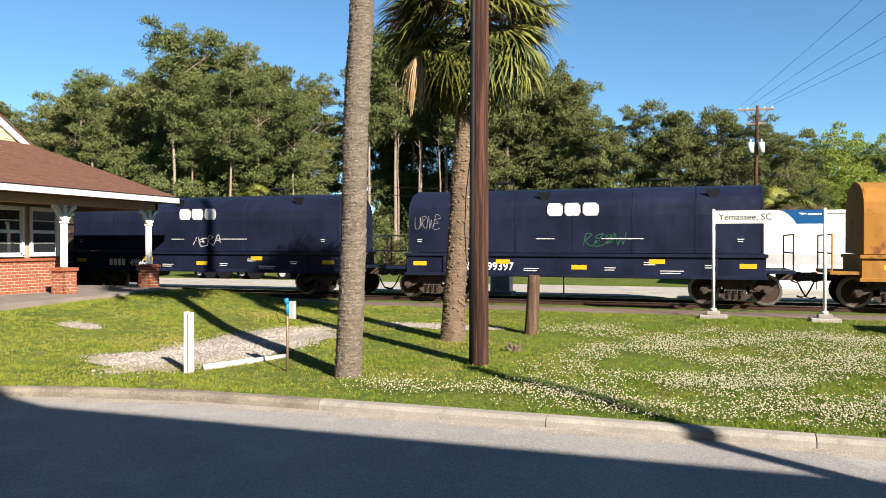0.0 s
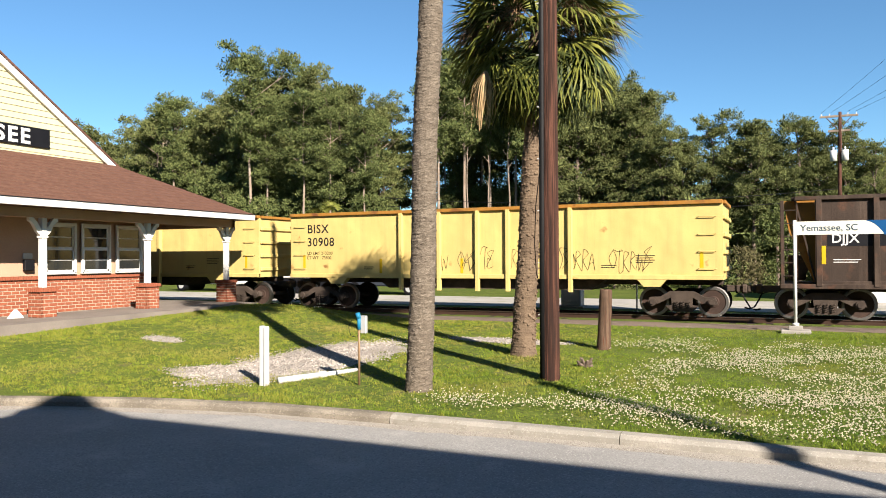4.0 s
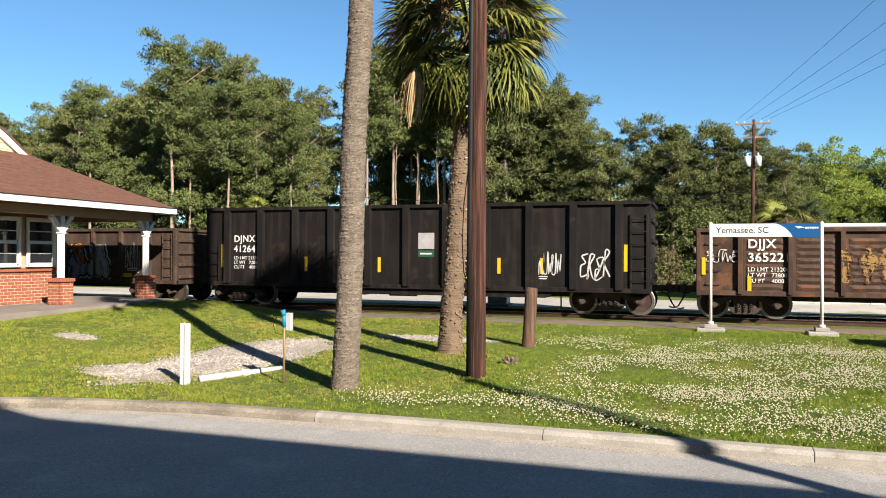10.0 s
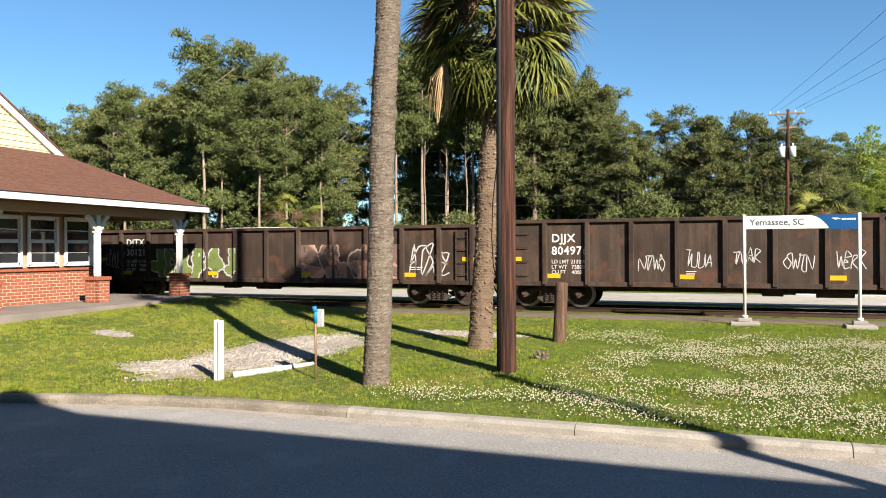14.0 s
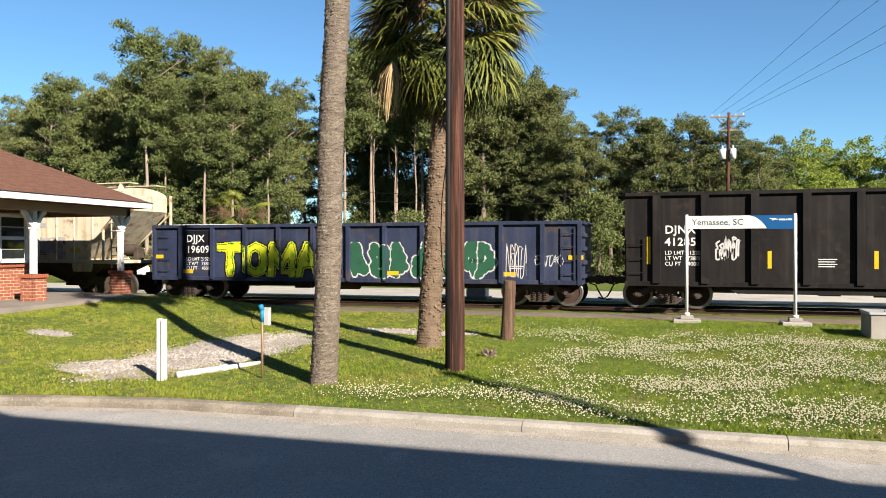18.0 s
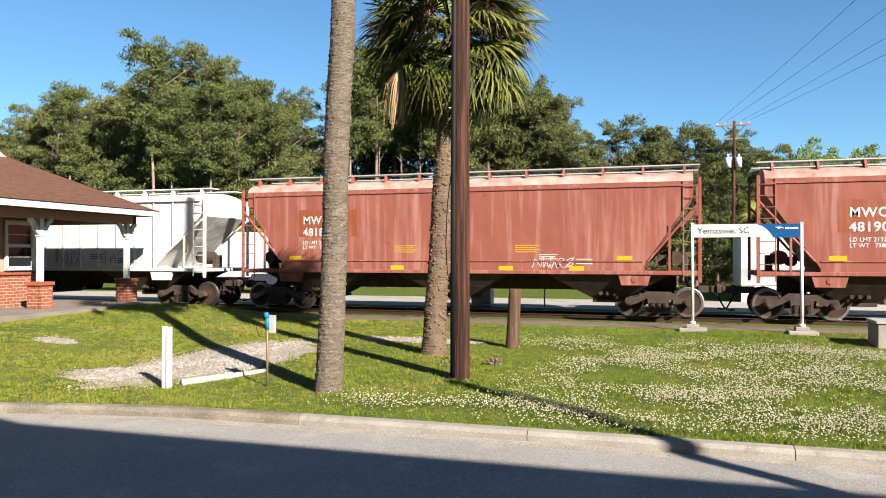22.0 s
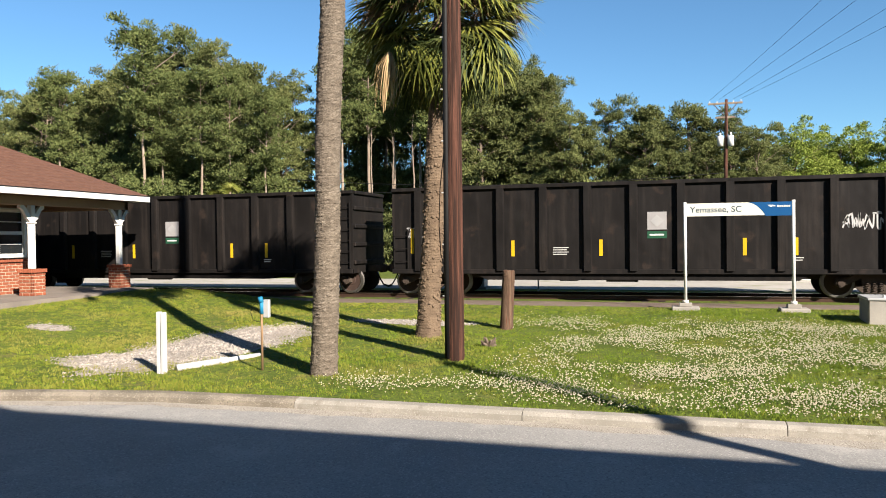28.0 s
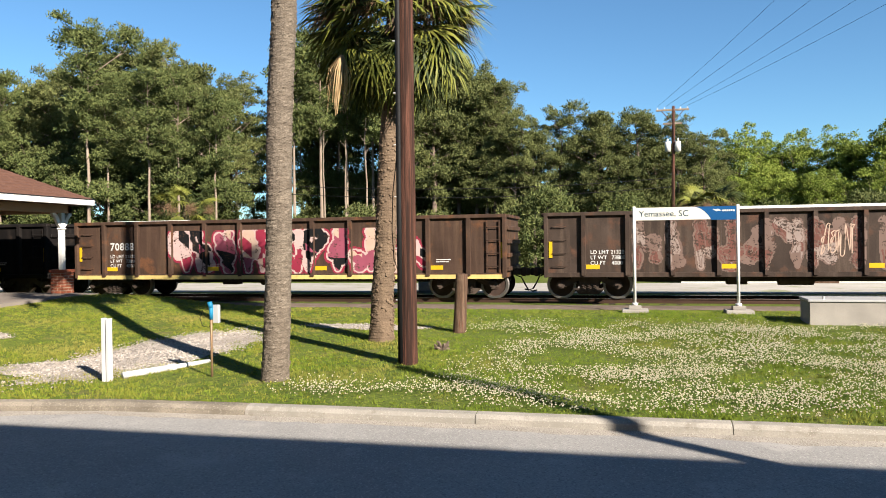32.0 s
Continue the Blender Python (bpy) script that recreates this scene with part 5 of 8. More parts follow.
    while x < 22:
        if not -27.6 < x < -24.4:
            putb(rng.choice((0, 1, 1, 2)) if x < 5 else 0, x, 48.5 + rng.uniform(-1, 1.5), rng.uniform(0.6, 1.1))
            putb(rng.choice((1, 1, 0)), x * 1.18 + 1.2, 58 + rng.uniform(-1.5, 1.5), rng.uniform(0.9, 1.3))
        x += 2.5
    return protos


woods()
palmetto((-27.0, 43.0, 0.2), 4.7, 0.24, 0.2, (0.2, 0.0), 21, True, 40)
palmetto((5.0, 47.0, 0.2), 4.2, 0.24, 0.2, (0.0, 0.0), 23, True, 34)


# ---- lawn ----
def lawn():
    rng = np.random.RandomState(9)
    nt, per = 62000, 8
    x = rng.uniform(-18, 11, nt)
    y = 9.2 + 13.2 * rng.uniform(0, 1, nt) ** 1.15
    ky = np.interp(x, [k[0] for k in KERB], [k[1] for k in KERB])
    keep = (y > ky + 0.19) & ~((x < -17.05) & (y > 11)) & (y < 22.45)
    for cx, cy, a, b, tn, sd in PATCHES:
        ca, sa = math.cos(radians(tn)), math.sin(radians(tn))
        u, v = (x - cx) * ca + (y - cy) * sa, -(x - cx) * sa + (y - cy) * ca
        d = (u / a) ** 2 + (v / b) ** 2
        keep &= rng.uniform(0, 1, nt) < np.clip((d - 0.4) * 0.75 + 0.05, 0, 1)
    patchy = np.array([noise.noise((float(a) * 0.5, float(b) * 0.5, 4)) + 0.6 * noise.noise((float(a) * 2.1, float(b) * 2.1, 7)) for a, b in zip(x, y)])
    keep &= rng.uniform(0, 1, nt) < 0.72 + 0.8 * patchy
    x, y, ky, patchy = x[keep], y[keep], ky[keep], patchy[keep]
    z = np.array([ground_z(float(a), float(b)) for a, b in zip(x, y)])
    tuft = rng.uniform(0.55, 1.35, len(x)) * (1 + 0.6 * patchy) * np.where(y < ky + 0.5, 1.3, 1.0)
    idx = np.repeat(np.arange(len(x)), per)
    n = len(idx)
    x, y, z = x[idx] + rng.normal(0, 0.035, n), y[idx] + rng.normal(0, 0.035, n), z[idx]
    y = np.maximum(y, np.interp(x, [k[0] for k in KERB], [k[1] for k in KERB]) + 0.17)
    h = rng.uniform(0.022, 0.055, n) * tuft[idx]
    w = rng.uniform(0.004, 0.009, n)
    a = rng.uniform(0, math.tau, n)
    lx, ly = rng.normal(0, 0.5, n) * h, rng.normal(0, 0.5, n) * h
    v = np.stack([np.stack([x - w * np.cos(a), y - w * np.sin(a), z - 0.005], 1), np.stack([x + w * np.cos(a), y + w * np.sin(a), z - 0.005], 1), np.stack([x + lx, y + ly, z + h], 1)], 1).reshape(-1, 3)
    share = 0.04 + 0.6 * np.clip((-2.5 - x) / 6.0, 0, 1) * np.clip((x + y * 0.0 + 24) / 6, 0, 1)
    dry = np.repeat(rng.uniform(0, 1, len(x) // per) < share[::per], per)
    v = v.reshape(-1, 3, 3)
    tri_mesh("grass", v[~dry].reshape(-1, 3), M["grass"], "short patchy green lawn grass")
    tri_mesh("dry_grass", v[dry].reshape(-1, 3), M["grass_dry"], "short yellowed grass tufts in the lawn")
    # clover: heads in drifts, leaves below
    m = 115000
    cx, cy = rng.uniform(-6, 11, m), rng.uniform(10.25, 21.5, m)
    nz = np.array([noise.noise((float(a) * 0.55, float(b) * 0.75, 8)) + 0.5 * noise.noise((float(a) * 1.9, float(b) * 2.3, 2)) for a, b in zip(cx, cy)])
    edge = np.clip((cx + 3.4 - 0.12 * (cy - 12)) / 1.6, 0, 1) * np.clip((19.6 - cy) / 1.4, 0, 1)
    band = np.exp(-((cy - 11.25) / 0.5) ** 2) * np.clip((cx + 5.6) / 0.8, 0, 1) * 0.7
    far = np.exp(-((cy - 18.6) / 0.8) ** 2) * np.clip((cx + 4.2) / 0.6, 0, 1) * 0.5
    dens = np.clip(np.maximum(np.maximum(edge, band), far) * (0.36 + 1.0 * nz), 0, 1)
    ok = rng.uniform(0, 1, m) < dens
    cx, cy = cx[ok], cy[ok]
    cz = np.array([ground_z(float(a), float(b)) for a, b in zip(cx, cy)]) + rng.uniform(0.045, 0.105, len(cx))
    r = rng.uniform(0.009, 0.015, len(cx))
    tri = []
    oc = np.array([(1, 0, 0), (0, 1, 0), (-1, 0, 0), (0, -1, 0), (0, 0, 1.0), (0, 0, -0.8)])
    for f in ((0, 1, 4), (1, 2, 4), (2, 3, 4), (3, 0, 4), (1, 0, 5), (2, 1, 5), (3, 2, 5), (0, 3, 5)):
        tri.append(np.stack([np.stack([cx, cy, cz], 1) + r[:, None] * oc[i] for i in f], 1))
    tri_mesh("clover_flowers", np.stack(tri, 1).reshape(-1, 3), M["clover"], "drifts of small white clover flowers in the lawn", weld=8)
    k = np.repeat(np.arange(len(cx)), 3)
    lx, ly = cx[k] + rng.normal(0, 0.05, len(k)), cy[k] + rng.normal(0, 0.05, len(k))
    lz = cz[k] - rng.uniform(0.01, 0.05, len(k))
    s = rng.uniform(0.010, 0.02, len(k))
    a = rng.uniform(0, math.tau, len(k))
    v = np.stack([np.stack([lx + s * np.cos(a + q), ly + s * np.sin(a + q), lz + 0.3 * s * np.sin(q * 2 + a)], 1) for q in (0, 2.1, 4.2)], 1).reshape(-1, 3)
    tri_mesh("clover_leaves", v, M["weed"], "low dark green clover leaves among the grass")


def tri_mesh(name, v, material, label, weld=0):
    me = bpy.data.meshes.new(name)
    k = len(v) // 3
    me.vertices.add(len(v))
    me.vertices.foreach_set("co", np.ascontiguousarray(v, dtype=np.float32).ravel())
    me.loops.add(len(v))
    me.loops.foreach_set("vertex_index", np.arange(len(v), dtype=np.int32))
    me.polygons.add(k)
    me.polygons.foreach_set("loop_start", np.arange(0, len(v), 3, dtype=np.int32))
    me.polygons.foreach_set("loop_total", np.full(k, 3, dtype=np.int32))
    me.update(calc_edges=True)
    me.materials.append(material)
    return tagged(new(name, me), label, "lawn plants", kind="stuff")


lawn()


# ---- freight train ----
SPEED = 18.78                    # metres a second, towards +x
HW = 1.47                        # half the width of a car's sides
MOVERS, WHEELS = [], []
SHARED = {}


def shared(key, name, parent, m, build):
    """Parts that look alike stand on one mesh."""
    if key in SHARED:
        return linked(name, SHARED[key], parent, m)
    ob = build()
    ob.matrix_basis = m
    SHARED[key] = ob
    return ob


def wheelset_bm():
    bm = bmesh.new()
    prof = [(0.0, -0.08), (0.10, -0.08), (0.10, -0.03), (0.16, -0.03), (0.19, -0.012), (0.36, -0.02), (0.385, -0.04), (0.457, -0.04), (0.462, 0.06), (0.485, 0.068), (0.485, 0.095), (0.36, 0.095), (0.3, 0.05), (0.12, 0.05), (0.0, 0.05)]
    n = 28
    for s, y in ((1, -0.80), (-1, 0.80)):
        rings = []
        for r, d in prof[1:-1]:
            rings.append([bm.verts.new((r * math.cos(k * math.tau / n), y + s * d, r * math.sin(k * math.tau / n))) for k in range(n)])
        for j, (a, b) in enumerate(zip(rings, rings[1:])):
            for k in range(n):
                f = bm.faces.new((a[k], a[(k + 1) % n], b[(k + 1) % n], b[k]))
                f.material_index = 1 if 5 <= j <= 8 else 0
        bm.faces.new(rings[0])
        bm.faces.new(rings[-1][::-1])
        for k in range(3):
            a = k * math.tau / 3
            rod(bm, (0.055 * math.cos(a), y - s * 0.08, 0.055 * math.sin(a)), (0.055 * math.cos(a), y - s * 0.11, 0.055 * math.sin(a)), 0.016, 6)
    rod(bm, (0, -0.75, 0), (0, 0.75, 0), 0.08, 10)
    bmesh.ops.recalc_face_normals(bm, faces=bm.faces[:])
    return bm


def side_frame_bm(s):
    bm = bmesh.new()
    y0, y1 = (-1.2, -1.05) if s < 0 else (1.05, 1.2)
    prism(bm, [(-1.06, 0.40), (-0.98, 0.60), (-0.66, 0.62), (-0.36, 0.80), (0.36, 0.80), (0.66, 0.62), (0.98, 0.60), (1.06, 0.40), (0.72, 0.40), (0.52, 0.50), (0.33, 0.60), (0.30, 0.36), (0.5, 0.34), (0.3, 0.16),
               (-0.3, 0.16), (-0.5, 0.34), (-0.30, 0.36), (-0.33, 0.60), (-0.52, 0.50), (-0.72, 0.40)], 1, y0, y1)
    for x in (-0.89, 0.89):
        rod(bm, (x, s * 0.95, 0.457), (x, s * 1.27, 0.457), 0.125, 12)
        rod(bm, (x, s * 1.27, 0.457), (x, s * 1.3, 0.457), 0.08, 10)
    return bm


def spring_bm(s):
    bm = bmesh.new()
    for k in range(3):
        x = -0.18 + 0.18 * k
        pts = [(x + 0.058 * math.cos(a * 0.72), s * 1.2 + 0.058 * math.sin(a * 0.72), 0.2 + a * 0.0076) for a in range(0, 40)]
        tube(bm, pts, 0.02, 5)
    return bm


def truck(car, x):
    t = shared("bolster", "truck", car, pose(x, 0, 0), lambda: part("truck", bolster_bm(), M["grime"], car))
    for s in (-1, 1):
        shared("sideframe%d" % s, "side_frame", t, pose(0, 0, 0), lambda: part("side_frame", side_frame_bm(s), M["grime"], t))
        shared("spring%d" % s, "spring_nest", t, pose(0, 0, 0), lambda: part("spring_nest", spring_bm(s), M["grime"], t))
    for d in (-0.89, 0.89):
        w = shared("wheelset", "wheelset", t, pose(d, 0, 0.457), lambda: part("wheelset", wheelset_bm(), [M["wheelsteel"], M["tread"]], t, "", False))
        WHEELS.append((w, d, car))
    return t


def bolster_bm():
    bm = bmesh.new()
    bbox(bm, -0.2, 0.2, -1.18, 1.18, 0.55, 0.72, 0.03)
    rod(bm, (0, 0, 0.6), (0, 0, 0.74), 0.24, 14)
    for d in (-0.42, 0.42):
        bbox(bm, d - 0.05, d + 0.05, -0.8, 0.8, 0.36, 0.48, 0.01)
    return bm


def coupler_bm():
    bm = bmesh.new()
    bbox(bm, -0.55, 0.0, -0.09, 0.09, 0.74, 0.96, 0.02)
    bbox(bm, 0.0, 0.2, -0.17, 0.17, 0.70, 1.0, 0.05)
    bbox(bm, 0.16, 0.34, -0.17, 0.0, 0.72, 0.98, 0.05)
    return bm


def hose_bm():
    bm = bmesh.new()
    tube(bm, [(-0.15, -0.33, 0.75), (0.05, -0.34, 0.68), (0.16, -0.33, 0.45), (0.27, -0.3, 0.26), (0.42, -0.27, 0.2), (0.56, -0.25, 0.24)], 0.026, 8)
    return bm


def running_gear(car, L, tc=None):
    tc = tc or L / 2 - 2.0
    truck(car, -tc)
    truck(car, tc)
    for s in (-1, 1):
        m = pose(s * (L / 2 - 0.32), 0, 0, 0, 0, 0 if s > 0 else 180)
        shared("coupler", "coupler", car, m, lambda: part("coupler", coupler_bm(), M["grime"], car))
        shared("hose", "air_hose", car, m, lambda: part("air_hose", hose_bm(), M["cable"], car, "black rubber air hose", True))


def ladder(car, x, z0, z1, y, material, w=0.42, n=None):
    def build():
        bm = bmesh.new()
        for s in (-1, 1):
            bbox(bm, s * w / 2 - 0.02, s * w / 2 + 0.02, -0.03, 0.0, z0, z1, 0.004)
        k = n or max(3, int((z1 - z0) / 0.36))
        for j in range(k):
            rod(bm, (-w / 2, -0.04, z0 + (z1 - z0) * (j + 0.5) / k), (w / 2, -0.04, z0 + (z1 - z0) * (j + 0.5) / k), 0.014, 6)
        return part("ladder", bm, material, car)
    return shared(("ladder", w, z0, z1, material.name), "ladder", car, pose(x, y, 0), build)


def grabs(car, x, z0, z1, y, material, w=0.42):
    for j in range(4):
        z = z0 + (z1 - z0) * j / 3
        def build():
            bm = bmesh.new()
            tube(bm, [(-w / 2, 0, 0), (-w / 2, -0.06, 0), (w / 2, -0.06, 0), (w / 2, 0, 0)], 0.014, 6)
            return part("grab_iron", bm, material, car)
        shared(("grab", w, material.name), "grab_iron", car, pose(x, y, z), build)


def plate(car, name, x0, x1, z0, z1, y, material, label=""):
    bm = bmesh.new()
    box(bm, x0, x1, y - 0.006, y, z0, z1)
    return part(name, bm, material, car, label)


def reflectors(car, spots, y, upright=True):
    for x, z in spots:
        a, b = (0.055, 0.26) if upright else (0.24, 0.07)
        def build():
            bm = bmesh.new()
            box(bm, -a, a, -0.005, 0.0, -b, b)
            return part("reflector", bm, M["reflect"], car, "yellow reflective strip")
        shared(("reflector", upright), "reflector", car, pose(x, y, z), build)


def digits(bm, x, z, h, n, y):
    """A row of plain bars, one for each figure."""
    for k in range(n):
        box(bm, x + k * h * 0.78, x + k * h * 0.78 + h * 0.56, y - 0.004, y, z, z + h)


def marks(car, x, z, y, letters, figures, h=0.32, ink="stencil", small=3, stacked=True):
    if letters:
        part("owner_mark", text_bm(letters, h * 1.38, pose(x, y - 0.004, z), 0.0, 0.006, 1.08), M[ink], car, "painted reporting letters")
    if letters == "DJJX" and figures == "19609":
        plate(car, "black_patch", x - 0.12, x + 1.15, z - 0.6, z + 0.42, y + 0.004, M["black"])
    bm = bmesh.new()
    if figures:
        if isinstance(figures, str):
            bm.free()
            bm = text_bm(figures, h * 1.38, pose(x, y - 0.004, z - h * 1.5) if stacked else pose(x + h * 4.6, y - 0.004, z), 0.0, 0.006, 1.08)
        elif stacked:
            digits(bm, x, z - h * 1.55, h, figures, y)
        else:
            digits(bm, x + h * 4.6, z, h, figures, y)
    tagged(part("painted_number", bm, M[ink], car), "painted number", kind="stuff") if figures else bm.free()
    if small:
        lines = "LD LMT 213200\nLT WT   73800" + ("\nCU FT    4000" if small > 2 else "")
        bm = text_bm(lines, 0.17, pose(x, y - 0.004, z - h * (2.2 if stacked else 1.0) - 0.1), 0.0, 0.001)
        tagged(part("data_stencil", bm, M[ink], car), "rows of small stencilled load figures", kind="stuff")


def stencils(car, spots, y, ink="stencil"):
    bm = bmesh.new()
    for x, z, w, rows in spots:
        for k in range(rows):
            box(bm, x, x + w * (1 - 0.12 * (k % 2)), y - 0.004, y, z - k * 0.07, z - k * 0.07 + 0.024)
    tagged(part("notice_stencil", bm, M[ink], car), "small stencilled notice", kind="stuff")


def placard(car, x, z, y, kind):
    p = None
    if kind == "red":
        p = plate(car, "red_placard", x - 0.33, x + 0.33, z - 0.2, z + 0.2, y, M["redsign"], "red and white warning placard")
        part("lettering", text_bm("DO NOT", 0.17, pose(x - 0.29, y - 0.009, z + 0.02), 0, 0.004), M["stencil"], p)
        part("lettering", text_bm("TAMP", 0.17, pose(x - 0.22, y - 0.009, z - 0.15), 0, 0.004), M["stencil"], p)
    else:
        c = {"teal": "teal", "blue": "bluetag", "green": "dkgreen"}[kind]
        p = plate(car, "sticker", x - 0.29, x + 0.29, z - 0.05, z + 0.5, y, M["silver" if kind == "green" else "stencil"], "pale square company sticker")
        q = plate(car, "sticker", x - 0.29, x + 0.29, z - 0.32, z - 0.1, y, M[c], "coloured lower sticker")
        bm = bmesh.new()
        prism(bm, [(x, z + 0.42), (x + 0.2, z + 0.22), (x, z + 0.03), (x - 0.2, z + 0.22)], 1, y - 0.01, y - 0.0065)
        part("emblem", bm, M["bluetag" if kind == "blue" else ("sky" if kind == "teal" else "aluminium")], p)
        bm = bmesh.new()
        box(bm, x - 0.22, x + 0.2, y - 0.009, y - 0.0062, z - 0.235, z - 0.185)
        part("bar_row", bm, M["stencil"], q)


GLYPHS = (((0, 0), (0.05, 1), (0.65, 0.9), (0.1, 0.5), (0.75, 0)), ((0, 0), (0.4, 1), (0.8, 0), (0.65, 0.4), (0.1, 0.4)), ((0.8, 1), (0, 0.8), (0.7, 0.4), (0, 0)), ((0, 1), (0.3, 0), (0.5, 0.7), (0.8, 0), (1, 1)),
          ((0, 1), (0.05, 0), (0.7, 0.05), (0.7, 1)), ((0, 0), (0, 1), (0.8, 0.1), (0.85, 1)), ((0, 1), (0.9, 1), (0.45, 0.95), (0.45, 0)), ((0.5, 1), (0, 0.5), (0.5, 0), (0.9, 0.5), (0.45, 1)), ((0.8, 0.9), (0, 0.8), (0.5, 0.5), (0, 0.45), (0.1, 0), (0.9, 0.1)))


def scrawl(car, x, z, w, h, y, seed, ink="spraywhite", n=5, thick=0.022):
    """A loose sprayed tag of looping strokes."""
    rng = random.Random(seed)
    knots = []
    for k in range(n):
        g = rng.choice(GLYPHS)
        lean, gh, lift = rng.uniform(0.05, 0.3), rng.uniform(0.7, 1.0), rng.uniform(0, 0.2)
        for u, v in g:
            u, v = u + rng.uniform(-0.08, 0.08), lift + gh * v + rng.uniform(-0.06, 0.06)
            knots.append(Vector((x + w / n * (k + 1.15 * u + lean * v), 0, z + h * v)))
    pts = []
    for i in range(len(knots) - 1):
        p0, p1, p2, p3 = knots[max(i - 1, 0)], knots[i], knots[i + 1], knots[min(i + 2, len(knots) - 1)]
        for q in (0.0, 0.25, 0.5, 0.75):
            soft = p1 + (p2 - p0) * (0.5 * q) + (p0 * 2 - p1 * 5 + p2 * 4 - p3) * (0.5 * q * q) + (p1 * 3 - p0 - p2 * 3 + p3) * (0.5 * q ** 3)
            pts.append(soft.lerp(p1.lerp(p2, q), 0.35))
    pts.append(knots[-1])
    bm = bmesh.new()
    prev = None
    for i, p in enumerate(pts):
        d = pts[min(i + 1, len(pts) - 1)] - pts[max(i - 1, 0)]
        nrm = Vector((-d.z, 0, d.x)).normalized() * thick * 0.5 * (0.75 + 0.4 * abs(math.sin(i * 0.4)))
        l, r = bm.verts.new(p - nrm + Vector((0, y - 0.005, 0))), bm.verts.new(p + nrm + Vector((0, y - 0.005, 0)))
        if prev:
            bm.faces.new((prev[0], prev[1], r, l))
        prev = (l, r)
    part("sprayed_tag", bm, M[ink], car, "sprayed tag")


STROKES = {"T": [(-.44, .42, .44, .42), (.0, .42, .0, -.46)], "O": [(-.3, .3, .0, .46), (.0, .46, .3, .3), (.3, .3, .3, -.3), (.3, -.3, .0, -.46), (.0, -.46, -.3, -.3), (-.3, -.3, -.3, .3)],
           "M": [(-.42, -.46, -.36, .44), (-.36, .44, .0, -.2), (.0, -.2, .36, .44), (.36, .44, .42, -.46)], "A": [(-.42, -.46, -.05, .45), (-.05, .45, .4, -.46), (-.25, -.15, .2, -.15)],
           "S": [(.34, .36, -.1, .46), (-.1, .46, -.34, .22), (-.34, .22, .3, -.12), (.3, -.12, .2, -.42), (.2, -.42, -.4, -.44)], "R": [(-.32, -.46, -.3, .44), (-.3, .44, .3, .36), (.3, .36, .2, .02), (.2, .02, -.2, -.02), (-.05, .0, .4, -.46)],
           "K": [(-.34, -.46, -.3, .44), (.36, .44, -.2, .0), (-.2, .0, .42, -.46)], "N": [(-.36, -.46, -.34, .44), (-.34, .44, .34, -.42), (.34, -.42, .36, .44)], "H": [(-.36, -.46, -.32, .44), (.34, -.46, .36, .44), (-.34, .0, .34, .04)],
           "E": [(-.32, -.45, -.32, .44), (-.32, .42, .34, .36), (-.32, .0, .24, .0), (-.32, -.42, .36, -.4)], "?": []}


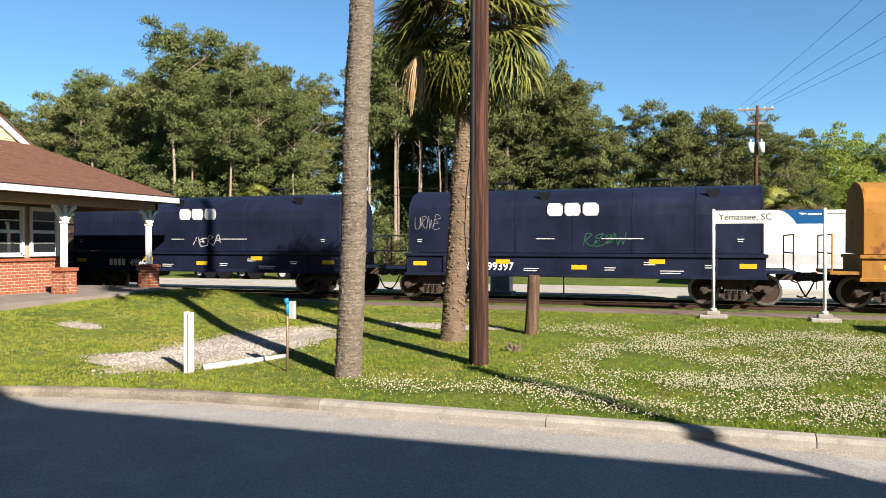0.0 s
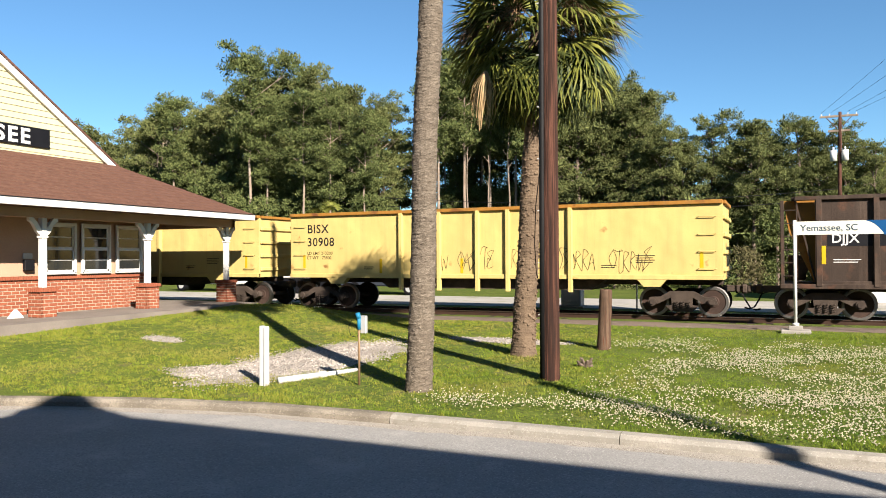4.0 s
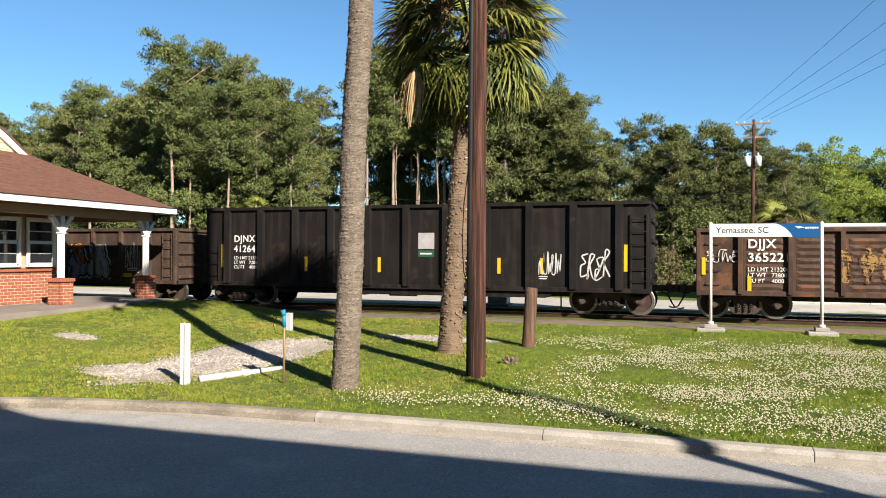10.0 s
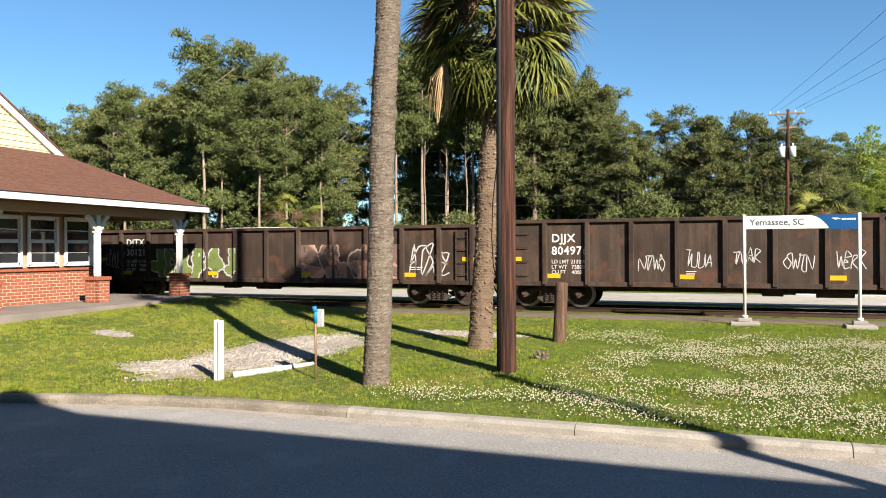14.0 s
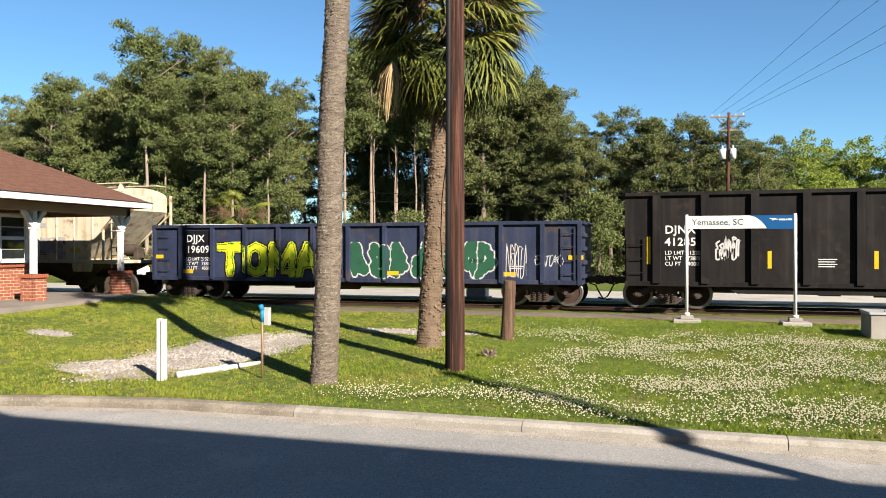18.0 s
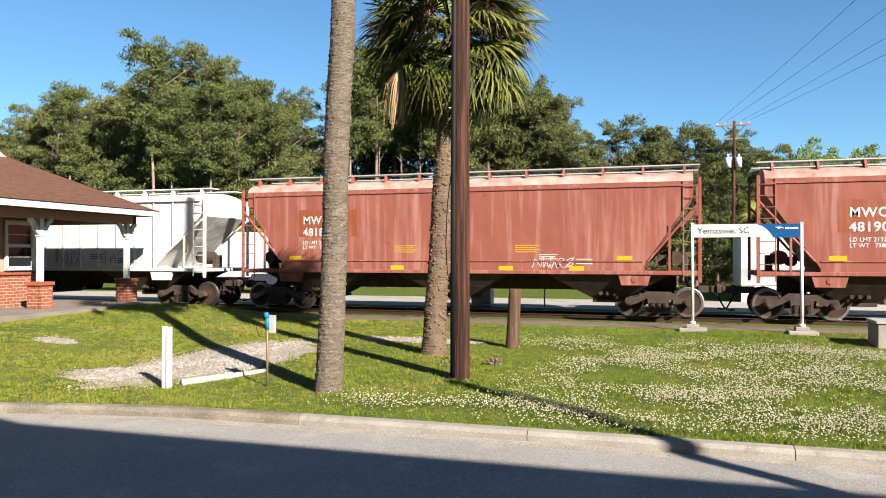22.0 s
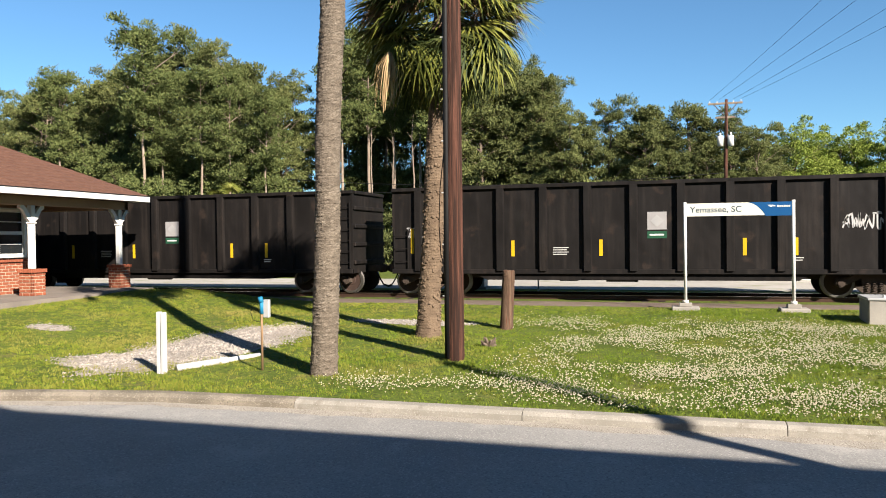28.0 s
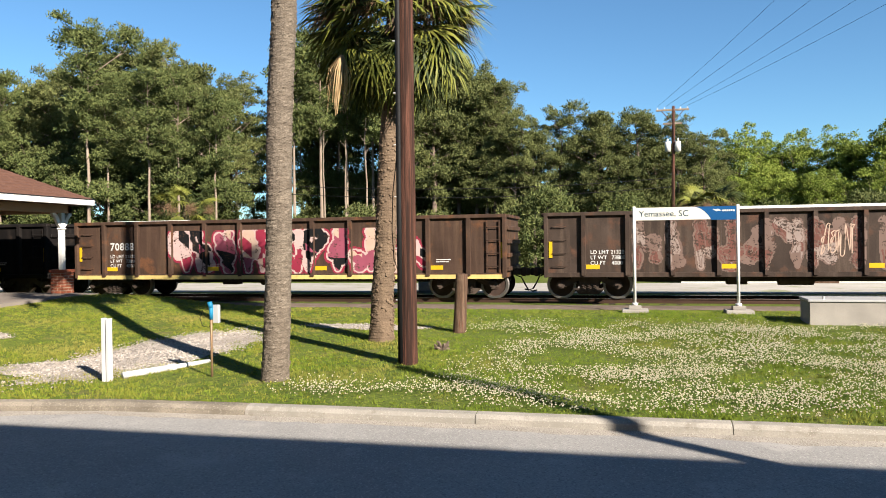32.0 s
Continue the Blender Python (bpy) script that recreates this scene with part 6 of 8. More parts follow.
def mural(car, x0, x1, z0, z1, y, ribs, rib_y, seed, fills, line, n, halo=None, slant=0.0, word="", fat=0.17, wear=0.12, dots=None, lw=0.03):
    """A painted piece of swollen letter shapes that runs over panels and ribs alike; ribs: (from, to) along x."""
    rng = np.random.RandomState(seed)
    st = 0.026
    gx, gz = np.arange(x0, x1, st) + st / 2, np.arange(z0, z1, st) + st / 2
    X, Z = np.meshgrid(gx, gz)
    n = len(word) or n
    w, h = (x1 - x0) / n, z1 - z0
    best = np.full(X.shape, 9.0)
    second = np.full(X.shape, 9.0)
    which = np.zeros(X.shape, int)
    for k in range(n):
        cx = x0 + w * (k + 0.5)
        d = np.full(X.shape, 9.0)
        if word:
            strokes = STROKES[word[k]]
        else:
            p = rng.uniform(-0.48, 0.48, (6, 2))
            p[:2, 0], p[0, 1], p[1, 1] = p[0, 0] * 0.8, -0.46, 0.46
            path = []
            for i in range(5):
                a, b, c, e = p[max(i - 1, 0)], p[i], p[i + 1], p[min(i + 2, 5)]
                path += [b + (c - a) * (0.5 * q) + (2 * a - 5 * b + 4 * c - e) * (0.5 * q * q) + (3 * b - a - 3 * c + e) * (0.5 * q ** 3) for q in (0.0, 0.33, 0.67)]
            strokes = [(*a, *b) for a, b in zip(path, path[1:])]
        for i, (a, b, c, e) in enumerate(strokes):
            ax, az, bx, bz = cx + a * w * 0.95, z0 + h * (0.5 + b * 0.84), cx + c * w * 0.95, z0 + h * (0.5 + e * 0.84)
            ax, bx = ax + slant * (az - z0), bx + slant * (bz - z0)
            px, pz, vx, vz = X - ax, Z - az, bx - ax, bz - az
            q = np.clip((px * vx + pz * vz) / (vx * vx + vz * vz + 1e-6), 0, 1)
            wob = 0.025 * np.sin(X * 5 + seed) + 0.02 * np.sin(Z * 9 + k)
            rad = min(w, h) * fat * (1.0 if word else 0.55 + 0.6 * q) + (0 if word else 0.02 * rng.rand())
            d = np.minimum(d, np.hypot(px - q * vx, pz - q * vz) - rad + wob)
        second = np.minimum(second, np.maximum(d, best))
        which = np.where(d < best, k, which)
        best = np.minimum(best, d)
    mats = [M[f] for f in fills] + [M[line]] + ([M[halo]] if halo else [])
    nf = len(fills)
    idx = np.full(X.shape, -1)
    band = ((np.sin(X * 3.1 + Z * 4.0 + seed) > 0.55).astype(int)) if nf > 1 else np.zeros(X.shape, int)
    inner = (which * (1 if nf > 3 else 0) + (Z > z0 + h * (0.45 + 0.1 * np.sin(X * 2.0)))) % max(nf, 1)
    inner = np.where((band == 1) & (np.sin(X * 7.7 + seed) > 0), (inner + 1) % nf, inner)
    idx = np.where(best < 0, inner, idx)
    idx = np.where((best >= 0.002 - lw) & (best < lw), nf, idx)
    idx = np.where((best < 0) & (np.abs(second - best) < lw * 1.3), nf, idx)
    if fat < 0.2:
        idx = np.where((best < -0.075) & (best > -0.1), nf, idx)
    if halo:
        idx = np.where((best >= 0.03) & (best < 0.10), nf + 1, idx)
    if dots:
        mats.append(M[dots])
        spot = np.hypot((X * 1.0) % 0.62 - 0.31, (Z + 0.23 * np.floor(X / 0.62)) % 0.5 - 0.25) < 0.085
        idx = np.where(spot & (idx >= 0) & (idx < nf), len(mats) - 1, idx)
    grime = np.sin(X * 7.1 + 2 * np.sin(Z * 5.3 + seed)) * np.sin(Z * 8.7 + 2 * np.sin(X * 3.9)) + 0.7 * np.sin(X * 23 + Z * 31) * np.sin(Z * 27 - X * 11) + 0.5 * rng.normal(size=X.shape)
    idx = np.where(grime > 2.0 - 3.2 * wear, -1, idx)
    inrib = np.zeros(len(gx), bool)
    for a, b in ribs:
        inrib |= (gx > a) & (gx < b)
    verts, faces, mi = [], [], []
    for j in range(X.shape[0]):
        i = 0
        while i < X.shape[1]:
            k = idx[j, i]
            if k < 0:
                i += 1
                continue
            e = i
            while e + 1 < X.shape[1] and idx[j, e + 1] == k and inrib[e + 1] == inrib[i]:
                e += 1
            yy = (rib_y if inrib[i] else y) - 0.004
            b = len(verts)
            verts += [(gx[i] - st / 2, yy, gz[j] - st / 2), (gx[e] + st / 2, yy, gz[j] - st / 2), (gx[e] + st / 2, yy, gz[j] + st / 2), (gx[i] - st / 2, yy, gz[j] + st / 2)]
            faces.append((b, b + 1, b + 2, b + 3))
            mi.append(int(k))
            i = e + 1
    me = bpy.data.meshes.new("mural")
    me.from_pydata([tuple(map(float, v)) for v in verts], [], faces)
    for m in mats:
        me.materials.append(m)
    me.polygons.foreach_set("material_index", mi)
    ob = new("mural", me)
    ob.parent = car
    return tagged(ob, "sprayed mural over panels and ribs")


def rib_bm(w, d, z0, z1):
    bm = bmesh.new()
    prism(bm, [(-w / 2, 0.0), (-w / 2 + 0.02, -d), (w / 2 - 0.02, -d), (w / 2, 0.0)], 2, z0, z1)
    return bm


def open_body(car, x0, x1, z0, z1, body_mat, rim, slope_end=0.0):
    """Sides, ends and floor of an open-topped car."""
    t = 0.05
    for s in (-1, 1):
        bm = bmesh.new()
        ya, yb = (-HW, -HW + t) if s < 0 else (HW - t, HW)
        box(bm, x0, x1, ya, yb, z0, z1)
        part("side_wall", bm, body_mat, car)
    for x, s in ((x0, -1), (x1, 1)):
        bm = bmesh.new()
        e = s * slope_end
        prism(bm, [(x - s * t, z0), (x, z0), (x + e, z1), (x + e - s * t, z1)], 1, -HW + t, HW - t)
        part("end_wall", bm, body_mat, car)
    bm = bmesh.new()
    box(bm, x0 + t, x1 - t, -HW + t, HW - t, z0 + 0.1, z0 + 0.2)
    part("floor_plate", bm, body_mat, car)
    for s in (-1, 1):
        bm = bmesh.new()
        bbox(bm, x0 - slope_end, x1 + slope_end, s * HW - 0.09, s * HW + 0.09, z1 - 0.02, z1 + 0.1, 0.012)
        part("top_chord", bm, rim, car)
        bm = bmesh.new()
        bbox(bm, x0, x1, s * HW - 0.07, s * HW + 0.07, z0 + 0.0, z0 + 0.15, 0.01)
        part("side_sill", bm, body_mat, car)
    for x in (x0 - slope_end, x1 + slope_end):
        bm = bmesh.new()
        bbox(bm, x - 0.08, x + 0.08, -HW + 0.09, HW - 0.09, z1 - 0.02, z1 + 0.09, 0.012)
        part("end_chord", bm, rim, car)
    bm = bmesh.new()
    bbox(bm, x0 + 0.1, x1 - 0.1, -0.3, 0.3, z0 - 0.2, z0 + 0.095, 0.02)
    part("centre_sill", bm, M["grime"], car)
    for k in range(5):
        def build():
            bm = bmesh.new()
            bbox(bm, -0.06, 0.06, -HW + 0.1, HW - 0.1, -0.02, 0.09, 0.01)
            return part("crossbearer", bm, M["grime"], car)
        shared("crossbearer", "crossbearer", car, pose(x0 + (x1 - x0) * (0.3 + 0.1 * k), 0, z0), build)
    xm = (x0 + x1) / 2

    def brake():
        bm = bmesh.new()
        rod(bm, (-0.9, -0.75, -0.12), (0.1, -0.75, -0.12), 0.17, 12)
        return part("brake_cylinder", bm, M["grime"], car)
    shared("brake", "brake_cylinder", car, pose(xm, 0, z0), brake)

    def lever():
        bm = bmesh.new()
        rod(bm, (0.1, -0.75, -0.12), (2.6, -0.5, -0.1), 0.02, 6)
        return part("brake_rod", bm, M["grime"], car)
    shared("brake_rod", "brake_rod", car, pose(xm, 0, z0), lever)

    def valve():
        bm = bmesh.new()
        bbox(bm, -2.4, -1.8, -0.9, -0.5, -0.26, 0, 0.02)
        return part("valve_box", bm, M["grime"], car)
    shared("valve", "valve_box", car, pose(xm, 0, z0), valve)


def ends(car, x0, x1, z0, z1, m):
    for x, s in ((x0, -1), (x1, 1)):
        for k in range(4):
            z = z0 + (z1 - z0) * (k + 0.6) / 4.4
            def build():
                bm = bmesh.new()
                bbox(bm, -0.05, 0.05, -HW + 0.06, HW - 0.06, -0.07, 0.07, 0.02)
                return part("end_rib", bm, m, car)
            shared(("endrib", m.name), "end_rib", car, pose(x + s * 0.03, 0, z), build)


def gondola(m, L, paint, n=13, top=2.72, bot=0.72, opts=None, label="", bulge=False):
    o = opts or {}
    car = thing("gondola_car", m, label or "weathered brown steel gondola railcar with side ribs", "gondola car", "train")
    h = L / 2 - 0.6
    P = M[paint]
    open_body(car, -h, h, bot, top, P, M[o.get("rim", paint)])
    xs_ = o.get("ribs") or [(-h + 1.25) + (2 * h - 2.5) * k / (n - 1) for k in range(n)]
    spans = []
    for x in xs_:
        shared(("rib", bot, top, paint), "rib", car, pose(x, -HW, 0), lambda: part("rib", rib_bm(0.16, 0.12, bot + 0.06, top), P, car))
        spans.append((x - 0.06, x + 0.06))
    for x in (-h + 0.07, h - 0.07):
        shared(("post", bot, top, paint), "corner_post", car, pose(x, -HW, 0), lambda: part("corner_post", rib_bm(0.14, 0.1, bot, top), P, car))
    bm = bmesh.new()
    for x in xs_:
        t = rib_bm(0.16, 0.12, bot + 0.06, top)
        join(bm, t, pose(x, HW, 0, 0, 0, 180))
    part("far_framing", bm, P, car)
    if bulge:
        for a, b in zip(xs_, xs_[1:]):
            w = (b - a) / 2 - 0.15
            for k in range(8):
                def build():
                    bm = bmesh.new()
                    lo_ = [bm.verts.new((s_ * w, 0, -0.09)) for s_ in (-1, 1)]
                    mid = [bm.verts.new((s_ * w, 0, 0)) for s_ in (-1, 1)]
                    hi_ = [bm.verts.new((s_ * w, 0, 0.09)) for s_ in (-1, 1)]
                    pk = [bm.verts.new((s_ * w * 0.72, -0.036, 0)) for s_ in (-1, 1)]
                    for f in ((lo_[0], pk[0], mid[0]), (mid[0], pk[0], hi_[0]), (lo_[1], mid[1], pk[1]), (mid[1], hi_[1], pk[1]), (lo_[0], lo_[1], pk[1], pk[0]), (pk[0], pk[1], hi_[1], hi_[0])):
                        bm.faces.new(f)
                    return part("pressing", bm, P, car)
                shared(("press", round(b - a, 2), paint), "pressing", car, pose((a + b) / 2, -HW, bot + 0.27 + k * (top - bot - 0.45) / 7.6), build)
    ends(car, -h, h, bot, top, P)
    ladder(car, h - 0.42, bot + 0.15, top - 0.1, -HW - 0.05, P)
    grabs(car, -h + 0.5, bot + 0.35, top - 0.35, -HW - 0.005, P)
    running_gear(car, L)
    car["spans"] = str(spans)
    return car, -HW, -HW - 0.12, spans, h


def highside(m, L, paint="blackcar", n=11, top=3.52, bot=0.72, label=""):
    car = thing("high_side_car", m, label or "tall black high-sided open railcar with vertical ribs", "open railcar", "train")
    h = L / 2 - 0.74
    P = M[paint]
    open_body(car, -h, h, bot, top, P, P)
    xs_ = [(-h + 0.95) + (2 * h - 1.9) * k / (n - 1) for k in range(n)]
    spans = []
    for x in xs_:
        shared(("hrib", bot, top, paint), "rib", car, pose(x, -HW, 0), lambda: part("rib", rib_bm(0.26, 0.13, bot + 0.1, top), P, car))
        spans.append((x - 0.11, x + 0.11))
    bm = bmesh.new()
    for x in xs_:
        join(bm, rib_bm(0.26, 0.13, bot + 0.1, top), pose(x, HW, 0, 0, 0, 180))
    part("far_framing", bm, P, car)
    bm = bmesh.new()
    prism(bm, [(-h + 2.9, bot), (-h + 3.3, bot - 0.2), (h - 3.3, bot - 0.2), (h - 2.9, bot)], 1, -HW + 0.03, HW - 0.03)
    part("dropped_floor", bm, P, car)
    ends(car, -h, h, bot, top, P)
    ladder(car, h - 0.33, bot + 0.2, top - 0.3, -HW - 0.05, P, 0.5)
    ladder(car, -h + 0.33, bot + 0.2, bot + 1.5, -HW - 0.05, P, 0.5)
    running_gear(car, L)
    return car, -HW, -HW - 0.13, spans, h


def scrap_car(m, L, paint="brown", n=10, top=3.5, bot=1.0, yellow_corner=False, label="", far_bay=0.95):
    car = thing("tub_railcar", m, label or "rusty brown tub railcar with sloped ends and corner ladders", "open railcar", "train")
    h = L / 2 - 0.8
    P = M[paint]
    b0, b1 = -h + far_bay, h - far_bay
    open_body(car, b0, b1, bot, top, P, P, 0.55)
    xs_ = [b0 + 0.08 + (b1 - b0 - 0.16) * k / (n - 1) for k in range(n)]
    spans = []
    for x in xs_:
        shared(("srib", bot, top, paint), "rib", car, pose(x, -HW, 0), lambda: part("rib", rib_bm(0.17, 0.12, bot, top), P, car))
        spans.append((x - 0.07, x + 0.07))
    bm = bmesh.new()
    prism(bm, [(b0 + 1.6, bot), (b0 + 2.6, 0.58), (b1 - 2.6, 0.58), (b1 - 1.6, bot)], 1, -HW + 0.25, HW - 0.25)
    part("hopper_tub", bm, M["grime"], car, "dark sunken tub below the sill")
    bm = bmesh.new()
    bbox(bm, -h, h, -HW - 0.1, HW + 0.1, bot - 0.08, bot + 0.06, 0.015)
    part("deck", bm, P, car)
    for s in (-1, 1):
        x = s * (h - 0.07)
        for a in (-HW - 0.02, HW - 0.08):
            bm = bmesh.new()
            bbox(bm, x - 0.05, x + 0.05, a, a + 0.1, bot, top, 0.01)
            part("corner_post", bm, M["yellow"] if yellow_corner and s > 0 else P, car)
        bm = bmesh.new()
        prism(bm, [(s * (h - far_bay), bot + 0.05), (s * (h - far_bay), top), (s * (h - 0.1), top), (s * (h - 0.25), top - 0.9)], 1, -HW + 0.25, -HW + 0.3)
        part("end_gusset", bm, M["orange"] if yellow_corner else P, car)
        ladder(car, s * (h - 0.28), bot + 0.1, top - 0.1, -HW + 0.02, P, 0.36)
    bm = bmesh.new()
    for s in (-1, 1):
        rod(bm, (s * (h - 0.5), -0.4, bot + 0.5), (s * (h - 0.5), 0.5, bot + 0.5), 0.28, 14)
        bbox(bm, s * (h - 0.5) - 0.25, s * (h - 0.5) + 0.25, 0.6, 1.1, bot + 0.1, bot + 0.9, 0.03)
    tagged(part("brake_gear", bm, M["grime"], car), "dark brake gear", kind="stuff")
    running_gear(car, L)
    return car, -HW, -HW - 0.12, spans, h


def yellow_tub(m, L, label):
    car = thing("yellow_railcar", m, label, "open railcar", "train")
    h, top, bot = L / 2 - 0.76, 3.5, 1.16
    P = M["yellow"]
    open_body(car, -h, h, bot, top, P, M["orange"])
    spans = []
    for x in (-3.05, -1.55, -0.1, 1.0, 3.15):
        shared(("yrib",), "rib", car, pose(x, -HW, 0), lambda: part("rib", rib_bm(0.15, 0.13, bot - 0.42, top), P, car))
        spans.append((x - 0.06, x + 0.06))
    bm = bmesh.new()
    prism(bm, [(-h + 3.6, bot), (-h + 4.1, bot - 0.36), (h - 4.1, bot - 0.36), (h - 3.6, bot)], 1, -HW + 0.3, HW - 0.3)
    part("lower_tub", bm, M["grime"], car)
    for s in (-1, 1):
        grabs(car, s * (h - 0.45), bot + 0.35, top - 0.4, -HW - 0.005, P, 0.5)
        bm = bmesh.new()
        prism(bm, [(s * (h - 2.1) - 0.45, bot), (s * (h - 2.1) + 0.45, bot), (s * (h - 2.1) + 0.25, bot - 0.22), (s * (h - 2.1) - 0.25, bot - 0.22)], 1, -HW - 0.06, -HW + 0.2)
        part("jacking_pad", bm, P, car)
    ends(car, -h, h, bot, top, P)
    running_gear(car, L)
    return car, -HW, -HW - 0.13, spans, h


def coil_car(m, L, hood="navy", label=""):
    car = thing("coil_car", m, label or "dark navy coil steel railcar with a rounded hood", "covered railcar", "train")
    h = L / 2 - 0.45
    bm = bmesh.new()
    bbox(bm, -h + 0.8, h - 0.8, -HW, HW, 0.86, 1.5, 0.02)
    part("frame", bm, M[hood], car)
    bm = bmesh.new()
    for z in (0.84, 1.5):
        bbox(bm, -h + 0.75, h - 0.75, -HW - 0.07, HW + 0.07, z - 0.05, z + 0.06, 0.012)
    for s in (-1, 1):
        bbox(bm, s * (h - 2.2) - 0.05, s * (h - 2.2) + 0.05, -HW - 0.06, HW + 0.06, 0.86, 1.5, 0.01)
    part("sill", bm, M[hood], car)
    for s in (-1, 1):
        bm = bmesh.new()
        a, b = sorted((s * (h - 0.85), s * h))
        bbox(bm, a, b, -HW + 0.05, HW - 0.05, 0.98, 1.08, 0.01)
        for y in (-HW + 0.08, HW - 0.08):
            rod(bm, (s * (h - 0.06), y, 1.05), (s * (h - 0.06), y, 2.15), 0.022, 8)
        rod(bm, (s * (h - 0.06), -HW + 0.08, 2.15), (s * (h - 0.06), HW - 0.08, 2.15), 0.022, 8)
        rod(bm, (s * (h - 0.06), -HW + 0.08, 1.6), (s * (h - 0.06), HW - 0.08, 1.6), 0.022, 8)
        part("end_platform", bm, M[hood], car)
    x0, x1 = -h + 0.9, h - 0.9
    sect = [(-HW + 0.03, 1.58), (-HW + 0.03, 2.75)]
    for k in range(1, 12):
        a = math.pi - math.pi * k / 12
        sect.append(((HW - 0.03) * math.cos(a), 2.75 + 0.98 * math.sin(a) ** 0.8))
    sect += [(HW - 0.03, 2.75), (HW - 0.03, 1.58)]
    bm = bmesh.new()
    prism(bm, sect, 0, x0, x1)
    part("hood", bm, M[hood], car, "rounded steel hood")
    for x in [x0 + (x1 - x0) * k / 6 for k in range(7)]:
        bm = bmesh.new()
        prism(bm, [(a * 1.008, 1.58 + (b - 1.58) * 1.006) for a, b in sect], 0, x - 0.03, x + 0.03)
        part("hood_seam", bm, M[hood], car)
    for x in (-2.6, 2.6):
        bm = bmesh.new()
        tube(bm, [(x - 0.35, 0, 3.72), (x - 0.3, 0, 3.98), (x + 0.3, 0, 3.98), (x + 0.35, 0, 3.72)], 0.05, 8)
        part("lifting_lug", bm, M["black"], car)
        bm = bmesh.new()
        prism(bm, [(x + 1.4, 3.55), (x + 1.85, 3.55), (x + 1.75, 3.25), (x + 1.62, 2.95), (x + 1.55, 3.3)], 1, -HW * 0.86, -HW * 0.84)
        part("torn_strap", bm, M["black"], car)
    running_gear(car, L, L / 2 - 2.1)
    return car, -HW, -HW - 0.01, [], h


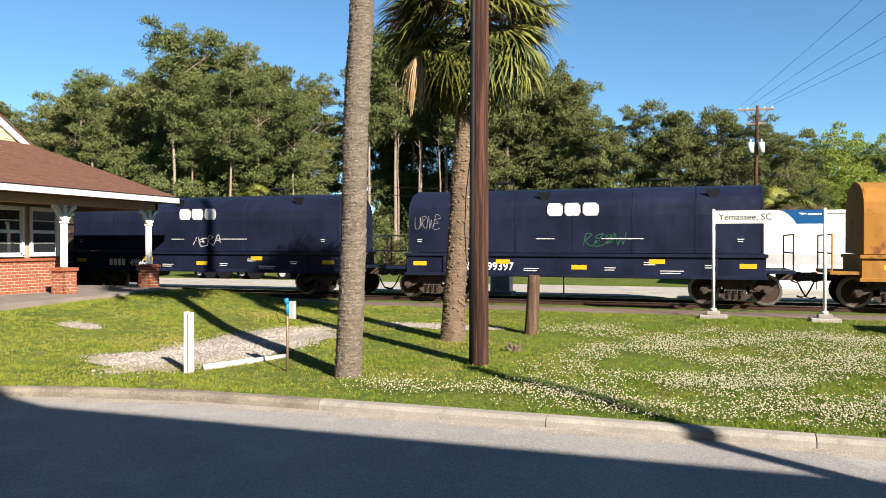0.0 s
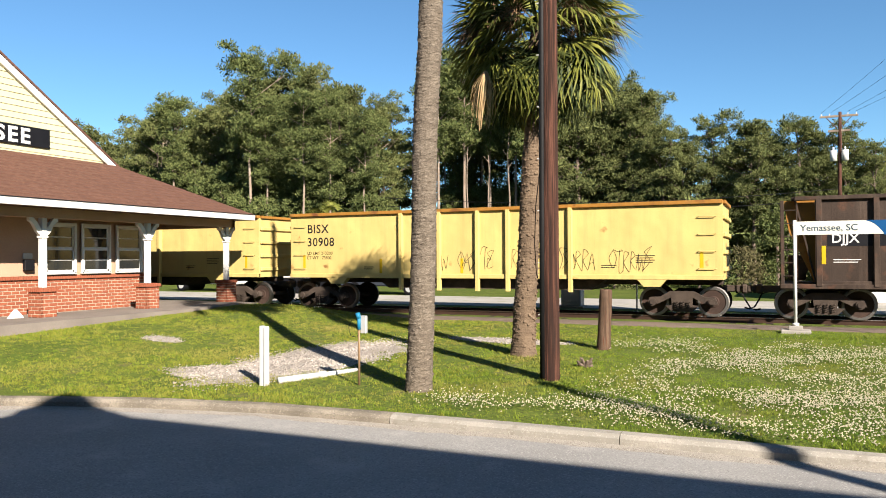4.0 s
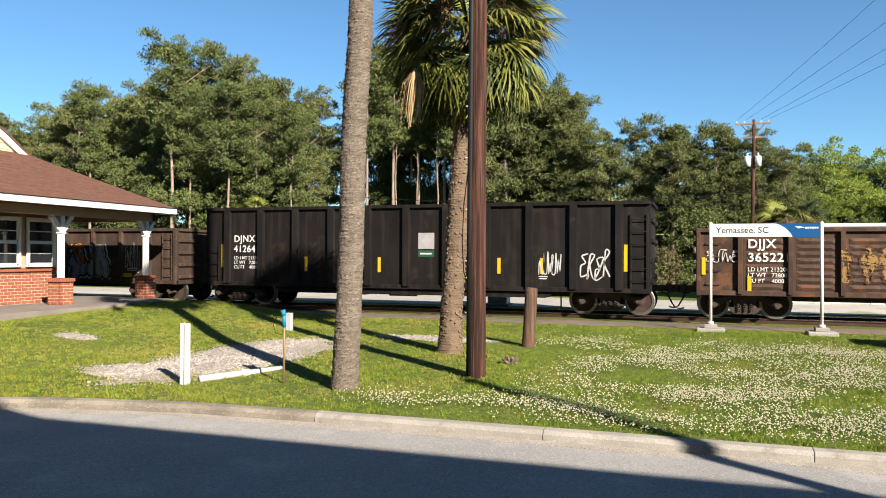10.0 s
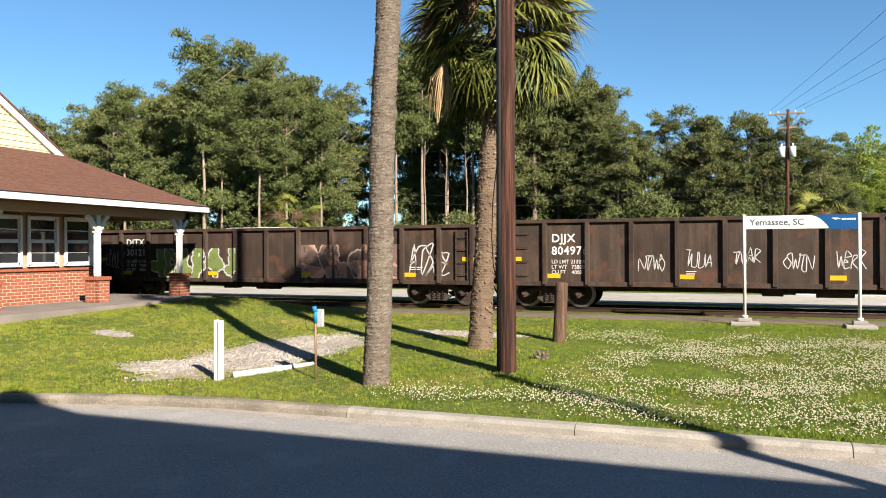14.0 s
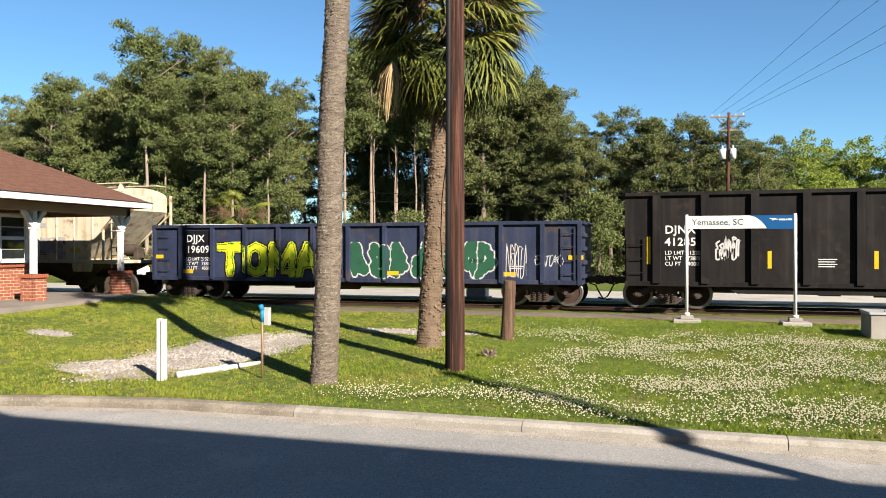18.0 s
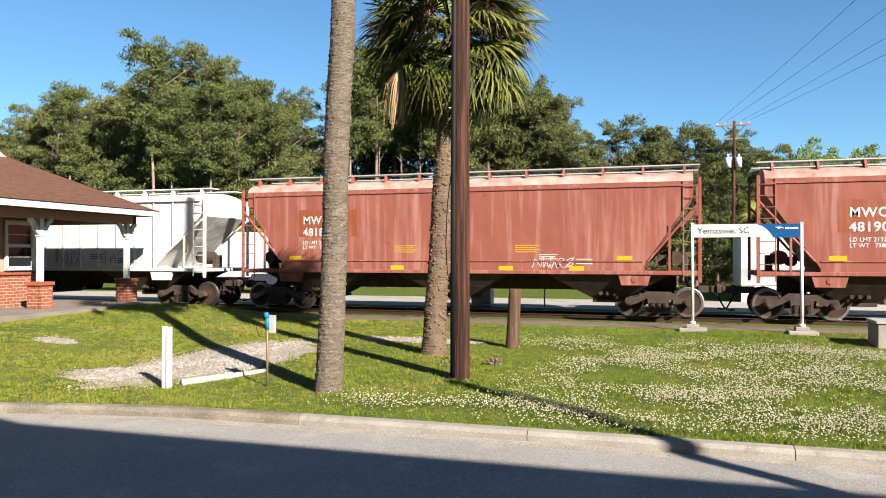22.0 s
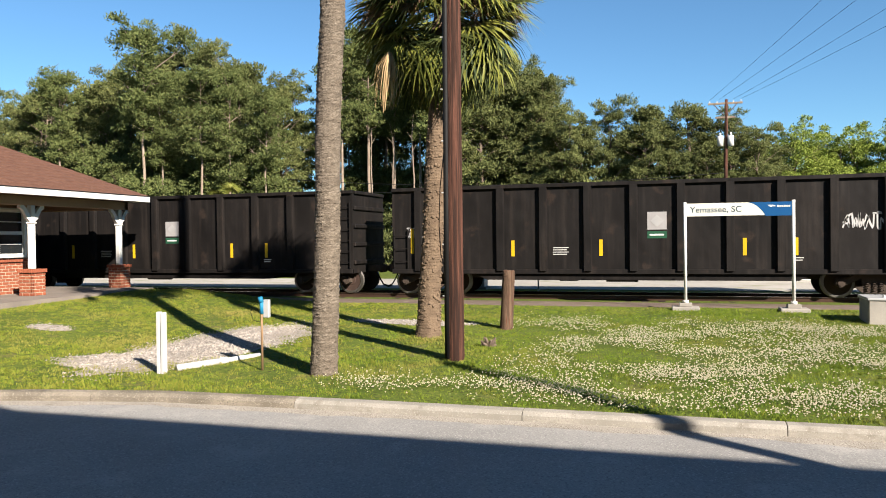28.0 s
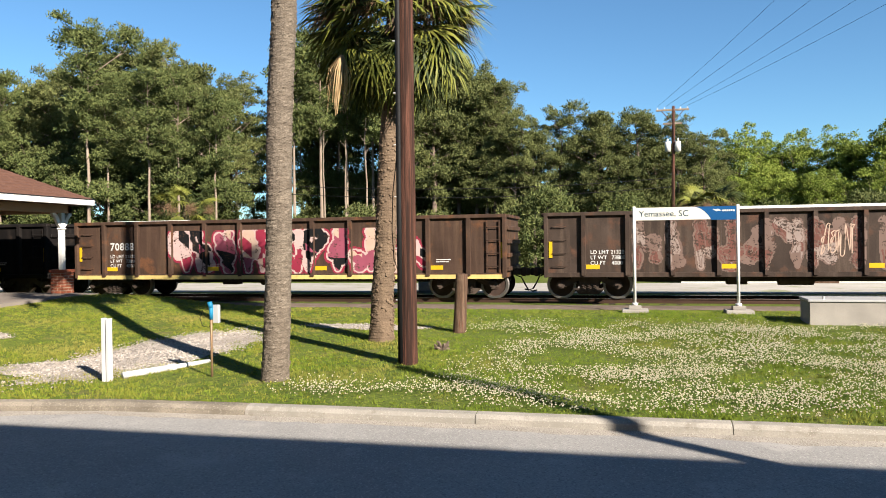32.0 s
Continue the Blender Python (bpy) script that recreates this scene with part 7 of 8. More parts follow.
def covered_hopper(m, L, paint, smooth_side, label):
    car = thing("covered_hopper", m, label, "covered hopper car", "train")
    P = M[paint]
    h = L / 2 - 0.76
    bot, top = 1.45, (4.02 if not smooth_side else 4.22)
    b0, b1 = -h + 0.25, h - 0.25
    slope = 1.5 if smooth_side else 2.0
    drop = 0.45 if smooth_side else 0.6
    lip = 0.1 if smooth_side else 0.04
    side = [(b0, top), (b0, top - drop), (b0 + slope, bot + lip), (b0 + slope, bot), (b1 - slope, bot), (b1 - slope, bot + lip), (b1, top - drop), (b1, top)]
    bm = bmesh.new()
    prism(bm, side, 1, -HW, HW)
    part("body", bm, P, car)
    bm = bmesh.new()
    sect = [(-HW, top)]
    rise = 0.32 if not smooth_side else 0.42
    for k in range(1, 10):
        a = math.pi - math.pi * k / 10
        sect.append((HW * math.cos(a), top + rise * math.sin(a)))
    sect.append((HW, top))
    prism(bm, sect, 0, b0, b1)
    part("roof", bm, M["dustwhite"] if smooth_side else P, car, "curved roof")
    bm = bmesh.new()
    bbox(bm, -h + 0.02, h - 0.02, -HW - 0.03, HW + 0.03, bot - 0.12, bot, 0.012)
    part("side_sill", bm, P, car)
    spans = []
    if not smooth_side:
        n = 17
        gap_ = 1.2
        for k in range(n):
            x = b0 + gap_ + (b1 - b0 - 2 * gap_) * k / (n - 1)
            zlow = bot if b0 + slope <= x <= b1 - slope else bot + lip + (1 - (min(x - b0, b1 - x) / slope)) * (top - drop - bot - lip)
            bm = rib_bm(0.05, 0.06, zlow, top - 0.04)
            part("rib", bm, P, car).matrix_basis = pose(x, -HW, 0)
            spans.append((x - 0.04, x + 0.04))
        bm = bmesh.new()
        bbox(bm, b0, b1, -HW - 0.08, -HW + 0.02, top - 0.06, top + 0.05, 0.01)
        part("eave_rail", bm, P, car)
    else:
        bm = bmesh.new()
        bbox(bm, b0, b1, -HW - 0.035, -HW, top - 0.16, top - 0.1, 0.006)
        bbox(bm, b0 + slope, b1 - slope, -HW - 0.03, -HW, bot + 0.28, bot + 0.32, 0.006)
        part("belt_rail", bm, P, car)
    zr = top + rise + (0.12 if smooth_side else 0.14)
    bm = bmesh.new()
    for y in (-0.8, 0.8):
        bbox(bm, -h + 0.05, h - 0.05, y - 0.25, y + 0.25, zr - 0.02, zr + 0.02, 0.004)
    part("running_board", bm, M["galv"] if smooth_side else P, car)
    for k in range(13):
        x = -h + 0.5 + (2 * h - 1) * k / 12
        def build():
            bm = bmesh.new()
            prism(bm, [(-1.2, -0.3), (-1.12, -0.3), (-0.6, 0.0), (-1.05, 0.0)], 0, -0.035, 0.035)
            return part("bracket", bm, P, car)
        shared(("hbr", paint), "bracket", car, pose(x, 0, zr - 0.02), build)
    for k in range(3):
        x = b0 + 2.6 + (b1 - b0 - 5.2) * k / 2
        bm = bmesh.new()
        w = (b1 - b0 - 3.8) / 6
        vs = [bm.verts.new(c) for c in ((x - w, -HW + 0.02, bot - 0.1), (x + w, -HW + 0.02, bot - 0.1), (x + w, HW - 0.02, bot - 0.1), (x - w, HW - 0.02, bot - 0.1),
                                        (x - 0.45, -0.75, 0.52), (x + 0.45, -0.75, 0.52), (x + 0.45, 0.75, 0.52), (x - 0.45, 0.75, 0.52))]
        for f in ((0, 1, 5, 4), (1, 2, 6, 5), (2, 3, 7, 6), (3, 0, 4, 7), (4, 5, 6, 7)):
            bm.faces.new([vs[i] for i in f])
        # bays get darker paint than the body, with under-body shade mixed in
        bay = part("hopper_bay", bm, M["redbay"] if paint == "redcar" else (M["grime"] if smooth_side else M["bay_dirt_shade"]), car, "sloping discharge bay")
        bm = bmesh.new()
        bbox(bm, x - 0.5, x + 0.5, -0.85, 0.85, 0.42, 0.53, 0.015)
        for d in (-0.22, 0.0, 0.22):
            rod(bm, (x + d, -1.12, 0.72), (x + d, -0.8, 0.72), 0.06, 8)
        part("gate", bm, M["grime"], bay, "rusty discharge gate")
    bm = bmesh.new()
    bbox(bm, b0 + 0.5, b1 - 0.5, -0.25, 0.25, 0.8, 1.3, 0.03)
    part("centre_sill", bm, M["grime"], car)
    for s in (-1, 1):
        bm = bmesh.new()
        x = s * (h - 0.06)
        for y in (-HW, HW):
            bbox(bm, x - 0.045, x + 0.045, y - 0.045, y + 0.045, bot - 0.35, top + 0.1, 0.008)
            rod(bm, (x, y, top - 0.65), (s * (h - slope - 0.1), y, bot + 0.3), 0.04, 8)
            xx = s * (h - 0.95)
            bbox(bm, xx - 0.035, xx + 0.035, y - 0.035, y + 0.035, bot, top - 1.35, 0.006)
        bbox(bm, min(x, s * (h - 2.1)), max(x, s * (h - 2.1)), -HW, HW, bot - 0.14, bot - 0.06, 0.01)
        part("end_frame", bm, P, car)
        ladder(car, s * (h - 0.32), bot - 0.3, top, -HW - 0.01, P, 0.44, 9)
        bm = bmesh.new()
        rod(bm, (s * (h - 0.75), -0.75, bot + 0.42), (s * (h - 0.75), 0.1, bot + 0.42), 0.22, 14)
        rod(bm, (s * (h - 1.2), 0.2, bot + 0.3), (s * (h - 1.2), 0.9, bot + 0.3), 0.16, 12)
        bbox(bm, s * (h - 0.5) - 0.1, s * (h - 0.5) + 0.1, -0.2, 0.2, bot - 0.1, bot + 0.5, 0.02)
        tagged(part("brake_gear", bm, M["grime"], car), "dark brake gear", kind="stuff")
        bm = bmesh.new()
        c, d = sorted((s * (h - 1.5), s * (h - 2.5)))
        prism(bm, [(c, bot - 0.1), (d, bot - 0.1), (d - 0.1, bot - 0.45), (c + 0.1, bot - 0.45)], 1, -HW + 0.02, -HW + 0.12)
        rod(bm, ((c + d) / 2, -HW, bot - 0.27), ((c + d) / 2, -HW + 0.02, bot - 0.27), 0.09, 14)
        part("bolster_plate", bm, P, car)
    running_gear(car, L, L / 2 - 2.05)
    return car, -HW, -HW - 0.075, spans, h


def tank_car(m, L, label):
    car = thing("tank_car", m, label, "tank car", "train")
    h = L / 2 - 0.45
    R, zc = 1.37, 2.32
    x0, x1 = -h + 0.75, h - 0.75

    def shell(a, b, caps):
        bm = bmesh.new()
        xs_ = [(a, R), (a + 0.02, R), (b - 0.02, R), (b, R)]
        if caps[0]:
            xs_ = [(a - 0.42 + 0.42 * (1 - math.cos(t)), R * math.sin(t)) for t in (0.12, 0.35, 0.7, 1.1, 1.4)] + xs_
        if caps[1]:
            xs_ = xs_ + [(b + 0.42 - 0.42 * (1 - math.cos(t)), R * math.sin(t)) for t in (1.4, 1.1, 0.7, 0.35, 0.12)]
        n = 40
        rings = [[bm.verts.new((x, r * math.sin(k * math.tau / n), zc + r * math.cos(k * math.tau / n))) for k in range(n)] for x, r in xs_]
        for p, q in zip(rings, rings[1:]):
            for k in range(n):
                bm.faces.new((p[k], p[(k + 1) % n], q[(k + 1) % n], q[k]))
        bm.faces.new(rings[0])
        bm.faces.new(rings[-1][::-1])
        bmesh.ops.recalc_face_normals(bm, faces=bm.faces[:])
        return bm
    c0, c1 = -1.45, 1.45
    part("shell", shell(x0 + 0.42, c0, (True, False)), M["whitecar"], car, "white tank shell", True)
    part("shell", shell(c1, x1 - 0.42, (False, True)), M["whitecar"], car, "white tank shell", True)
    part("band", shell(c0, c1, (False, False)), M["tankband"], car, "brick red centre band", True)
    bm = bmesh.new()
    rod(bm, (0, 0, zc + R - 0.1), (0, 0, zc + R + 0.42), 0.42, 18)
    rod(bm, (0, 0, zc + R + 0.42), (0, 0, zc + R + 0.47), 0.45, 18)
    part("dome", bm, M["tankband"], car)
    bm = bmesh.new()
    for x in (-1.0, 1.0):
        for y in (-0.75, 0.75):
            rod(bm, (x, y, zc + R - 0.3), (x, y, zc + R + 0.55), 0.022, 6)
        rod(bm, (x, -0.75, zc + R + 0.55), (x, 0.75, zc + R + 0.55), 0.022, 6)
    for y in (-0.75, 0.75):
        rod(bm, (-1.0, y, zc + R + 0.5), (1.0, y, zc + R + 0.5), 0.02, 6)
    bbox(bm, -1.1, 1.1, -0.95, -0.55, zc + R - 0.25, zc + R - 0.2, 0.005)
    part("platform", bm, M["tankband"], car)
    ladder(car, 0.25, 0.55, zc + R - 0.2, -1.44, M["tankband"], 0.45, 8)
    for s in (-1, 1):
        bm = bmesh.new()
        a, b = sorted((s * (h - 2.6), s * h))
        bbox(bm, a, b, -1.35, 1.35, 0.93, 1.06, 0.015)
        prism(bm, [(s * (h - 2.3), 1.06), (s * (h - 1.4), 1.06), (s * (h - 1.5), 1.6), (s * (h - 2.0), 1.7)], 1, -0.75, 0.75)
        for y in (-1.3, 1.3):
            for x in (h - 0.1, h - 1.2):
                rod(bm, (s * x, y, 1.05), (s * x, y, 2.0), 0.022, 6)
            rod(bm, (s * (h - 0.1), y, 2.0), (s * (h - 1.2), y, 2.0), 0.022, 6)
            rod(bm, (s * (h - 0.1), y, 1.5), (s * (h - 1.2), y, 1.5), 0.022, 6)
        rod(bm, (s * (h - 0.1), -1.3, 2.0), (s * (h - 0.1), 1.3, 2.0), 0.022, 6)
        part("end_frame", bm, M["whitecar"], car)
    bm = bmesh.new()
    for y in (-1.42, 1.42):
        rod(bm, (-h + 2.2, y, 1.02), (h - 2.2, y, 1.02), 0.025, 6)
    bbox(bm, -0.6, 0.6, -0.3, 0.3, 0.62, 0.96, 0.03)
    part("side_rail", bm, M["whitecar"], car)
    running_gear(car, L, L / 2 - 2.1)
    return car, -R, -R, [], h


# gap positions along the track at the clip's start, from the leading car to the trailing one
GAPS = [19.6, 3.15, -10.8, -25.4, -42.9, -59.2, -75.9, -93.1, -111.1, -128.7, -145.1, -166.8, -188.4, -206.1, -227.5, -248.8, -270.4, -288.0, -305.2, -322.7, -340.2, -357.5, -375.8, -394.1, -411.7, -429.2,
        -447.3, -465.3, -481.0, -497.3, -518.2, -535.7, -553.3, -570.8, -586.75, -603.95, -621.3, -639.0]


def train():
    def at(k):
        a, b = GAPS[k], GAPS[k + 1]
        return pose((a + b) / 2, YC, RAIL), a - b
    made = []

    def reg(k, r):
        MOVERS.append((r[0], (GAPS[k] + GAPS[k + 1]) / 2))
        made.append(r)
        return r
    # leading orange coil car
    m, L = at(0)
    car, y, ry, sp, h = reg(0, coil_car(m, L, "orange", "orange coil steel railcar with a rust-streaked hood"))
    reflectors(car, [(-h + 1.6, 1.2)], -HW, False)
    for k in (1, 2):
        m, L = at(k)
        car, y, ry, sp, h = reg(k, coil_car(m, L))
        for j, xx in enumerate((-0.58, -0.02, 0.56)):
            bm = bmesh.new()
            prism(bm, [(xx - 0.25, 2.86), (xx - 0.17, 2.77), (xx + 0.2, 2.77), (xx + 0.26, 2.9), (xx + 0.25, 3.1), (xx + 0.16, 3.18), (xx - 0.2, 3.18), (xx - 0.25, 3.08)], 1, y + 0.022, y + 0.028)
            part("emblem_block", bm, M["stencil"], car, "white company emblem block")
        reflectors(car, [(-h + 1.3, 1.2), (-2.3, 1.28), (0.2, 1.12), (2.6, 1.32), (h - 1.3, 1.2)], y - 0.075 + 0.07, False)
        bm = text_bm("499397" if k == 1 else "499668", 0.36, pose(-h + 3.5 + (0.0 if k == 1 else 0.2), y - 0.005, 1.0), 0, 0.008)
        digits(bm, -h + 2.5 + (0.0 if k == 1 else 0.2), 1.0, 0.26, 4, y - 0.001)
        tagged(part("painted_number", bm, M["stencil"], car), "painted number", kind="stuff")
        stencils(car, [(-1.2, 2.02, 0.6, 1), (0.9, 2.02, 1.3, 1), (2.2, 1.28, 0.4, 2), (1.0, 1.1, 0.35, 2), (2.7, 1.02, 0.7, 2), (-1.6, 1.05, 0.5, 2), (4.0, 1.2, 0.3, 2), (-h + 1.2, 2.0, 0.18, 2), (h - 1.6, 2.0, 0.18, 2)], y - 0.002)
        scrawl(car, 0.35 if k == 1 else -0.2, 1.78, 1.25, 0.42, y + 0.026, 30 + k, "dkgreen" if k == 1 else "spraywhite", 4, 0.03)
        if k == 1:
            scrawl(car, -h + 1.1, 2.3, 0.9, 0.5, y + 0.026, 77, "silver", 4, 0.012)
    # brown gondola with a painted name
    m, L = at(3)
    car, y, ry, sp, h = reg(3, gondola(m, L, "brown", 10))
    marks(car, -h + 1.45, 2.05, y, "DJJX", "19747", 0.26)
    scrawl(car, -h + 0.35, 1.5, 0.8, 0.8, y, 41, n=5)
    part("sprayed_name", text_bm("V.dizzle", 0.42, pose(sp[2][0] - 0.95, y - 0.005, 1.62), 0, 0.004, 1.15), M["palepink"], car, "pale sprayed name")
    plate(car, "black_patch", -h + 1.38, -h + 2.5, 1.5, 2.42, y + 0.004, M["black"])
    scrawl(car, 1.1, 1.0, 0.7, 0.8, y, 43, n=6)
    scrawl(car, 4.6, 1.7, 0.9, 0.6, y, 44, "sand", 6)
    plate(car, "white_patch", -1.25, -0.7, 1.7, 2.5, y, M["stencil"], "torn white notice")
    reflectors(car, [(-h + 0.5, 1.0), (-3.9, 0.95), (0.2, 0.95), (3.3, 0.95), (h - 0.9, 1.05)], y, False)
    # tub cars
    for k, seed, yc in ((4, 51, False), (5, 52, True), (9, 53, True), (28, 54, False), (33, 55, False)):
        m, L = at(k)
        paint = "ginger" if k == 33 else ("brown" if k != 28 else "ginger")
        car, y, ry, sp, h = reg(k, scrap_car(m, L, paint, 10, yellow_corner=yc))
        x = sp[0][1] + 0.25
        if k == 33:
            for j in (0, 1):
                a = sp[j][1] + 0.12
                plate(car, "black_patch", a, sp[j + 1][0] - 0.12, 1.6, 2.7, y + 0.002, M["black"])
                part("owner_mark", text_bm(("DJ", "JX")[j], 0.36, pose(a + 0.3, y - 0.008, 2.22), 0, 0.005, 1.5), M["stencil"], car, "painted reporting letters")
            bm = text_bm("934", 0.36, pose(sp[1][1] + 0.25, y - 0.008, 1.78), 0, 0.005, 1.2)
            join(bm, text_bm("250", 0.36, pose(sp[0][1] + 0.25, y - 0.008, 1.78), 0, 0.005, 1.2))
        else:
            part("owner_mark", text_bm("DJJX", 0.36, pose(x, y - 0.01, 2.25), 0, 0.005), M["stencil"], car, "painted reporting letters")
            plate(car, "black_patch", x - 0.1, x + 2.4, 2.15, 2.62, y, M["black"])
            bm = bmesh.new()
        if k in (4, 9, 28):
            bm.free()
            bm = text_bm({4: "8952", 9: "8943", 28: "8949"}[k], 0.34, pose(sp[1][1] + 0.15, y - 0.01, 2.27), 0, 0.005)
        elif k != 33:
            digits(bm, sp[1][1] + 0.2, 2.27, 0.27, 4, y - 0.006)
        tagged(part("painted_number", bm, M["stencil"], car), "painted number", kind="stuff")
        placard(car, sp[2][1] + 0.65, 2.75, y, "red")
        placard(car, (sp[4][1] + sp[5][0]) / 2, 2.45, y, "blue" if k in (28, 33) else "teal")
        placard(car, (sp[6][1] + sp[7][0]) / 2, 2.75, y, "red")
        reflectors(car, [(sp[1][1] + 0.3, 1.5), (sp[3][1] + 0.3, 1.45), (sp[5][0] - 0.2, 1.45), (sp[7][1] + 0.3, 1.45)], y, k != 28)
        reflectors(car, [(-h + 1.15, 1.9), (h - 1.12, 1.9)], y - 0.125)
        stencils(car, [(sp[7][1] + 0.3, 1.35, 0.5, 3), (sp[8][1] + 0.2, 1.5, 0.45, 3), (sp[0][1] + 0.3, 1.75, 0.7, 2)], y)
        if k == 4:
            for j, xx in enumerate((-3.4, -1.3, 0.2)):
                scrawl(car, xx, 0.93, 1.3, 0.16, y - 0.1, 396 + j, "mint", 7, 0.018)
            mural(car, sp[2][0], sp[5][1], 1.25, 1.95, y, sp, ry, 3, ["sand", "mustard", "mint", "mustard"], "peach", 12, wear=0.2)
            scrawl(car, sp[6][0], 1.4, 1.0, 0.7, y, 91, "palepink", 5)
        if k == 33:
            scrawl(car, sp[2][1] + 0.1, 1.9, 0.8, 0.35, y, 95, "peach", 4)
            for j, xx in enumerate((-3.6, -0.4, 2.0, 4.1)):
                scrawl(car, xx, 0.93, 0.9, 0.18, y - 0.1, 96 + j, n=5)
        if k in (5, 9):
            scrawl(car, sp[3][1] + 0.1, 1.3, 0.8, 0.9, y, seed + 40, n=5)
            stencils(car, [(sp[5][1] + 0.2, 1.6, 0.5, 2)], y)
    # yellow cars
    for k in (6, 7):
        m, L = at(k)
        car, y, ry, sp, h = reg(k, yellow_tub(m, L, "yellow high-sided railcar with a rust-edged rim"))
        marks(car, -h + 0.75, 2.85, y, "BISX", "30908" if k == 6 else "30915", 0.33, "stencil_black", 2)
        reflectors(car, [(-h + 0.62, 1.75), (-3.9, 1.6), (-0.7, 1.6), (2.2, 1.6), (h - 0.62, 1.75)], y)
        stencils(car, [(h - 2.6, 1.9, 0.6, 4), (h - 3.7, 1.6, 0.5, 2), (-4.6, 1.55, 0.4, 2)], y, "stencil_black")
        if k == 6:
            for j in range(5):
                scrawl(car, -2.6 + j * 1.75, 1.4, 1.3, 0.75, y, 60 + j, "stencil_black", 6, 0.014)
        else:
            scrawl(car, -3.9, 1.9, 0.8, 0.3, y, 66, "sand", 4, 0.012)
    # gondolas
    G = {8: ("brown", 11, "DJJX", "3166"), 10: ("blackcar", 14, "SMIX", "660622"), 11: ("rust", 14, "DJJX", "365221"), 13: ("brown", 14, "DJJX", "804916"), 14: ("brown", 14, "DJJX", "804903"), 15: ("brown", 14, "DJJX", "804976"), 16: ("brown", 11, "DJTX", "30121"),
         17: ("brown", 11, "DJJX", 6), 20: ("navygond", 11, "DJJX", "19609"), 29: ("brown", 14, "DJJX", "804978"), 34: ("brown", 11, None, None), 35: ("rust", 11, None, "708880"), 36: ("blackcar", 11, None, 5)}
    for k, (paint, n, letters, figs) in G.items():
        m, L = at(k)
        label = {"blackcar": "black steel gondola railcar with vertical ribs", "rust": "rust-orange gondola railcar with pressed side panels", "navygond": "faded navy gondola railcar with bright sprayed lettering"}.get(paint, "")
        car, y, ry, sp, h = reg(k, gondola(m, L, paint, n, 2.68 if L < 20 else (2.64 if k == 11 else 2.78), 0.72, None, label, k == 11))
        if k == 11:
            y -= 0.037
        marks(car, sp[0][1] + (2.3 if k == 14 else 0.15), 2.15, y, letters, figs, 0.27, small=3)
        reflectors(car, [(sp[j][1] + 0.2, 1.05) for j in range(0, n, 3)], y, k in (8, 11, 14))
        reflectors(car, [(-h + 0.22, 1.6), (h - 0.18, 1.6)], y - 0.02, k not in (15, 16, 20))
        stencils(car, [(sp[n - 3][1] + 0.2, 1.5, 0.5, 2), (sp[n - 2][1] + 0.2, 1.3, 0.5, 2), (sp[3][1] + 0.2, 1.2, 0.3, 2)], y)
        if k == 8:
            mural(car, sp[7][0], sp[9][1], 0.9, 1.95, y, sp, ry, 5, ["palepink", "peach"], "inkblack", 4, fat=0.26)
            placard(car, (sp[5][1] + sp[6][0]) / 2, 1.8, y, "blue")
            scrawl(car, sp[2][1] + 0.1, 0.95, 0.9, 0.6, y, 101, n=5)
            scrawl(car, sp[4][1] + 0.1, 1.6, 0.9, 0.5, y, 102, "sand", 6)
            scrawl(car, sp[9][1] + 0.1, 1.6, 0.9, 0.5, y, 103, "sprayorange", 6, 0.012)
        elif k == 10:
            mural(car, sp[2][0] - 0.6, sp[5][1] + 0.6, 0.85, 1.95, y, sp, ry, 12, ["palepink", "spraywhite", "mint", "spraywhite", "palepink"], "crimson", 6, halo="sky", slant=0.2, fat=0.15)
            mural(car, sp[7][0] - 0.5, sp[11][0] - 0.4, 0.8, 1.98, y, sp, ry, 14, ["silver", "silver", "silver"], "spraywhite", 4, word="SRKS", fat=0.17, halo="salmon", lw=0.035)
            scrawl(car, sp[10][1] + 0.1, 1.5, 0.9, 0.5, y, 110, n=6, thick=0.035)
            scrawl(car, sp[11][1] + 0.1, 1.0, 0.9, 0.9, y, 111, n=7)
            bm = bmesh.new()
            for q in range(20):
                a = q * math.tau / 20
                rod(bm, (h - 1.6 + 0.24 * math.cos(a), y - 0.004, 2.28 + 0.24 * math.sin(a)), (h - 1.6 + 0.24 * math.cos(a + 0.32), y - 0.004, 2.28 + 0.24 * math.sin(a + 0.32)), 0.012, 4)
            for q in (-0.1, 0.0, 0.1):
                rod(bm, (h - 1.6 + q, y - 0.004, 2.06), (h - 1.6 + q, y - 0.004, 2.5), 0.01, 4)
                rod(bm, (h - 1.82, y - 0.004, 2.28 + q), (h - 1.38, y - 0.004, 2.28 + q), 0.01, 4)
            part("globe_emblem", bm, M["stencil"], car, "white globe emblem")
            plate(car, "ribbon_emblem", h - 1.95, h - 1.15, 1.86, 2.02, y, M["peach"], "pale ribbon emblem")
        elif k == 11:
            mural(car, sp[2][0], sp[4][1], 1.1, 2.2, y, sp, ry, 21, ["tanpaint"], "ginger", 6, fat=0.2, wear=0.5)
            mural(car, sp[6][0], sp[10][1], 0.95, 2.2, y, sp, ry, 22, ["tanpaint", "tanpaint", "sand"], "ginger", 8, fat=0.2, wear=0.46)
            scrawl(car, -h + 0.3, 1.7, 0.9, 0.35, y, 120, n=5)
        elif k == 13:
            mural(car, sp[1][0] - 0.3, sp[12][0] - 0.5, 0.85, 2.25, y, sp, ry, 31, ["aluminium"], "inkblack", 11, slant=0.12, fat=0.15, wear=0.03, lw=0.035, halo="spraywhite")
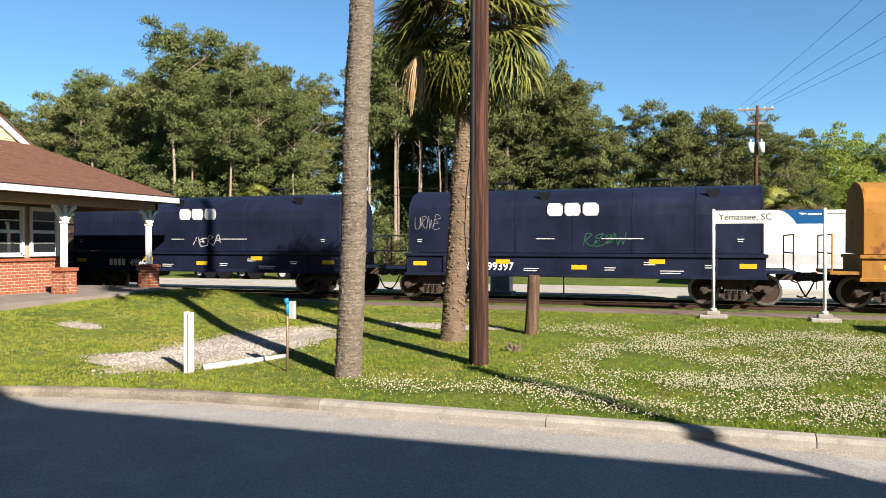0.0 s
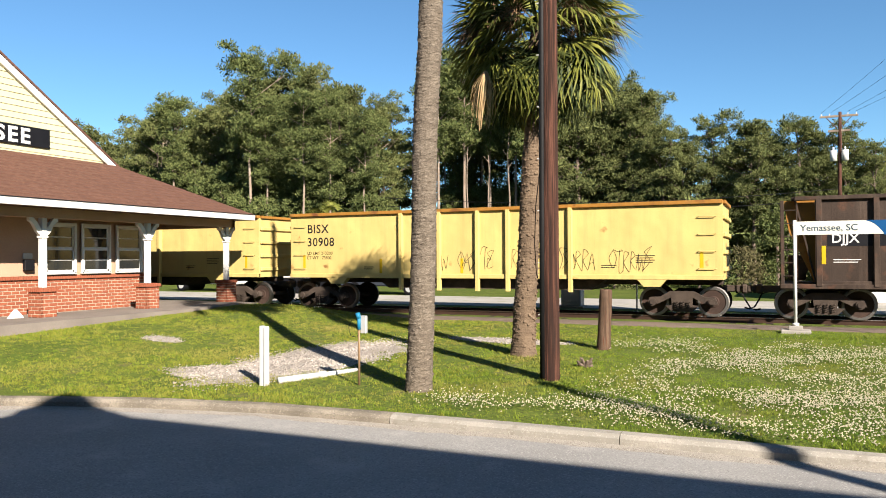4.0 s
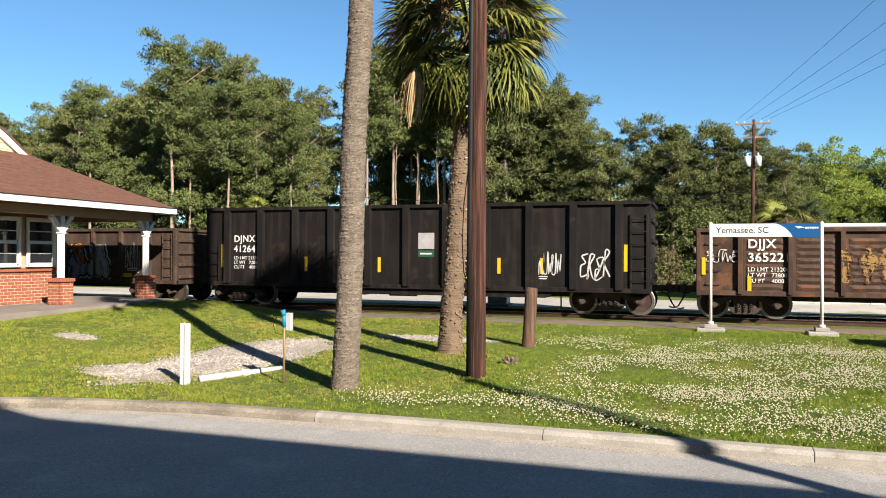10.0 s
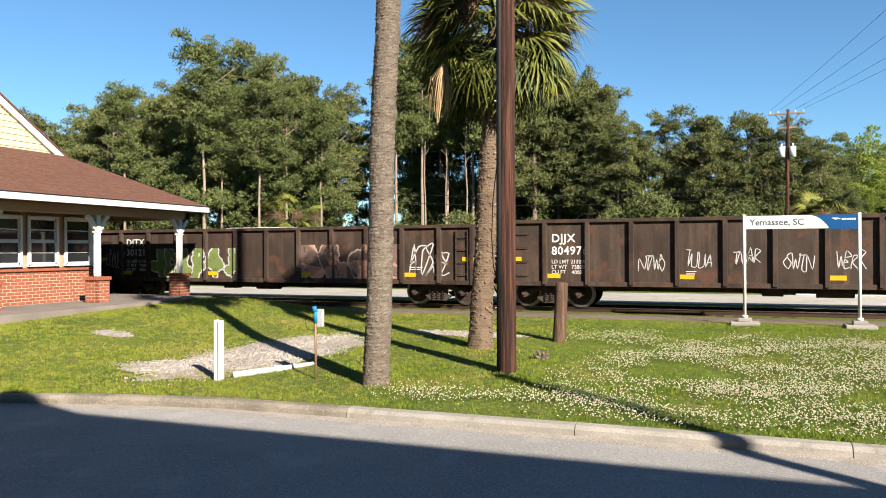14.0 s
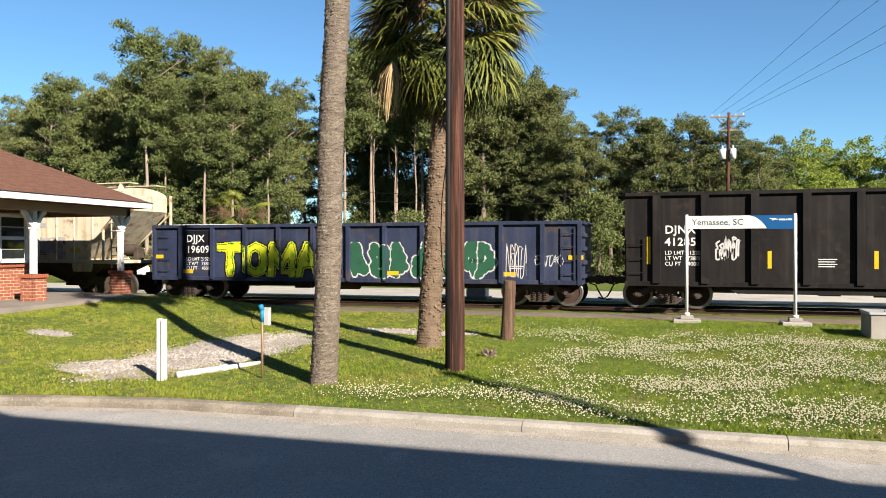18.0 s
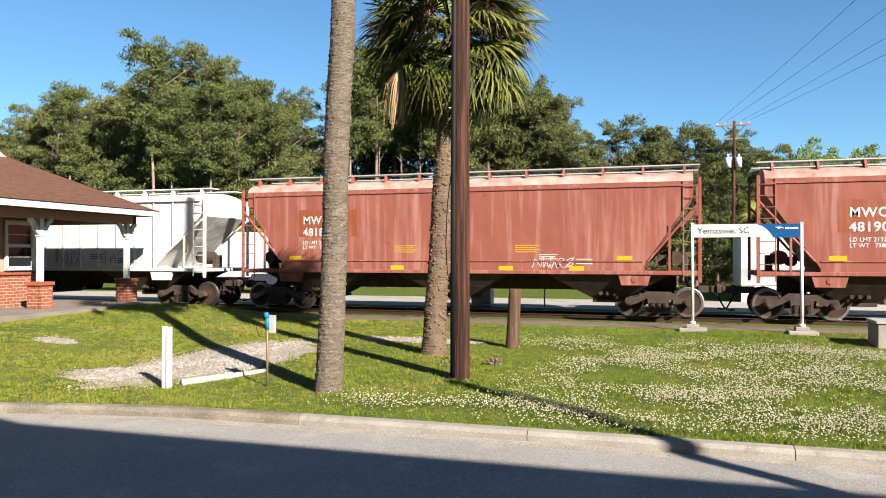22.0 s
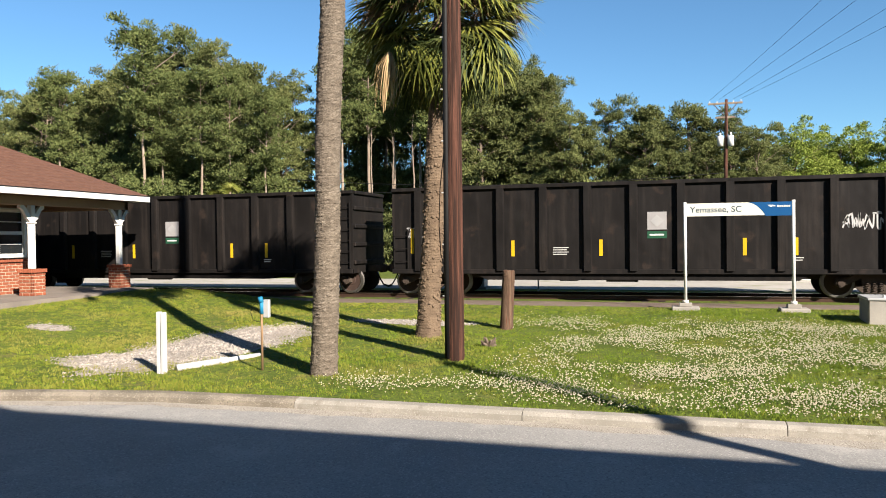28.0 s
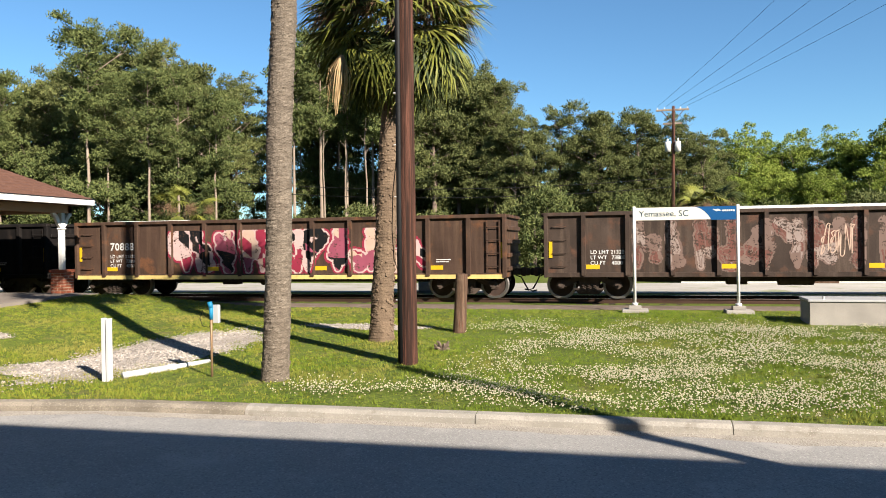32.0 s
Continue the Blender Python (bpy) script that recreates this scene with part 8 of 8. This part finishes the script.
            mural(car, sp[4][0] - 0.4, sp[5][1], 1.5, 2.3, y - 0.001, sp, ry - 0.002, 33, ["sprayorange", "aluminium", "teal", "sprayorange"], "inkblack", 4, fat=0.15)
            mural(car, sp[9][0], sp[11][1], 1.45, 2.3, y - 0.001, sp, ry - 0.002, 34, ["sprayorange", "aluminium", "teal", "aluminium"], "inkblack", 5, fat=0.15)
            scrawl(car, sp[12][1] + 0.1, 1.2, 0.7, 1.0, y, 130, n=6)
        elif k == 14:
            for j, (xx, ww) in enumerate(((-h + 0.4, 0.9), (sp[4][1] + 0.1, 0.6), (sp[7][1] + 0.1, 0.9), (sp[9][1], 1.2), (sp[10][1] + 0.1, 0.8), (sp[8][1] + 0.1, 0.7))):
                scrawl(car, xx, 1.0 + 0.2 * (j % 2), ww, 0.9, y, 140 + j, "spraywhite" if j % 2 else "sand", 4 + j % 3, 0.026)
            placard(car, (sp[5][1] + sp[6][0]) / 2, 1.9, y, "teal")
        elif k == 15:
            for j in range(5):
                scrawl(car, sp[2 + j][1] + 0.15, 1.2 + 0.1 * (j % 3), 0.8, 0.5, y, 150 + j, n=4, thick=0.026)
            scrawl(car, sp[8][1] + 0.2, 1.1, 0.8, 1.0, y, 156, n=5, thick=0.03)
            placard(car, (sp[7][1] + sp[8][0]) / 2, 1.9, y, "teal")
            scrawl(car, h - 1.6, 1.2, 0.9, 0.8, y, 157, n=5)
        elif k == 16:
            mural(car, sp[1][1], sp[4][1], 0.85, 2.0, y, sp, ry, 61, ["olive"], "spraywhite", 6, fat=0.22)
            mural(car, sp[6][1], sp[9][0], 0.9, 2.1, y, sp, ry, 62, ["salmon", "scuffmid", "salmon"], "peach", 4, fat=0.28, wear=0.2)
            scrawl(car, sp[9][1] + 0.2, 0.85, 1.5, 1.2, y, 160, n=5, thick=0.045)
            scrawl(car, -h + 0.4, 1.2, 0.9, 0.7, y, 161, n=6)
        elif k == 20:
            mural(car, sp[1][1] + 0.1, sp[4][1] + 0.3, 0.85, 2.15, y, sp, ry, 71, ["acid", "acid"], "inkblack", 4, word="TOMA", fat=0.19, dots="lime", wear=0.0)
            mural(car, sp[5][1], sp[9][0], 0.85, 2.1, y, sp, ry, 72, ["dkgreen"], "spraywhite", 7, fat=0.21, wear=0.03, lw=0.024)
            scrawl(car, sp[9][1] + 0.1, 0.9, 0.7, 1.2, y, 170, n=5, thick=0.026)
            scrawl(car, h - 1.5, 1.3, 0.9, 0.4, y, 171, n=5, thick=0.03)
        elif k == 29:
            mural(car, sp[2][1], sp[8][0], 0.85, 2.2, y, sp, ry, 81, ["leafgreen", "silver"], "spraywhite", 7, fat=0.2, wear=0.1, halo="inkblack")
            scrawl(car, -h + 0.4, 1.3, 0.8, 0.7, y, 172, n=6)
        elif k == 34:
            mural(car, sp[1][1], h - 0.7, 0.85, 2.5, y, sp, ry, 91, ["scuffred", "scuffmid", "scuffpale", "scuffred"], "scuffmid", 15, wear=0.38)
            scrawl(car, sp[5][1] + 0.1, 1.3, 0.9, 0.9, y, 180, "peach", 7, 0.03)
        elif k == 35:
            mural(car, sp[2][0], sp[9][0], 0.85, 2.4, y, sp, ry, 92, ["crimson", "palepink", "inkblack", "rosepaint", "peach"], "palepink", 11, halo="crimson", fat=0.2, wear=0.2)
            plate(car, "yellow_sill", -h + 0.1, h - 0.1, 0.68, 0.82, y - 0.072, M["yellow"], "worn yellow sill band")
    # tall black cars
    for k, seed in ((12, 1), (18, 2), (19, 3), (30, 4), (31, 5), (32, 6)):
        m, L = at(k)
        car, y, ry, sp, h = reg(k, highside(m, L))
        marks(car, sp[0][1] + 0.14, 2.35, y, "DJNX", {12: "41264", 18: "40622", 19: "41285", 30: "41044", 31: "41281", 32: "41146"}.get(k, 5), 0.25, small=3)
        if k != 18:
            placard(car, (sp[5][1] + sp[6][0]) / 2, 2.15, y, "green")
            reflectors(car, [(sp[j][1] + 0.3, 1.55) for j in (2, 4, 7, 8)], y)
            reflectors(car, [(-h + 0.72, 1.75), (h - 0.75, 1.75)], y)
            bm = bmesh.new()
            for q in ((-h + 0.72, 1.75), (h - 0.75, 1.75)):
                box(bm, q[0] - 0.055, q[0] + 0.055, y - 0.006, y, 1.4, 2.25)
            part("reflector_long", bm, M["reflect"], car, "long yellow reflective strip")
        else:
            reflectors(car, [(sp[j][1] + 0.3, 1.2) for j in (0, 3, 6, 9)], y, False)
            scrawl(car, sp[4][0] - 0.3, 0.9, 1.2, 1.0, ry - 0.001, 197, "acid", 4, 0.035)
            scrawl(car, sp[4][1] + 0.3, 1.0, 5.4, 1.2, ry - 0.001, 198, "acid", 7, 0.05)
            scrawl(car, sp[5][1], 0.95, 4.4, 0.6, ry - 0.001, 199, "acid", 8, 0.03)
        stencils(car, [(sp[3][1] + 0.2, 1.55, 0.5, 4), (sp[8][1] + 0.2, 1.2, 0.3, 2)], y)
        if k == 12:
            scrawl(car, sp[6][1] + 0.1, 1.1, 0.7, 1.1, y, 190, "acid", 4, 0.04)
            scrawl(car, sp[9][1] + 0.1, 1.1, 0.95, 0.9, y, 191, n=4, thick=0.045)
            scrawl(car, sp[8][1] + 0.2, 1.2, 0.7, 0.7, y, 192, n=5, thick=0.03)
        if k == 19:
            scrawl(car, sp[1][1] + 0.2, 1.5, 0.7, 0.7, y, 193, n=6, thick=0.05)
        if k == 30:
            scrawl(car, sp[9][1] + 0.1, 2.0, 1.2, 0.45, y, 194, n=6, thick=0.05)
            scrawl(car, -h + 0.5, 1.9, 0.6, 0.4, y, 195, n=5, thick=0.04)
        if k == 32:
            scrawl(car, sp[2][1] + 0.1, 1.6, 0.6, 0.35, y, 196, n=4, thick=0.03)
    # covered hoppers
    for k, paint, sm, lab, letters in ((21, "tan", False, "cream ribbed covered hopper streaked with rust", None), (22, "redcar", False, "oxide red ribbed covered hopper with white streaks", "IT FX"), (23, "redsmooth", True, "smooth-sided oxide red covered hopper", "MWCX"),
                                       (24, "redsmooth", True, "smooth-sided oxide red covered hopper", "MWCX"), (25, "whitecar", False, "white ribbed covered hopper with dark tags", None), (26, "tan_clean", False, "pale yellow ribbed covered hopper", None)):
        m, L = at(k)
        car, y, ry, sp, h = reg(k, covered_hopper(m, L, paint, sm, lab))
        ink = "stencil" if "red" in paint else "stencil_black"
        if letters or k == 21:
            marks(car, -h + 2.5, 3.05, y, letters, {22: "46 67 46", 23: "481905", 24: "481875"}.get(k, 6), 0.28, ink if k != 21 else "silver", 2)
        if k == 25:
            reflectors(car, [(-6.6, 2.2), (1.35, 1.95), (4.7, 1.95), (7.4, 2.3)], y)
        else:
            reflectors(car, [(-h + 2.2, 1.85), (h - 2.3, 1.85), (-1.9, 1.52), (1.9, 1.52)] + ([(-4.2, 1.52), (4.2, 1.52)] if sm else []), y, False)
        stencils(car, [(3.0, 1.95, 0.6, 3), (4.2, 1.8, 0.5, 3), (-0.4, 1.75, 0.9, 2)], y, ink)
        if k == 21:
            mural(car, -4.6, 5.6, 1.5, 2.35, y, sp, ry, 121, ["silver", "silver", "tan"], "silver", 9, fat=0.21, wear=0.3)
            for a in (2.5, 3.3, 4.1):
                bm = bmesh.new()
                prism(bm, [(a, 2.75), (a + 0.6, 2.75), (a + 0.6, 2.92), (a + 0.18, 2.92), (a + 0.18, 3.3), (a + 0.6, 3.3), (a + 0.6, 3.46), (a, 3.46)], 1, y - 0.005, y)
                part("emblem_block", bm, M["silver"], car, "faded grey emblem block")
        if k == 26:
            for a in (2.4, 3.2, 4.0):
                bm = bmesh.new()
                prism(bm, [(a, 2.6), (a + 0.55, 2.6), (a + 0.55, 2.75), (a + 0.16, 2.75), (a + 0.16, 3.2), (a + 0.55, 3.2), (a + 0.55, 3.35), (a, 3.35)], 1, y - 0.005, y)
                part("emblem_block", bm, M["silver"], car, "grey emblem block")
            for j in range(7):
                scrawl(car, -4.5 + j * 1.35, 1.55, 0.8, 0.4, y, 210 + j, "stencil_black", 4, 0.02)
        if k == 25:
            for j in range(5):
                scrawl(car, -4.9 + j * 2.1, 1.55, 1.2, 0.6, y, 220 + j, "stencil_black", 5, 0.013)
        if k in (23, 24):
            stencils(car, [(-2.0, 2.25, 0.8, 4), (2.2, 2.25, 0.8, 4)], y, "reflect")
            plate(car, "faded_panel", -h + 2.2, -h + 4.6, 2.6, 3.55, y + 0.003, M["tankband"], "repainted panel")
            scrawl(car, 3.0 if k == 23 else 2.8, 1.9 if k == 23 else 1.5, 1.3, 0.35, y, 230 + k, "stencil_black" if k == 23 else "spraywhite", 5, 0.03)
        if k == 22:
            rng = random.Random(4)
            for j in range(11):
                a = sp[3 + j][1] + rng.uniform(0.0, 0.3)
                plate(car, "white_streak", a, a + rng.uniform(0.12, 0.5), rng.uniform(1.5, 2.3), 3.9, y, M["dustwhite"], "white lime streak")
    # tank car
    m, L = at(27)
    car, y, ry, sp, h = reg(27, tank_car(m, L, "white tank car with a brick red centre band and ladder"))
    part("owner_mark", text_bm("PVSX", 0.4, pose(-h + 1.9, -1.375, 2.3), 0, 0.005), M["stencil_black"], car, "painted reporting letters")
    tagged(part("painted_number", text_bm("207473", 0.4, pose(-h + 3.3, -1.375, 2.3), 0, 0.005), M["stencil_black"], car), "painted number", kind="stuff")
    stencils(car, [(-h + 1.9, 2.15, 1.3, 2), (2.2, 2.4, 0.9, 4), (-2.7, 2.2, 0.9, 4)], -1.374, "stencil_black")
    reflectors(car, [(-h + 1.4, 2.6), (-1.3, 2.55), (1.3, 2.55), (3.4, 2.6), (h - 1.4, 2.6)], -1.372)


train()


# ---- what moves ----
def motions():
    for car, x0 in MOVERS:
        walk(car, [(t, pose(x0 + SPEED * t, YC, RAIL)) for t in (0.0, 8.0, 16.0, 24.0, 32.0)])
    starts = {c.name: x for c, x in MOVERS}
    rate = math.degrees(SPEED / 0.457)
    for w, d, car in WHEELS:
        x0 = starts[car.name]
        a, b = max(0.0, (-40 - x0) / SPEED), min(32.0, (22 - x0) / SPEED)
        rows = []
        if a < b:
            f0, f1 = int(a * FPS), int(b * FPS)
            rows = [(k / FPS, pose(d, 0, 0.457, 0, (rate * (k - f0) / FPS) % 360, 0)) for k in range(f0, f1 + 1)]
        if not rows or rows[0][0] > 0.001:
            rows.insert(0, (0.0, pose(d, 0, 0.457)))
        if rows[-1][0] < 31.99:
            rows.append((32.0, rows[-1][1]))
        walk(w, rows)


motions()
